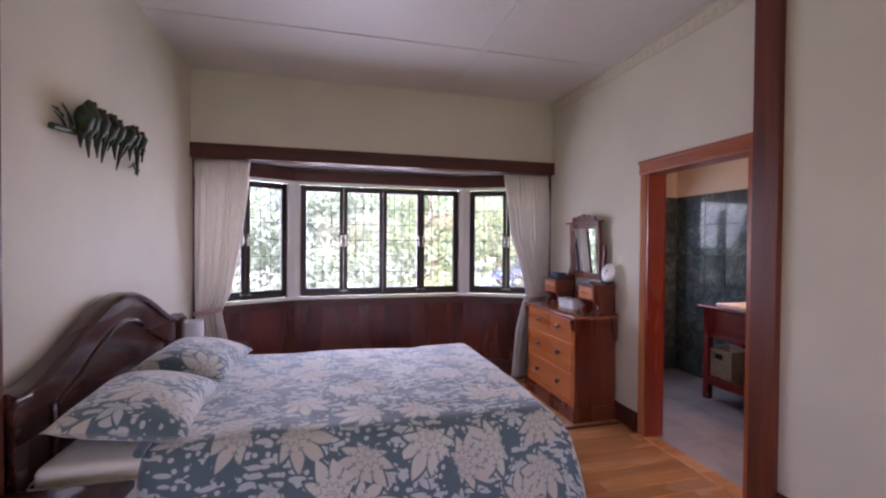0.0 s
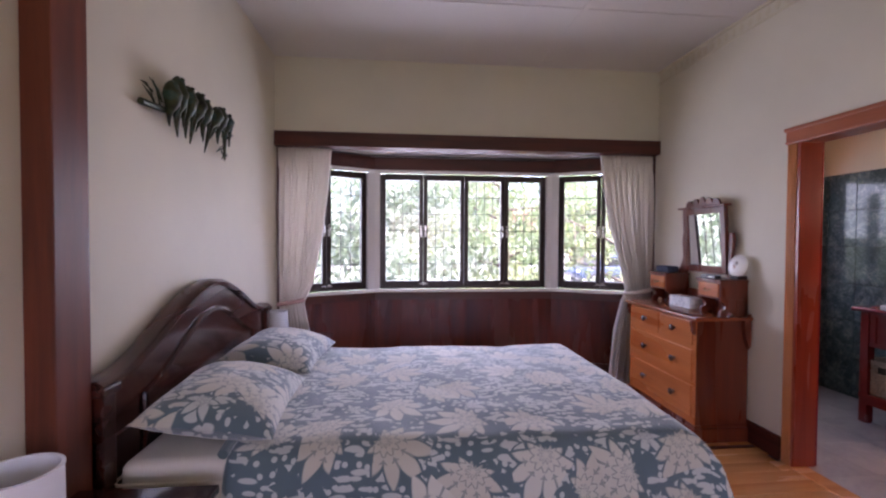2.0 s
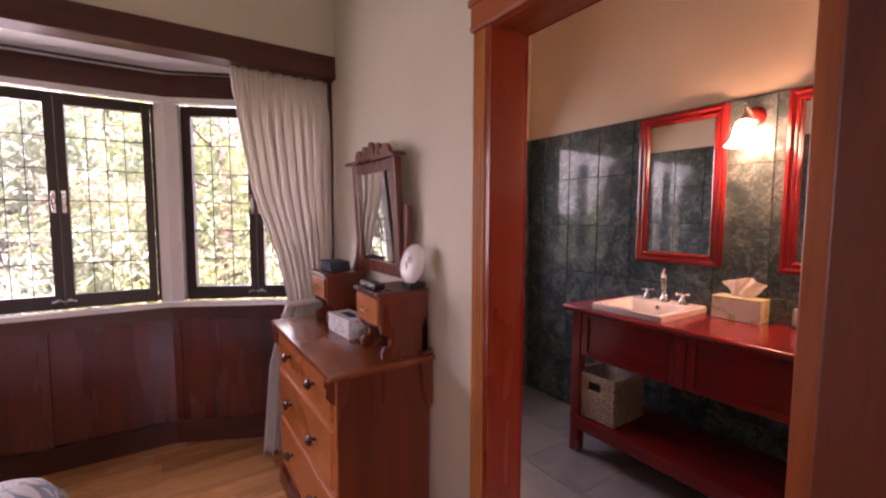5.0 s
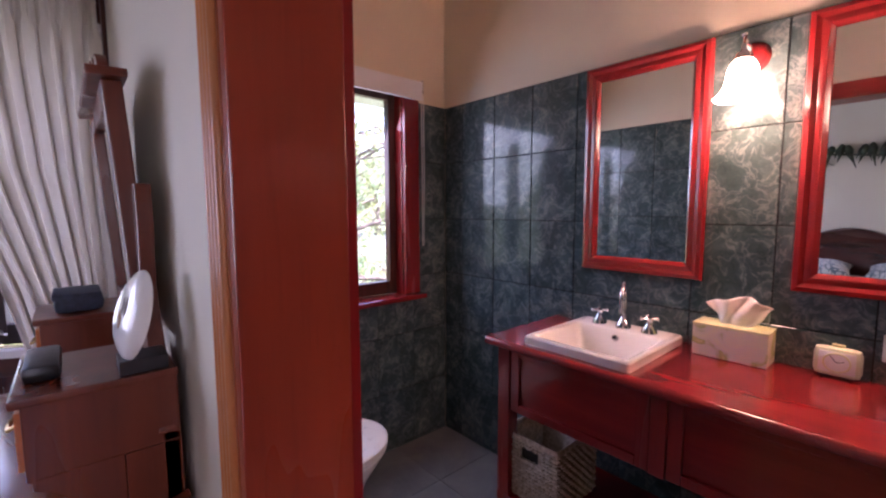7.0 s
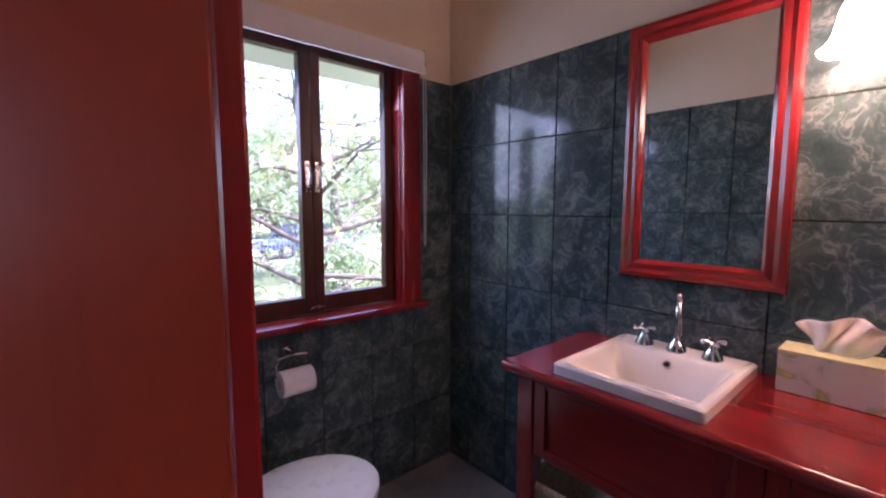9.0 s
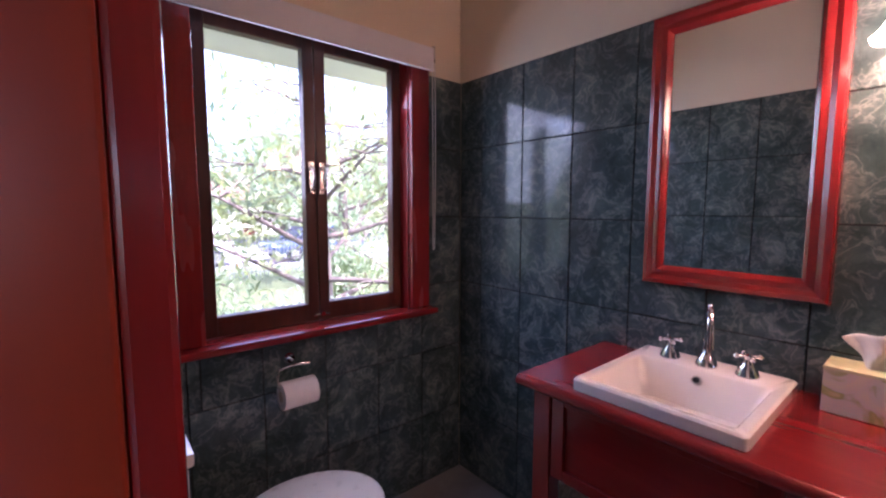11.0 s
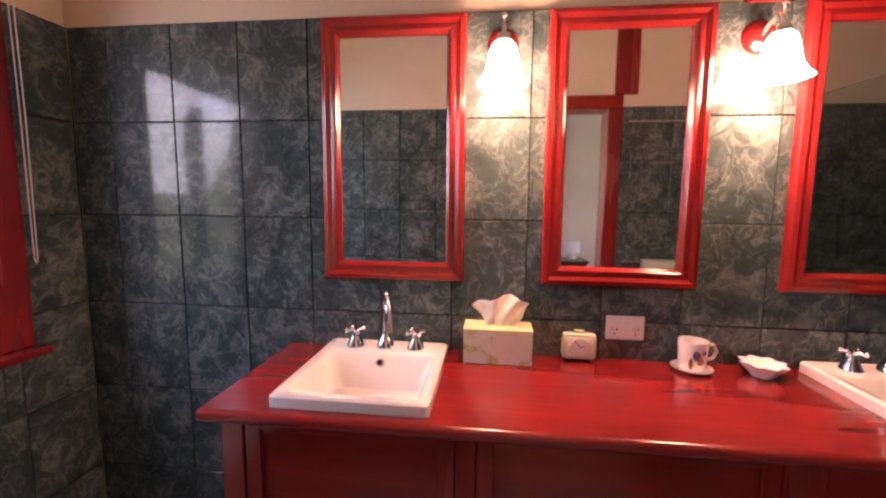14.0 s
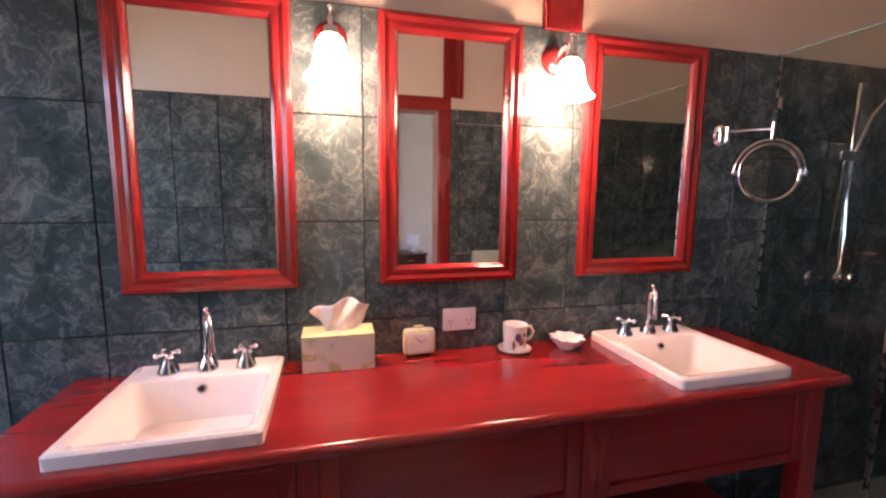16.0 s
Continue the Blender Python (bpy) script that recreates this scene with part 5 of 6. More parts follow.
def wall_mirror(y0, y1, label):
    z0, z1, X = 1.163, 2.049, BX1
    th = thing("wall_mirror", X, (y0 + y1) / 2, (z0 + z1) / 2, label, "mirror", "vanity mirrors")
    hy, hz = (y1 - y0) / 2, (z1 - z0) / 2
    prof = [(0.0, -0.002), (0.0, -0.022), (0.006, -0.034), (0.020, -0.038), (0.034, -0.030), (0.042, -0.033), (0.052, -0.033), (0.062, -0.022), (0.066, -0.014), (0.066, -0.004)]
    for name, ends in (("frame_top", "t"), ("frame_bottom", "b"), ("frame_left", "l"), ("frame_right", "r")):
        bm = bmesh.new()
        rows = []
        for k in (-1, 1):
            row = []
            for d, x in prof:
                if ends in "tb":
                    s = 1 if ends == "t" else -1
                    row.append(bm.verts.new((x, k * (hy - d), s * (hz - d))))
                else:
                    s = 1 if ends == "l" else -1
                    row.append(bm.verts.new((x, s * (hy - d), k * (hz - d))))
            rows.append(row)
        n = len(prof)
        for i in range(n - 1):
            bm.faces.new((rows[0][i], rows[0][i + 1], rows[1][i + 1], rows[1][i]))
        bmesh.ops.recalc_face_normals(bm, faces=bm.faces)
        part("frame", bm, M_RED_Y if ends in "tb" else M_RED_Z, th, "moulded red jarrah frame")
    part("backing", box(-0.004, -hy + 0.004, -hz + 0.004, -0.001, hy - 0.004, hz - 0.004), M_BLACK, th, "", False)
    part("glass", box(-0.012, -hy + 0.060, -hz + 0.060, -0.006, hy - 0.060, hz - 0.060), M_MIRROR, th, "clear mirror glass", False)
    return th


wall_mirror(2.511, 3.008, "red jarrah framed mirror above a vanity basin")
wall_mirror(1.751, 2.250, "red jarrah framed mirror between two wall lamps")
wall_mirror(0.971, 1.495, "red jarrah framed mirror above a vanity basin")

ns = Nodes("lit_opal_glass")
M_OPAL = ns.set(color=(0.9, 0.85, 0.78), rough=0.3, emit=(1.0, 0.64, 0.36), power=5.4)


def sconce(y):
    th = thing("wall_lamp", BX1, y, 1.95, "lit opal bell shade wall lamp on a timber rosette", "lamp", "vanity wall lamps")
    side = Matrix(((0, 0, -1, 0), (0, 1, 0, 0), (1, 0, 0, 0), (0, 0, 0, 1)))
    part("rosette", lathe([(0.0, 0.026), (0.030, 0.026), (0.042, 0.018), (0.050, 0.010), (0.052, 0.0)], 24, None, side), M_RED_Z, th, "turned red timber rosette")
    bm = tube([(-0.02, 0, 0), (-0.06, 0, 0.022), (-0.095, 0, 0.030), (-0.115, 0, 0.015), (-0.118, 0, -0.012)], 0.008, 10)
    lathe([(0.0, 0.0), (0.020, -0.004), (0.026, -0.020), (0.024, -0.034), (0.0, -0.034)], 16, bm, Matrix.Translation((-0.118, 0, -0.005)))
    ball((-0.118, 0, 0.045), 0.009, bm)
    cyl((-0.118, 0, 0.0), (-0.118, 0, 0.042), 0.004, None, 8, bm)
    part("arm", bm, M_CHROME, th, "curved chrome arm")
    prof = [(0.024, -0.030), (0.034, -0.040), (0.043, -0.062), (0.047, -0.090), (0.053, -0.115), (0.064, -0.137), (0.080, -0.152), (0.078, -0.154), (0.060, -0.138), (0.049, -0.115), (0.043, -0.090), (0.039, -0.062), (0.030, -0.042), (0.022, -0.034)]
    n = 36
    bm = bmesh.new()
    rings = []
    for r, z in prof:
        ring = []
        for i in range(n):
            a = 2 * math.pi * i / n
            rr = r * (1 + (0.035 * math.cos(6 * a) if r > 0.055 else 0))
            ring.append(bm.verts.new((-0.118 + rr * math.cos(a), rr * math.sin(a), z)))
        rings.append(ring)
    for a, b in zip(rings, rings[1:]):
        for i in range(n):
            bm.faces.new((a[i], a[(i + 1) % n], b[(i + 1) % n], b[i]))
    bmesh.ops.recalc_face_normals(bm, faces=bm.faces)
    part("shade", bm, M_OPAL, th, "glowing opal glass bell shade")
    return th


sconce(2.395)
sconce(1.622)

# countertop things
nt = Nodes("yellow_green_leaf_print")
ft = nt.noise(nt.coords(), 11, 3, 0.5, 0.9).outputs[0]
M_LEAFBOX = nt.set(color=nt.ramp(ft, [(0.36, (0.80, 0.76, 0.55)), (0.52, (0.76, 0.72, 0.60)), (0.60, (0.46, 0.50, 0.14)), (0.68, (0.72, 0.66, 0.28))]), rough=0.5)
tis = thing("tissue_box", 3.787, 2.390, 0.911, "yellow leaf print tissue box with a pulled tissue", "tissue box")
part("carton", box(-0.055, -0.112, 0, 0.055, 0.112, 0.116), M_LEAFBOX, tis, "", False, 0.003)
M_RIM = plain("lime_card", (0.70, 0.70, 0.38), 0.5)
part("lid_band", box(-0.0555, -0.1125, 0.110, 0.0555, 0.1125, 0.1172), M_RIM, tis, "lime green top edge", False)
bm = bmesh.new()
rows = []
for j in range(15):
    v = j / 14
    row = []
    for i in range(25):
        u = 2 * i / 24 - 1
        sp = 0.034 + 0.062 * v ** 0.7
        y = u * sp + 0.008 * math.sin(5 * v + u * 3) - 0.015 * v
        x = 0.018 * math.sin(u * 7 + v * 2.5) * (0.3 + v) + 0.03 * v * noise.noise(Vector((u * 1.6, v * 1.8, 1.7)))
        z = 0.114 + 0.100 * v * (1 - 0.30 * abs(u) ** 2 + 0.14 * noise.noise(Vector((u * 2.0, v, 5.5))))
        row.append(bm.verts.new((x, y, z)))
    rows.append(row)
for a, b in zip(rows, rows[1:]):
    for i in range(24):
        bm.faces.new((a[i], a[i + 1], b[i + 1], b[i]))
ts = part("tissue", bm, M_PAPER, tis, "crumpled white paper tissue")
ts.modifiers.new("thickness", "SOLIDIFY").thickness = 0.0015

clk = thing("alarm_clock", 3.812, 2.118, 0.911, "small cream alarm clock with rounded corners", "clock")
M_CREAMP = plain("pale_green_plastic", (0.66, 0.70, 0.50), 0.35)
body = box(-0.022, -0.057, 0.006, 0.022, 0.057, 0.098)
part("body", body, M_CREAMP, clk, "pale green case", True, 0.020)
part("face", box(-0.0235, -0.043, 0.020, -0.0215, 0.043, 0.086), M_PLASTIC, clk, "white dial", True, 0.001)
for a, ln in ((40, 0.026), (-70, 0.018)):
    part("pointer", tube([(-0.0245, 0, 0.053), (-0.0245, ln * math.sin(radians(a)), 0.053 + ln * math.cos(radians(a)))], 0.0012, 6), M_BLACK, clk, "black pointer")
ring = [(-0.0238, 0.031 * math.cos(a), 0.053 + 0.029 * math.sin(a)) for a in (2 * math.pi * k / 32 for k in range(32))]
part("bezel", tube(ring, 0.0022, 8, None, True), M_RIM, clk, "pale green ring round the dial")
part("button", box(-0.008, -0.016, 0.098, 0.008, 0.016, 0.106), M_RIM, clk, "", False, 0.003)
for y in (-0.035, 0.035):
    part("foot", cyl((0, y, 0), (0, y, 0.012), 0.006, None, 8), M_BLACK, clk)

sk = thing("power_outlet", BX1 - 0.004, 1.963, 1.022, "white double power outlet plate on the tiles", "power outlet")
part("plate", box(-0.010, -0.062, -0.041, 0, 0.062, 0.041), M_PLASTIC, sk, "", True, 0.004)
for y in (-0.034, 0.034):
    for dy, dz, a in ((-0.007, 0.0, 25), (0.007, 0.0, -25), (0, -0.016, 0)):
        bm = box(-0.0005, -0.001, -0.005, 0.0005, 0.001, 0.005)
        bmesh.ops.transform(bm, matrix=pose(-0.0105, y + dy, dz - 0.004, a, 0, 0), verts=bm.verts)
        part("slot", bm, M_BLACK, sk, "", False)
for y in (-0.048, 0.0, 0.048):
    part("switch", box(-0.014, y - 0.007, 0.012, -0.009, y + 0.007, 0.030), M_PLASTIC, sk, "", False, 0.002)

mug = thing("mug", 3.775, 1.772, 0.911, "white china mug with a painted motif on a saucer", "mug")
part("saucer", lathe([(0.0, 0.0), (0.035, 0.0), (0.060, 0.010), (0.061, 0.013), (0.034, 0.006), (0.0, 0.006)], 32), M_CERAMIC, mug, "white saucer")
part("cup", lathe([(0.0, 0.008), (0.036, 0.008), (0.040, 0.014), (0.042, 0.055), (0.045, 0.100), (0.042, 0.100), (0.038, 0.03), (0.0, 0.02)], 32), M_CERAMIC, mug, "white china cup")
part("handle", tube([(0, -0.041, 0.085), (0, -0.060, 0.088), (0, -0.072, 0.066), (0, -0.062, 0.044), (0, -0.040, 0.036)], 0.0055, 10), M_CERAMIC, mug)
M_VIOLET = plain("violet_ink", (0.16, 0.12, 0.30), 0.4, 0, 0.4)
for y, z, ry, rz2, mt in ((0.006, 0.062, 0.012, 0.016, M_VIOLET), (-0.006, 0.045, 0.010, 0.014, M_INK2), (0.020, 0.034, 0.007, 0.018, M_INK2), (-0.016, 0.070, 0.007, 0.008, M_VIOLET)):
    part("motif", ball((-math.sqrt(0.0435 ** 2 - y * y) + 0.0005, y, z), 1.0, None, (0.0015, ry, rz2), 10, 8), mt, mug, "violet and rust painted motif")

ds = thing("soap_dish", 3.760, 1.570, 0.911, "small ruffled white dish with violet rim", "dish")
n = 40
bm = bmesh.new()
rings = []
for r, z, w in ((0.0, 0.002, 0), (0.030, 0.0, 0), (0.045, 0.018, 0.04), (0.062, 0.040, 0.10), (0.060, 0.042, 0.10), (0.042, 0.022, 0.04), (0.026, 0.008, 0), (0.0, 0.007, 0)):
    rings.append([bm.verts.new(((r * (1 + w * math.cos(8 * a))) * math.cos(a), (r * (1 + w * math.cos(8 * a))) * math.sin(a), z)) for a in (2 * math.pi * k / n for k in range(n))])
for a, b in zip(rings, rings[1:]):
    for i in range(n):
        bm.faces.new((a[i], a[(i + 1) % n], b[(i + 1) % n], b[i]))
bmesh.ops.recalc_face_normals(bm, faces=bm.faces)
part("bowl", bm, M_CERAMIC, ds)
bm = tube([((0.0615 * (1 + 0.10 * math.cos(8 * a))) * math.cos(a), (0.0615 * (1 + 0.10 * math.cos(8 * a))) * math.sin(a), 0.0415) for a in (2 * math.pi * k / 64 for k in range(64))], 0.0016, 6, None, True)
part("rim", bm, M_VIOLET, ds, "violet painted rim")

# basket on the vanity shelf
bk = thing("basket", 3.545, 2.975, 0.233, "woven seagrass basket with a cut-out handle", "basket")
nw = Nodes("woven_seagrass")
wv = nw.add("ShaderNodeTexBrick")
nw.put(wv.inputs["Vector"], nw.mapping(nw.coords(), (1, 1, 1), (0, 0, 0), (radians(90), 0, radians(90))))
wv.inputs["Scale"].default_value = 18
wv.inputs["Color1"].default_value, wv.inputs["Color2"].default_value, wv.inputs["Mortar"].default_value = (0.50, 0.40, 0.25, 1), (0.38, 0.29, 0.17, 1), (0.16, 0.11, 0.06, 1)
M_WEAVE = nw.set(color=nw.mix(nw.ramp(nw.noise(nw.coords(), 60, 3).outputs[0], [(0.35, 0.0), (0.65, 1.0)]), (0.78, 0.68, 0.54), (0.46, 0.36, 0.25)), rough=0.8)
bx, by, bh = 0.142, 0.134, 0.258
bm = box(-bx, -by, 0, bx, by, 0.012)
box(bx - 0.012, -by, 0.012, bx, by, bh, bm)
box(-bx + 0.012, -by, 0.012, bx - 0.012, -by + 0.012, bh, bm)
box(-bx + 0.012, by - 0.012, 0.012, bx - 0.012, by, bh, bm)
box(-bx, -by, 0.012, -bx + 0.012, by, 0.170, bm)
box(-bx, -by, 0.170, -bx + 0.012, -0.045, bh, bm)
box(-bx, 0.045, 0.170, -bx + 0.012, by, bh, bm)
box(-bx, -0.045, 0.225, -bx + 0.012, 0.045, bh, bm)
part("body", bm, M_WEAVE, bk, "", False)
strands = bmesh.new()
for r in range(16):
    z = 0.008 + r * 0.0160
    pts = []
    k = 64
    for i in range(k):
        t = 4 * i / k
        s, f = int(t), t % 1
        cx, cy = (-bx + 2 * bx * f, -by) if s == 0 else (bx, -by + 2 * by * f) if s == 1 else (bx - 2 * bx * f, by) if s == 2 else (-bx, by - 2 * by * f)
        bump_out = 0.004 * math.cos(i * math.pi + r * math.pi)
        nx, ny = ((0, -1), (1, 0), (0, 1), (-1, 0))[s]
        pts.append((cx + nx * (0.002 + bump_out), cy + ny * (0.002 + bump_out), z))
    for a, b in zip(pts, pts[1:] + pts[:1]):
        if 0.165 < z < 0.232 and a[0] < -bx + 0.012 and abs(a[1]) < 0.062:
            continue
        cyl(a, b, 0.0075, None, 6, strands, False)
tagged(part("weave", strands, M_WEAVE, bk, "plaited seagrass weave"), kind="stuff")
pts = [(-bx, -by, bh), (bx, -by, bh), (bx, by, bh), (-bx, by, bh)]
part("rim", tube(pts, 0.012, 8, None, True), M_WEAVE, bk, "thick plaited rim")
# black sheet just inside the cut-out stands for the basket's shaded interior
part("handle_hole_shade", box(-bx + 0.013, -0.048, 0.165, -bx + 0.016, 0.048, 0.230), M_BLACK, bk, "black sheet for the shade inside the handle cut-out", False)

# toilet
wc = thing("toilet", BX0 + 0.048, 3.580, 0, "white ceramic toilet with closed lid", "toilet")
n = 40


def oval(a, r0, r1, w, z, back):
    c = math.cos(a)
    x = r0 + (r1 - r0) * (0.5 + 0.5 * c)
    y = w * math.sin(a) * (1.0 if c > 0 else 1 - 0.10 * c * c)
    return (max(x, back), y, z)


bm = bmesh.new()
rings = []
for r0, r1, w, z in ((0.16, 0.52, 0.11, 0.0), (0.16, 0.53, 0.115, 0.05), (0.17, 0.54, 0.115, 0.16), (0.16, 0.62, 0.155, 0.29), (0.15, 0.675, 0.196, 0.37), (0.15, 0.680, 0.202, 0.395), (0.2, 0.62, 0.14, 0.397)):
    rings.append([bm.verts.new(oval(2 * math.pi * i / n, r0, r1, w, z, 0.15)) for i in range(n)])
for a, b in zip(rings, rings[1:]):
    for i in range(n):
        bm.faces.new((a[i], a[(i + 1) % n], b[(i + 1) % n], b[i]))
part("pan", bm, M_CERAMIC, wc, "white ceramic pan")
for name, z0, z1, grow in (("seat", 0.398, 0.416, 0.0), ("lid", 0.418, 0.448, 0.004)):
    bm = bmesh.new()
    rings = []
    for f, z in ((0.0, z0), (0.006, z0 + 0.004), (0.006, z1 - 0.008), (-0.004, z1 - 0.002), (-0.03, z1), (-0.16, z1 + 0.003)):
        rings.append([bm.verts.new(oval(2 * math.pi * i / n, 0.19 - f, 0.682 + grow + f, 0.204 + grow + f, z, 0.18)) for i in range(n)])
    for a, b in zip(rings, rings[1:]):
        for i in range(n):
            bm.faces.new((a[i], a[(i + 1) % n], b[(i + 1) % n], b[i]))
    bm.faces.new(rings[-1])
    bm.faces.new(rings[0][::-1])
    part(name, bm, M_PLASTIC, wc, "white plastic " + name)
part("cistern", box(-0.04, -0.185, 0.40, 0.095, 0.185, 0.83), M_CERAMIC, wc, "white cistern", True, 0.022)
part("cistern_lid", box(-0.042, -0.195, 0.832, 0.104, 0.195, 0.866), M_CERAMIC, wc, "", True, 0.010)
part("deck", box(0.04, -0.170, 0.355, 0.225, 0.170, 0.399), M_CERAMIC, wc, "flat ceramic deck behind the seat", True, 0.012)
for y in (-0.075, 0.075):
    part("hinge", cyl((0.172, y - 0.022, 0.425), (0.172, y + 0.022, 0.425), 0.014, None, 14), M_PLASTIC, wc, "white plastic hinge")
part("flush_button", cyl((0.035, 0, 0.866), (0.035, 0, 0.873), 0.022, None, 18), M_CHROME, wc, "round chrome flush button")

# paper holder
ph = thing("paper_holder", 2.925, BNY - 0.010, 0.760, "chrome holder with a toilet paper roll", "paper holder")
part("rose", lathe([(0.0, 0.012), (0.016, 0.012), (0.024, 0.004), (0.025, 0.0)], 18, None, Matrix(((1, 0, 0, 0), (0, 0, -1, 0), (0, 1, 0, 0.065), (0, 0, 0, 1)))), M_CHROME, ph)
bm = tube([(0, -0.01, 0.065), (0, -0.075, 0.062), (-0.07, -0.078, 0.055), (-0.078, -0.08, 0.03), (-0.078, -0.08, -0.015), (-0.05, -0.08, -0.020), (0.07, -0.08, -0.020)], 0.005, 10)
tube([(0, -0.075, 0.062), (0.05, -0.078, 0.058)], 0.005, 10, bm)
part("arm", bm, M_CHROME, ph, "bent chrome arm")
bm = cyl((-0.066, -0.08, -0.048), (0.066, -0.08, -0.048), 0.052, None, 32)
roll = part("paper_roll", bm, M_PAPER, ph, "white paper roll", True, 0.004)
part("core", cyl((-0.0675, -0.08, -0.048), (0.0675, -0.08, -0.048), 0.020, None, 20), M_WEAVE, roll, "card core")

# roller blind and its cord
rb = thing("roller_blind", 3.055, BNY - 0.045, 2.120, "rolled-up white roller blind with a bead cord", "blind")
part("roll", cyl((-0.545, 0, 0), (0.545, 0, 0), 0.032, None, 24), M_LAMPSHADE, rb, "white rolled fabric")
part("valance", box(-0.55, -0.036, -0.062, 0.55, -0.030, 0.034), M_LAMPSHADE, rb, "white fabric front", False, 0.002)
part("bottom_bar", box(-0.55, -0.040, -0.070, 0.55, -0.026, -0.060), M_LAMPSHADE, rb, "", False, 0.003)
for s in (-1, 1):
    part("bracket", box(s * 0.555 - 0.004, -0.036, -0.03, s * 0.555 + 0.004, 0.040, 0.045), M_STEEL, rb, "", False, 0.002)
part("cord", tube([(0.568, -0.02, 0.03), (0.572, -0.02, -0.45), (0.570, -0.016, -0.885), (0.574, -0.005, -0.90), (0.578, 0.006, -0.885), (0.576, 0.004, -0.4), (0.572, 0.004, 0.03)], 0.0022, 6), M_PLASTIC, rb, "white bead cord")

# magnifying mirror
mg = thing("shaving_mirror", BX1 - 0.004, 0.860, 1.720, "round chrome magnifying mirror on a hinged arm", "mirror")
side = Matrix(((0, 0, -1, 0), (0, 1, 0, 0), (1, 0, 0, 0), (0, 0, 0, 1)))
bm = lathe([(0.0, 0.020), (0.036, 0.018), (0.046, 0.008), (0.047, 0.0)], 24, None, side)
cyl((-0.035, 0, -0.03), (-0.035, 0, 0.03), 0.011, None, 14, bm)
part("rosette", bm, M_CHROME, mg, "round chrome wall plate")
bm = tube([(-0.035, 0, 0.012), (-0.09, -0.045, 0.012), (-0.146, -0.095, 0.012)], 0.006, 10)
cyl((-0.146, -0.095, -0.03), (-0.146, -0.095, 0.035), 0.010, None, 14, bm)
part("arm", bm, M_CHROME, mg, "hinged chrome arm")
C = Vector((-0.146, -0.095, -0.155))
R = 0.108
turn = pose(0, 0, 0, 0, 0, -22)
ring = [C + turn @ Vector((0, R * math.cos(a), R * math.sin(a))) for a in (2 * math.pi * k / 48 for k in range(48))]
part("ring", tube(ring, 0.008, 10, None, True), M_CHROME, mg, "chrome mirror ring")
yoke = [C + turn @ Vector((0, (R + 0.018) * math.cos(a), (R + 0.018) * math.sin(a))) for a in (math.pi * k / 24 for k in range(25))]
bm = tube(yoke, 0.006, 10)
for s in (-1, 1):
    ball(C + turn @ Vector((0, s * (R + 0.018), 0)), 0.012, bm)
part("yoke", bm, M_CHROME, mg, "chrome half ring yoke")
bm = bmesh.new()
bmesh.ops.create_cone(bm, cap_ends=True, segments=48, radius1=R - 0.004, radius2=R - 0.004, depth=0.008, matrix=Matrix.Translation(C) @ turn @ Matrix.Rotation(math.pi / 2, 4, "Y") @ Matrix.Diagonal((1, 1, 1, 1)))
part("glass", bm, M_MIRROR, mg, "round mirror glass")

# shower screen, rail and taps
ss = thing("shower_screen", 3.0, 0.592, 0, "clear frameless glass shower screen with a door", "shower screen")
for x0, x1 in ((BX0 - 3.0 + 0.03, 0.365), (0.373, BX1 - 3.0 - 0.004)):
    g = part("glass_panel", box(x0, -0.004, 0.02, x1, 0.004, 2.055), M_SHOWER_GLASS, ss, "clear glass panel", False)
for x, z in ((0.84, 1.86), (0.84, 0.25)):
    part("clip", box(x - 0.02, -0.012, z - 0.025, x + 0.02, 0.012, z + 0.025), M_CHROME, ss, "square chrome clip", False, 0.003)
M_EDGE = plain("green_glass_edge", (0.42, 0.55, 0.48), 0.15)
part("glass_edge", box(BX0 - 3.0 + 0.03, -0.005, 2.0555, BX1 - 3.0 - 0.004, 0.005, 2.060), M_EDGE, ss, "pale green polished glass edge", False)
part("wall_channel", box(BX1 - 3.0 - 0.014, -0.008, 0.02, BX1 - 3.0 - 0.004, -0.0045, 2.055), M_STEEL, ss, "thin metal wall channel", False)
part("edge_strip", box(0.363, -0.006, 0.02, 0.375, 0.006, 2.055), M_STEEL, ss, "pale sealing strip", False)
sr = thing("shower_rail", BX1 - 0.004, 0.20, 1.50, "chrome hand shower on a rail with a hose", "shower")
part("rail", cyl((-0.055, 0, -0.30), (-0.055, 0, 0.46), 0.010, None, 14), M_CHROME, sr, "upright chrome rail")
for z in (-0.28, 0.44):
    part("bracket", cyl((0, 0, z), (-0.06, 0, z), 0.012, None, 12), M_CHROME, sr)
part("slider", box(-0.085, -0.035, 0.13, -0.030, 0.10, 0.175), M_CHROME, sr, "sliding holder", True, 0.008)
bm = tube([(-0.075, 0.02, 0.16), (-0.11, -0.01, 0.32), (-0.16, -0.05, 0.42), (-0.21, -0.08, 0.45)], [0.010, 0.011, 0.013, 0.018], 12)
cyl((-0.21, -0.08, 0.455), (-0.225, -0.09, 0.425), 0.045, 0.050, 24, bm)
part("hand_shower", bm, M_CHROME, sr, "chrome hand shower")
hose = [(-0.075, 0.02, 0.15), (-0.080, 0.035, 0.0), (-0.085, 0.025, -0.20), (-0.09, 0.045, -0.34), (-0.085, 0.075, -0.385), (-0.075, 0.10, -0.33), (-0.07, 0.085, -0.18), (-0.065, 0.06, 0.05), (-0.06, 0.05, 0.13)]
part("hose", tube(hose, 0.007, 8), M_CHROME, sr, "looped metal hose")
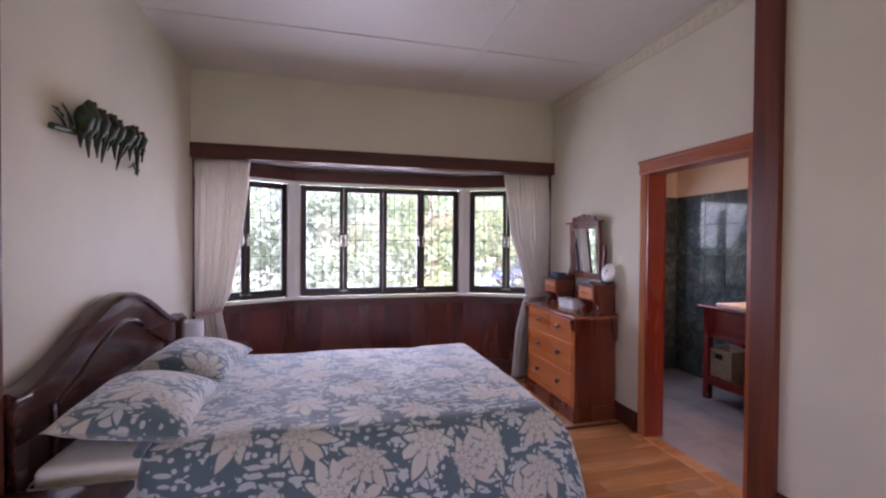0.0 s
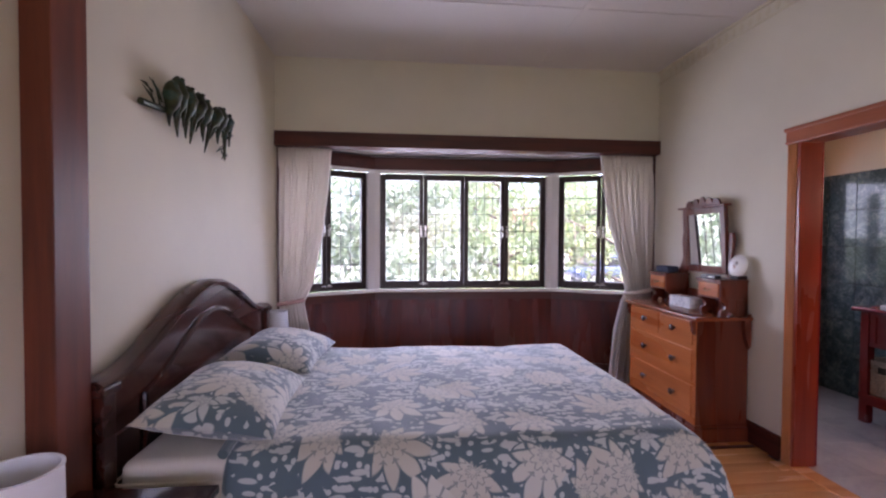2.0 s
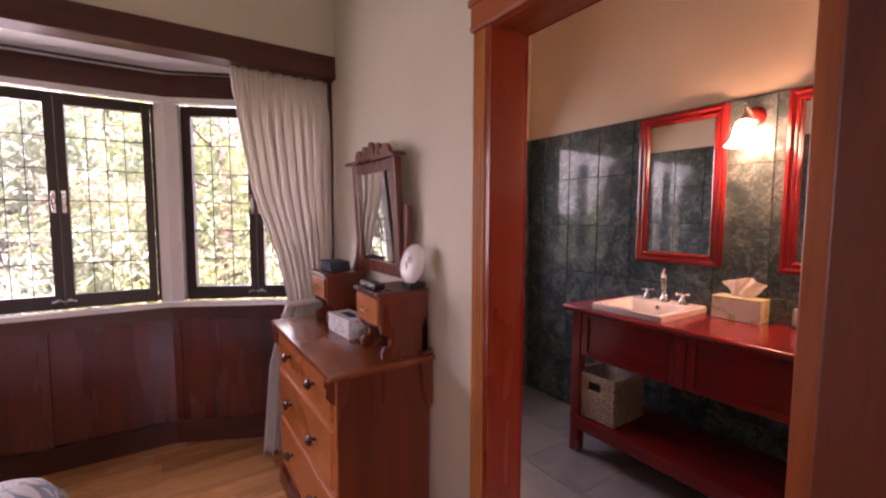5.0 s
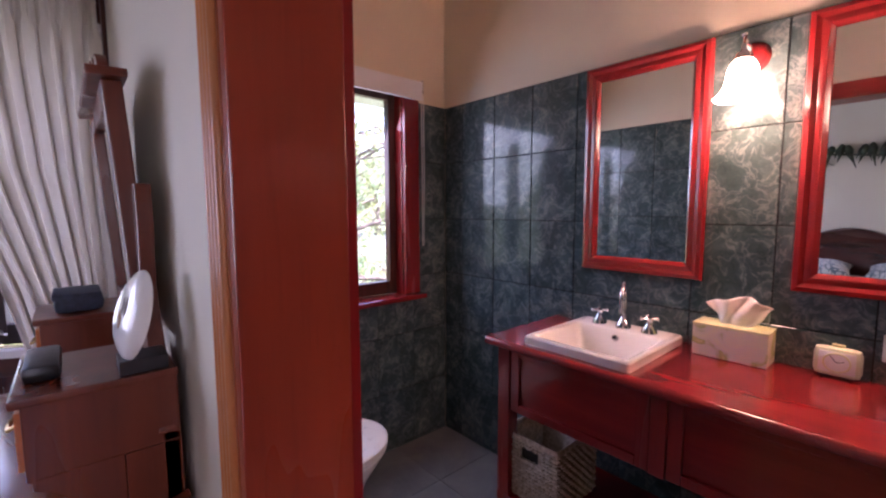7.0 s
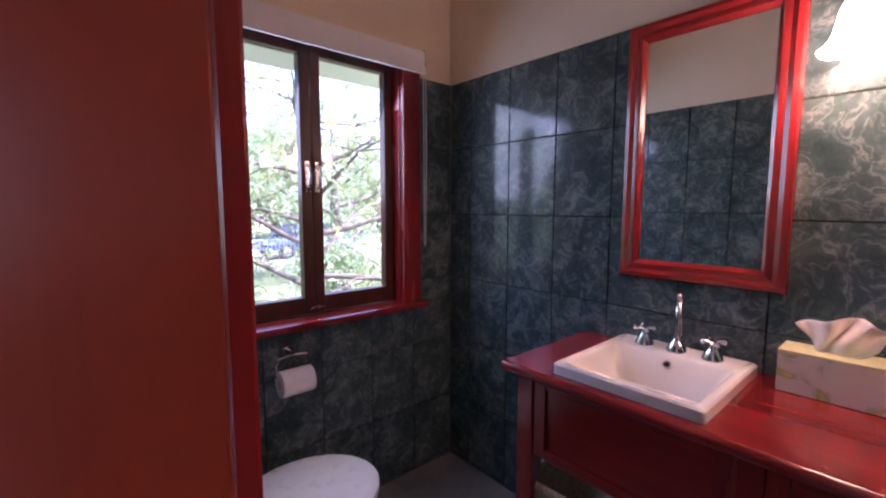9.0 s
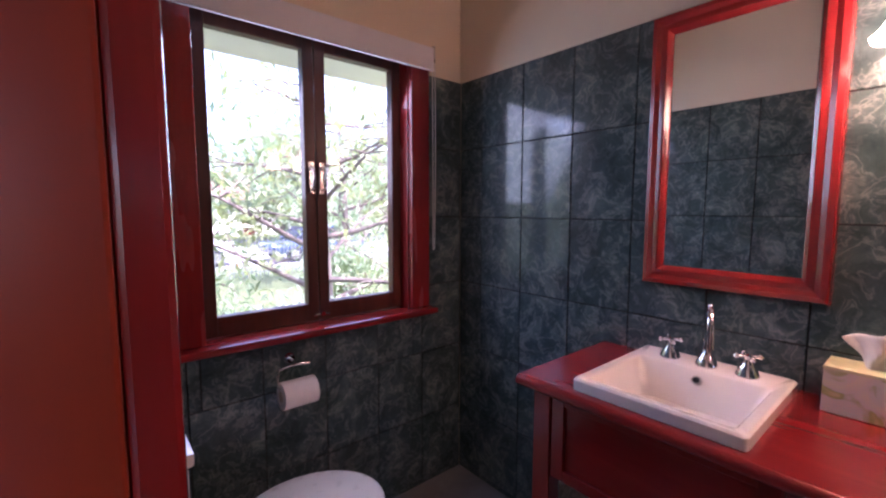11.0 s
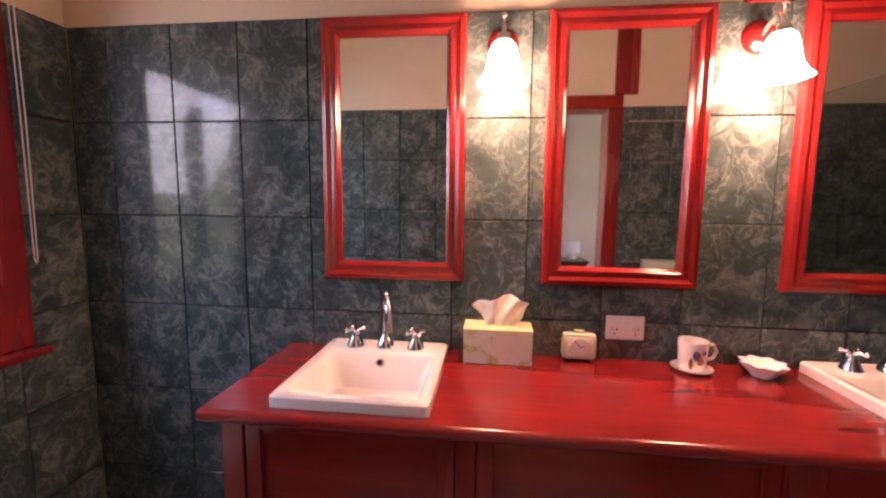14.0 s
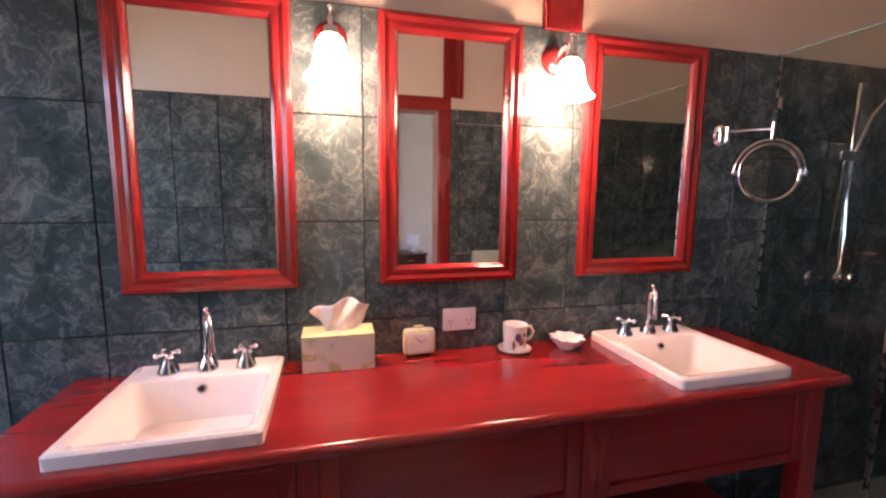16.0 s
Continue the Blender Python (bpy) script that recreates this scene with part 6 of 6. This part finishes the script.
for y in (0.275, 0.085):
    st = thing("shower_tap", BX1 - 0.004, y, 1.105, "round chrome shower tap on dark tiles", "tap", "shower taps")
    part("flange", lathe([(0.0, 0.012), (0.030, 0.010), (0.036, 0.0)], 20, None, side), M_CHROME, st)
    part("knob", lathe([(0.0, 0.065), (0.026, 0.060), (0.030, 0.045), (0.020, 0.025), (0.014, 0.010)], 20, None, side), M_CHROME, st, "fluted chrome knob")

# towel rails on the doorway wall
for z, label in ((1.95, "thin chrome towel rail high on dark tiles"), (1.055, "chrome towel rail with a folded towel")):
    tr = thing("towel_rail", BX0 + 0.012, 1.28, z, label, "towel rail", "towel rails")
    part("bar", cyl((0.055, -0.30, 0), (0.055, 0.29, 0), 0.008, None, 12), M_CHROME, tr)
    for y in (-0.28, 0.27):
        part("bracket", cyl((0, y, 0), (0.058, y, 0), 0.010, None, 12), M_CHROME, tr)
M_TOWEL = cloth("pale_green_towel", (0.50, 0.60, 0.52))
bm = box(0.040, -0.27, -0.36, 0.052, 0.16, 0.010)
box(0.060, -0.27, -0.42, 0.072, 0.16, 0.010, bm)
box(0.040, -0.27, 0.010, 0.072, 0.16, 0.020, bm)
tw = obj("towel", bm, M_TOWEL, None, True, 0.005)
tw.location = (BX0 + 0.012, 1.28, 1.055)
tagged(tw, "pale green towel hanging over the rail", "towel")


# ---- outdoors ----
GZ = -0.75
ng = Nodes("lawn")
pg = ng.world_place()
fg = ng.noise(pg, 0.6, 5).outputs[0]
gg = ng.noise(pg, 30, 4).outputs[0]
colg = ng.mix(gg, ng.ramp(fg, [(0.3, (0.055, 0.085, 0.025)), (0.7, (0.13, 0.14, 0.055))]), (0.045, 0.07, 0.02))
ng.bump(gg, 0.5, 0.03)
M_LAWN = ng.set(color=colg, rough=0.9)
structure("ground", box(-400, 4.95, GZ - 0.2, 400, 900, GZ), M_LAWN, "sunlit lawn and garden ground")
structure("ground_near", box(-400, -400, GZ - 0.25, 400, 5.0, GZ - 0.06), M_LAWN, "garden ground round the house")
na2 = Nodes("asphalt")
aa = na2.noise(na2.world_place(), 40, 4).outputs[0]
M_ASPHALT = na2.set(color=na2.ramp(aa, [(0.3, (0.16, 0.16, 0.165)), (0.7, (0.24, 0.24, 0.235))]), rough=0.85)
structure("road", box(-200, 19.0, GZ, 200, 27.0, GZ + 0.012), M_ASPHALT, "pale sunlit asphalt road")

# eaves over the bathroom window and the bay
structure("eaves", box(2.25, 4.15, 2.20, 4.3, 4.75, 2.26), M_WHITE, "white painted eaves boards")


def leaf_material(name, a, b):
    n = Nodes(name)
    geo = n.add("ShaderNodeNewGeometry")
    col = n.mix(geo.outputs["Random Per Island"], a, b)
    bs = n.bsdf
    mat = n.set(color=col, rough=0.5)
    tr = n.add("ShaderNodeBsdfTranslucent")
    n.put(tr.inputs[0], n.mix(1.0, col, (1.5, 1.6, 1.1), "MULTIPLY"))
    mx = n.add("ShaderNodeMixShader")
    mx.inputs[0].default_value = 0.4
    n.tree.links.new(bs.outputs[0], mx.inputs[1])
    n.tree.links.new(tr.outputs[0], mx.inputs[2])
    n.tree.links.new(mx.outputs[0], n.tree.nodes["Material Output"].inputs[0])
    return mat


M_LEAF_A = leaf_material("leaf_mid_green", (0.15, 0.21, 0.13), (0.26, 0.32, 0.20))
M_LEAF_B = leaf_material("leaf_grey_green", (0.18, 0.23, 0.19), (0.28, 0.33, 0.27))
M_LEAF_C = leaf_material("leaf_yellow_green", (0.17, 0.20, 0.10), (0.28, 0.31, 0.16))
M_BARK = wood("tree_bark", (0.06, 0.045, 0.035), (0.20, 0.16, 0.13), 0.9, "Z", 8, bump=0.6)


def leaf_cloud(name, centres, spread, per, size, material, parent, rng):
    verts, faces = [], []
    for c in centres:
        for _ in range(per):
            d = Vector((rng.gauss(0, 1), rng.gauss(0, 1), rng.gauss(0, 0.8))) * spread
            p = Vector(c) + d
            s = size * rng.uniform(0.6, 1.3)
            turn = Euler((rng.uniform(-1.2, 1.2), rng.uniform(-1.2, 1.2), rng.uniform(0, 6.28))).to_matrix()
            k = len(verts)
            for q in ((-s, 0, 0), (0, -0.34 * s, 0.10 * s), (s, 0, -0.12 * s), (0, 0.34 * s, 0.10 * s)):
                verts.append(p + turn @ Vector(q))
            faces += [(k, k + 1, k + 2), (k, k + 2, k + 3)]
    me = bpy.data.meshes.new(name)
    me.from_pydata(verts, [], faces)
    me.materials.append(material)
    ob = new(name, me)
    if parent is not None:
        ob.parent = parent
    return ob


def tree(x, y, height, reach, seed, material, per, size, label, low=0.3, spread=0.28):
    rng = random.Random(seed)
    th = thing("tree", x, y, GZ, label, "tree", "garden trees")
    trunk, tips = bmesh.new(), []
    lean_x, lean_y = rng.uniform(-0.3, 0.3), rng.uniform(-0.3, 0.3)
    spine = [Vector((lean_x * f * f, lean_y * f * f, height * 0.75 * f)) for f in (0, 0.15, 0.35, 0.6, 0.8, 1.0)]
    r0 = 0.028 * height
    tube(spine, [r0 * (1.3 - 1.15 * f) for f in (0, 0.15, 0.35, 0.6, 0.8, 1.0)], 10, trunk)
    limbs = 15
    for i in range(limbs):
        f = low + (0.98 - low) * i / limbs
        base = Vector((lean_x * f * f, lean_y * f * f, height * 0.75 * f))
        a = i * 2.4 + rng.uniform(-0.4, 0.4)
        ln = reach * rng.uniform(0.65, 1.1) * (1.05 - 0.5 * f)
        pts = [base]
        d = Vector((math.cos(a), math.sin(a), rng.uniform(0.1, 0.5)))
        for k in range(5):
            d = (d + Vector((rng.uniform(-0.3, 0.3), rng.uniform(-0.3, 0.3), rng.uniform(-0.18, 0.2)))).normalized()
            pts.append(pts[-1] + d * ln / 5)
        tube(pts, [r0 * 0.38 * (1 - f * 0.5) * (1 - 0.17 * k) for k in range(6)], 7, trunk)
        for k in range(2, 6):
            tips.append(pts[k])
            for _ in range(2):
                e = pts[k] + Vector((rng.gauss(0, 1), rng.gauss(0, 1), rng.gauss(0, 0.7))) * reach * 0.16
                tube([pts[k], (pts[k] + e) / 2 + Vector((0, 0, 0.04)), e], [r0 * 0.09, r0 * 0.06, r0 * 0.02], 5, trunk)
                tips.append(e)
    part("trunk", trunk, M_BARK, th, "grey brown branching trunk")
    crown = leaf_cloud("crown", tips, spread, per, size, material, th, rng)
    return th


tree(5.0, 8.3, 5.2, 2.9, 11, M_LEAF_C, 11, 0.085, "spreading tree with yellow green leaves near the window", 0.18, 0.25)
tree(2.3, 10.6, 5.6, 2.6, 12, M_LEAF_A, 36, 0.095, "leafy green garden tree", 0.12)
tree(-0.6, 9.4, 5.0, 2.5, 13, M_LEAF_B, 46, 0.095, "grey green garden tree", 0.10)
tree(-3.6, 10.2, 5.5, 2.8, 14, M_LEAF_A, 55, 0.10, "leafy green garden tree", 0.10)
tree(-7.0, 12.5, 6.5, 3.2, 15, M_LEAF_B, 60, 0.10, "grey green garden tree", 0.10)
tree(0.7, 14.5, 6.8, 3.2, 16, M_LEAF_C, 44, 0.13, "tall yellow green tree", 0.10)
tree(8.0, 13.5, 6.2, 3.0, 17, M_LEAF_A, 14, 0.10, "leafy green garden tree", 0.2)
tree(12.5, 31.0, 9.0, 4.5, 18, M_LEAF_A, 55, 0.20, "tall tree across the road", 0.1, 0.5)
tree(3.0, 33.0, 9.5, 4.8, 19, M_LEAF_B, 55, 0.20, "tall tree across the road", 0.1, 0.5)
tree(-9.0, 32.0, 9.5, 4.8, 20, M_LEAF_A, 60, 0.17, "tall tree across the road", 0.1, 0.5)
tree(22.0, 33.0, 9.5, 4.8, 21, M_LEAF_C, 55, 0.20, "tall tree across the road", 0.1, 0.5)


def shrub(x, y, r, h, seed, material, label):
    rng = random.Random(seed)
    th = thing("shrub", x, y, GZ, label, "shrub", "garden shrubs")
    stems, tips = bmesh.new(), []
    for i in range(16):
        a, q = i * 2.4, rng.uniform(0.2, 1.0)
        e = Vector((math.cos(a) * r * q, math.sin(a) * r * q, h * (1.05 - 0.5 * q * q) * rng.uniform(0.75, 1.1)))
        tube([(0, 0, 0), e * 0.5 + Vector((0, 0, 0.1 * h)), e], [0.03, 0.02, 0.006], 5, stems)
        tips += [e, e * 0.7 + Vector((0, 0, 0.1 * h)), e * 0.85]
    part("stems", stems, M_BARK, th)
    leaf_cloud("foliage", tips, 0.20, 55, 0.07, material, th, rng)


for i, (x, y, r, h) in enumerate(((-2.2, 6.7, 0.9, 1.7), (-0.4, 6.9, 0.9, 1.9), (1.3, 7.0, 0.9, 1.6), (2.9, 7.4, 0.8, 1.0), (4.4, 7.6, 0.7, 0.8), (-4.4, 7.2, 1.0, 1.9), (6.4, 10.5, 0.9, 1.3), (9.5, 11.5, 0.9, 1.1))):
    shrub(x, y, r, h, 40 + i, (M_LEAF_A, M_LEAF_B, M_LEAF_C)[i % 3], "dense leafy garden shrub")

# iron fence along the street
fence = thing("fence", 6.0, 16.5, GZ, "thin grey iron picket fence along the street", "fence")
M_IRON = plain("grey_iron", (0.22, 0.23, 0.25), 0.5, 0.6)
pk = bpy.data.meshes.new("picket")
bm = box(-0.010, -0.010, 0, 0.010, 0.010, 1.2)
bm.to_mesh(pk)
bm.free()
pk.materials.append(M_IRON)
for i in range(110):
    p = new("picket", pk)
    p.parent = fence
    p.location = (-7.0 + i * 0.13, 0, 0)
for z in (0.15, 1.05):
    part("rail", box(-7.05, -0.015, z, 7.3, 0.015, z + 0.03), M_IRON, fence, "", False)


def car(x, y, rz, color, label):
    th = thing("car", x, y, GZ + 0.012, label, "car", "parked cars", rz)
    mp = plain("car_paint_" + label.split()[0], color, 0.18, 0.3, 0.02, 0.8)
    side = [(-2.1, 0.35), (-2.15, 0.62), (-2.0, 0.78), (-1.15, 0.92), (1.55, 0.95), (2.05, 0.85), (2.12, 0.60), (2.1, 0.35)]
    roof = [(-1.25, 0.92), (-0.55, 1.40), (0.75, 1.45), (1.55, 0.95)]
    mz = Matrix(((1, 0, 0, 0), (0, 0, 1, -0.85), (0, 1, 0, 0), (0, 0, 0, 1)))
    part("body", prism(side, 1.7, mz), mp, th, "", True, 0.06)
    mz2 = Matrix(((1, 0, 0, 0), (0, 0, 1, -0.70), (0, 1, 0, 0), (0, 0, 0, 1)))
    part("cabin", prism(roof, 1.4, mz2), mp, th, "", True, 0.06)
    dark = [(-1.12, 0.95), (-0.55, 1.34), (0.70, 1.38), (1.38, 0.96)]
    for yy in (-0.712, 0.702):
        part("side_window", prism(dark, 0.01, Matrix(((1, 0, 0, 0), (0, 0, 1, yy), (0, 1, 0, 0), (0, 0, 0, 1)))), M_BLACK, th, "dark glass", False)
    part("windscreen", prism([(-1.22, 0.95), (-0.58, 1.38), (-0.60, 1.40), (-1.25, 0.97)], 1.25, Matrix(((1, 0, 0, -0.02), (0, 0, 1, -0.625), (0, 1, 0, 0.01), (0, 0, 0, 1)))), M_BLACK, th, "dark windscreen", False)
    for wx in (-1.35, 1.35):
        for wy in (-0.80, 0.80):
            w = part("wheel", cyl((wx, wy - 0.10, 0.32), (wx, wy + 0.10, 0.32), 0.32, None, 24), M_BLACK, th, "black tyre", True, 0.03)
            part("rim", cyl((wx, wy - 0.105, 0.32), (wx, wy + 0.105, 0.32), 0.19, None, 20), M_STEEL, w, "metal rim")
    for wy in (-0.6, 0.6):
        part("headlight", ball((-2.08, wy, 0.66), 0.1, None, (0.5, 1.6, 0.8)), M_CERAMIC, th, "clear headlight")


car(10.0, 20.4, 8, (0.05, 0.08, 0.14), "dark blue car parked along the street")
car(4.6, 20.6, 0, (0.62, 0.63, 0.65), "silver car parked along the street")
car(-2.6, 20.6, 0, (0.75, 0.75, 0.74), "white car parked along the street")

# low house across the road
hs = thing("house", 11.0, 44.0, GZ, "pale rendered house with a red tile roof", "house")
M_ROOF = plain("terracotta_roof", (0.28, 0.16, 0.12), 0.7, 0, 0.25)
part("wall", box(-8, -4, 0, 8, 4, 2.9), M_WALL_WHITE, hs, "", False)
part("roof", prism([(-9, 2.9), (-5, 5.2), (5, 5.2), (9, 2.9)], 9.0, Matrix(((1, 0, 0, 0), (0, 0, 1, -4.5), (0, 1, 0, 0), (0, 0, 0, 1)))), M_ROOF, hs, "red tile roof", False)
for x in (-5.5, -1.5, 4.5):
    w = part("window", box(x - 0.8, -4.06, 0.9, x + 0.8, -3.98, 2.1), M_WHITE, hs, "", False)
    part("pane", box(x - 0.7, -4.08, 1.0, x + 0.7, -4.05, 2.0), M_BLACK, w, "dark pane", False)
part("door", box(1.3, -4.06, 0.0, 2.2, -3.98, 2.1), M_DARK_Z, hs, "", False)

# ---- pieces of floors and walls ----
def shared_mesh(name, bm, material):
    me = bpy.data.meshes.new(name)
    bm.to_mesh(me)
    bm.free()
    me.materials.append(material)
    return me


def chamfered(w, d, h, c):
    """A flat piece w by d, h thick, with its top edges chamfered by c; origin under its middle."""
    bm = bmesh.new()
    rings = [[bm.verts.new((sx * (w / 2 - i), sy * (d / 2 - i), z)) for sx, sy in ((-1, -1), (1, -1), (1, 1), (-1, 1))] for i, z in ((0, 0), (0, h - c), (c, h))]
    for a, b in zip(rings, rings[1:]):
        for i in range(4):
            bm.faces.new((a[i], a[(i + 1) % 4], b[(i + 1) % 4], b[i]))
    bm.faces.new(rings[-1])
    return bm


# floor boards along x
BOARD = 0.108
rng = random.Random(5)
boards = {}
y = SY
while y < 4.66:
    x = LX - rng.uniform(0, 1.6)
    while x < RX:
        ln = rng.choice((1.2, 1.5, 1.8, 2.1))
        x0, x1 = max(x, LX), min(x + ln, RX)
        x += ln
        if x1 - x0 < 0.05:
            continue
        key = round(x1 - x0, 3)
        if key not in boards:
            boards[key] = shared_mesh("board", chamfered(key - 0.0012, BOARD - 0.0012, 0.018, 0.0012), M_PLANK)
        ob = new("plank", boards[key])
        ob.parent = floor_bed
        ob.location = ((x0 + x1) / 2, y + BOARD / 2, -0.018)
    y += BOARD
structure("floor_strip", box(0.2, 2.765, -0.004, RX - 0.03, 2.800, 0.004), M_DARK_X, "dark timber strip let into the floor", bevel=0.001)

# slate tiles
TS = 0.40
slate = shared_mesh("slate_tile", chamfered(TS - 0.0025, TS - 0.0025, 0.009, 0.001), M_SLATE)
for i in range(4):
    for j in range(12):
        x, y = BX1 - TS * (i + 0.5), BNY - TS * (j + 0.5)
        if y < BSY - 0.1 or x < BX0 - 0.15:
            continue
        ob = new("floor_tile", slate)
        ob.parent = floor_bath
        ob.location = (x, y, -0.010)

# glazed wall tiles
TW, TH, GAP = 0.2553, 0.339, 0.004
ROWS_Z = [2.056 - TH * k for k in range(7)]
tiles = {}


def tile_at(parent, a0, a1, z0, z1, make):
    w, h = a1 - a0 - GAP, z1 - z0 - GAP
    if w < 0.015 or h < 0.015:
        return
    key = (round(w, 3), round(h, 3))
    if key not in tiles:
        tiles[key] = shared_mesh("wall_tile", chamfered(w, h, 0.008, 0.0018), M_TILE)
    ob = new("tile", tiles[key])
    ob.parent = parent
    ob.matrix_basis = make((a0 + a1) / 2, (z0 + z1) / 2) @ pose(0, 0, 0, random.uniform(-0.12, 0.12), random.uniform(-0.12, 0.12), 0)


def tile_field(parent, start, stop, anchor, holes, make):
    """Tile a wall from start to stop along its length; holes are (a0, a1, z0, z1)."""
    k = math.floor((start - anchor) / TW)
    lines = []
    while anchor + k * TW < stop + TW:
        lines.append(anchor + k * TW)
        k += 1
    zs = sorted([z for z in ROWS_Z if z > 0.0] + [0.0])
    for a0, a1 in zip(lines, lines[1:]):
        b0, b1 = max(a0, start), min(a1, stop)
        if b1 - b0 < 0.02:
            continue
        for z0, z1 in zip(zs, zs[1:]):
            pieces = [(b0, b1, z0, z1)]
            for h0, h1, hz0, hz1 in holes:
                cut = []
                for p0, p1, q0, q1 in pieces:
                    if p1 <= h0 or p0 >= h1 or q1 <= hz0 or q0 >= hz1:
                        cut.append((p0, p1, q0, q1))
                        continue
                    if p0 < h0:
                        cut.append((p0, h0, q0, q1))
                    if p1 > h1:
                        cut.append((h1, p1, q0, q1))
                    m0, m1 = max(p0, h0), min(p1, h1)
                    if q0 < hz0:
                        cut.append((m0, m1, q0, hz0))
                    if q1 > hz1:
                        cut.append((m0, m1, hz1, q1))
                pieces = cut
            for p in pieces:
                tile_at(parent, *p, make)


def grout(name, bm, label):
    return structure(name, bm, M_GROUT, label)


east = grout("tiling_east", box(BX1 + 0.002, BSY, 0, BX1 + 0.008, BNY, 2.058), "dark green marbled tiles behind the vanity")
tile_field(east, BSY, BNY, 3.064, [], lambda a, z: pose(BX1 + 0.0045, a, z) @ Matrix(((0, 0, -1, 0), (1, 0, 0, 0), (0, 1, 0, 0), (0, 0, 0, 1))).to_4x4() @ pose(0, 0, 0))
bm = box(BX0, BNY + 0.002, 0, BX1, BNY + 0.008, BW_Z0)
box(BX0, BNY + 0.002, BW_Z0, BW_X0, BNY + 0.008, 2.058, bm)
box(BW_X1, BNY + 0.002, BW_Z0, BX1, BNY + 0.008, 2.058, bm)
north = grout("tiling_north", bm, "dark green marbled tiles round the bathroom window")
tile_field(north, BX0, BX1 - 0.004, BX1 - 0.004, [(BW_X0, BW_X1, BW_Z0, 3)], lambda a, z: pose(a, BNY + 0.0045, z) @ Matrix(((1, 0, 0, 0), (0, 0, -1, 0), (0, 1, 0, 0), (0, 0, 0, 1))))
D0, D1 = OPEN_A - 0.089, OPEN_B + 0.089
bm = box(BX0, BSY, 0, BX0 + 0.005, D0, 2.058)
box(BX0, D1, 0, BX0 + 0.005, BNY, 2.058, bm)
west = grout("tiling_west", bm, "dark green marbled tiles beside the doorway")
tile_field(west, BSY, BNY, 3.064, [(D0, D1, 0, 3)], lambda a, z: pose(BX0 + 0.0045, a, z) @ Matrix(((0, 0, 1, 0), (1, 0, 0, 0), (0, 1, 0, 0), (0, 0, 0, 1))))
south = grout("tiling_south", box(BX0, BSY - 0.008, 0, BX1, BSY - 0.002, 2.058), "dark green marbled tiles of the shower")
tile_field(south, BX0, BX1 - 0.004, BX1 - 0.004, [], lambda a, z: pose(a, BSY - 0.0045, z) @ Matrix(((1, 0, 0, 0), (0, 0, 1, 0), (0, 1, 0, 0), (0, 0, 0, 1))))
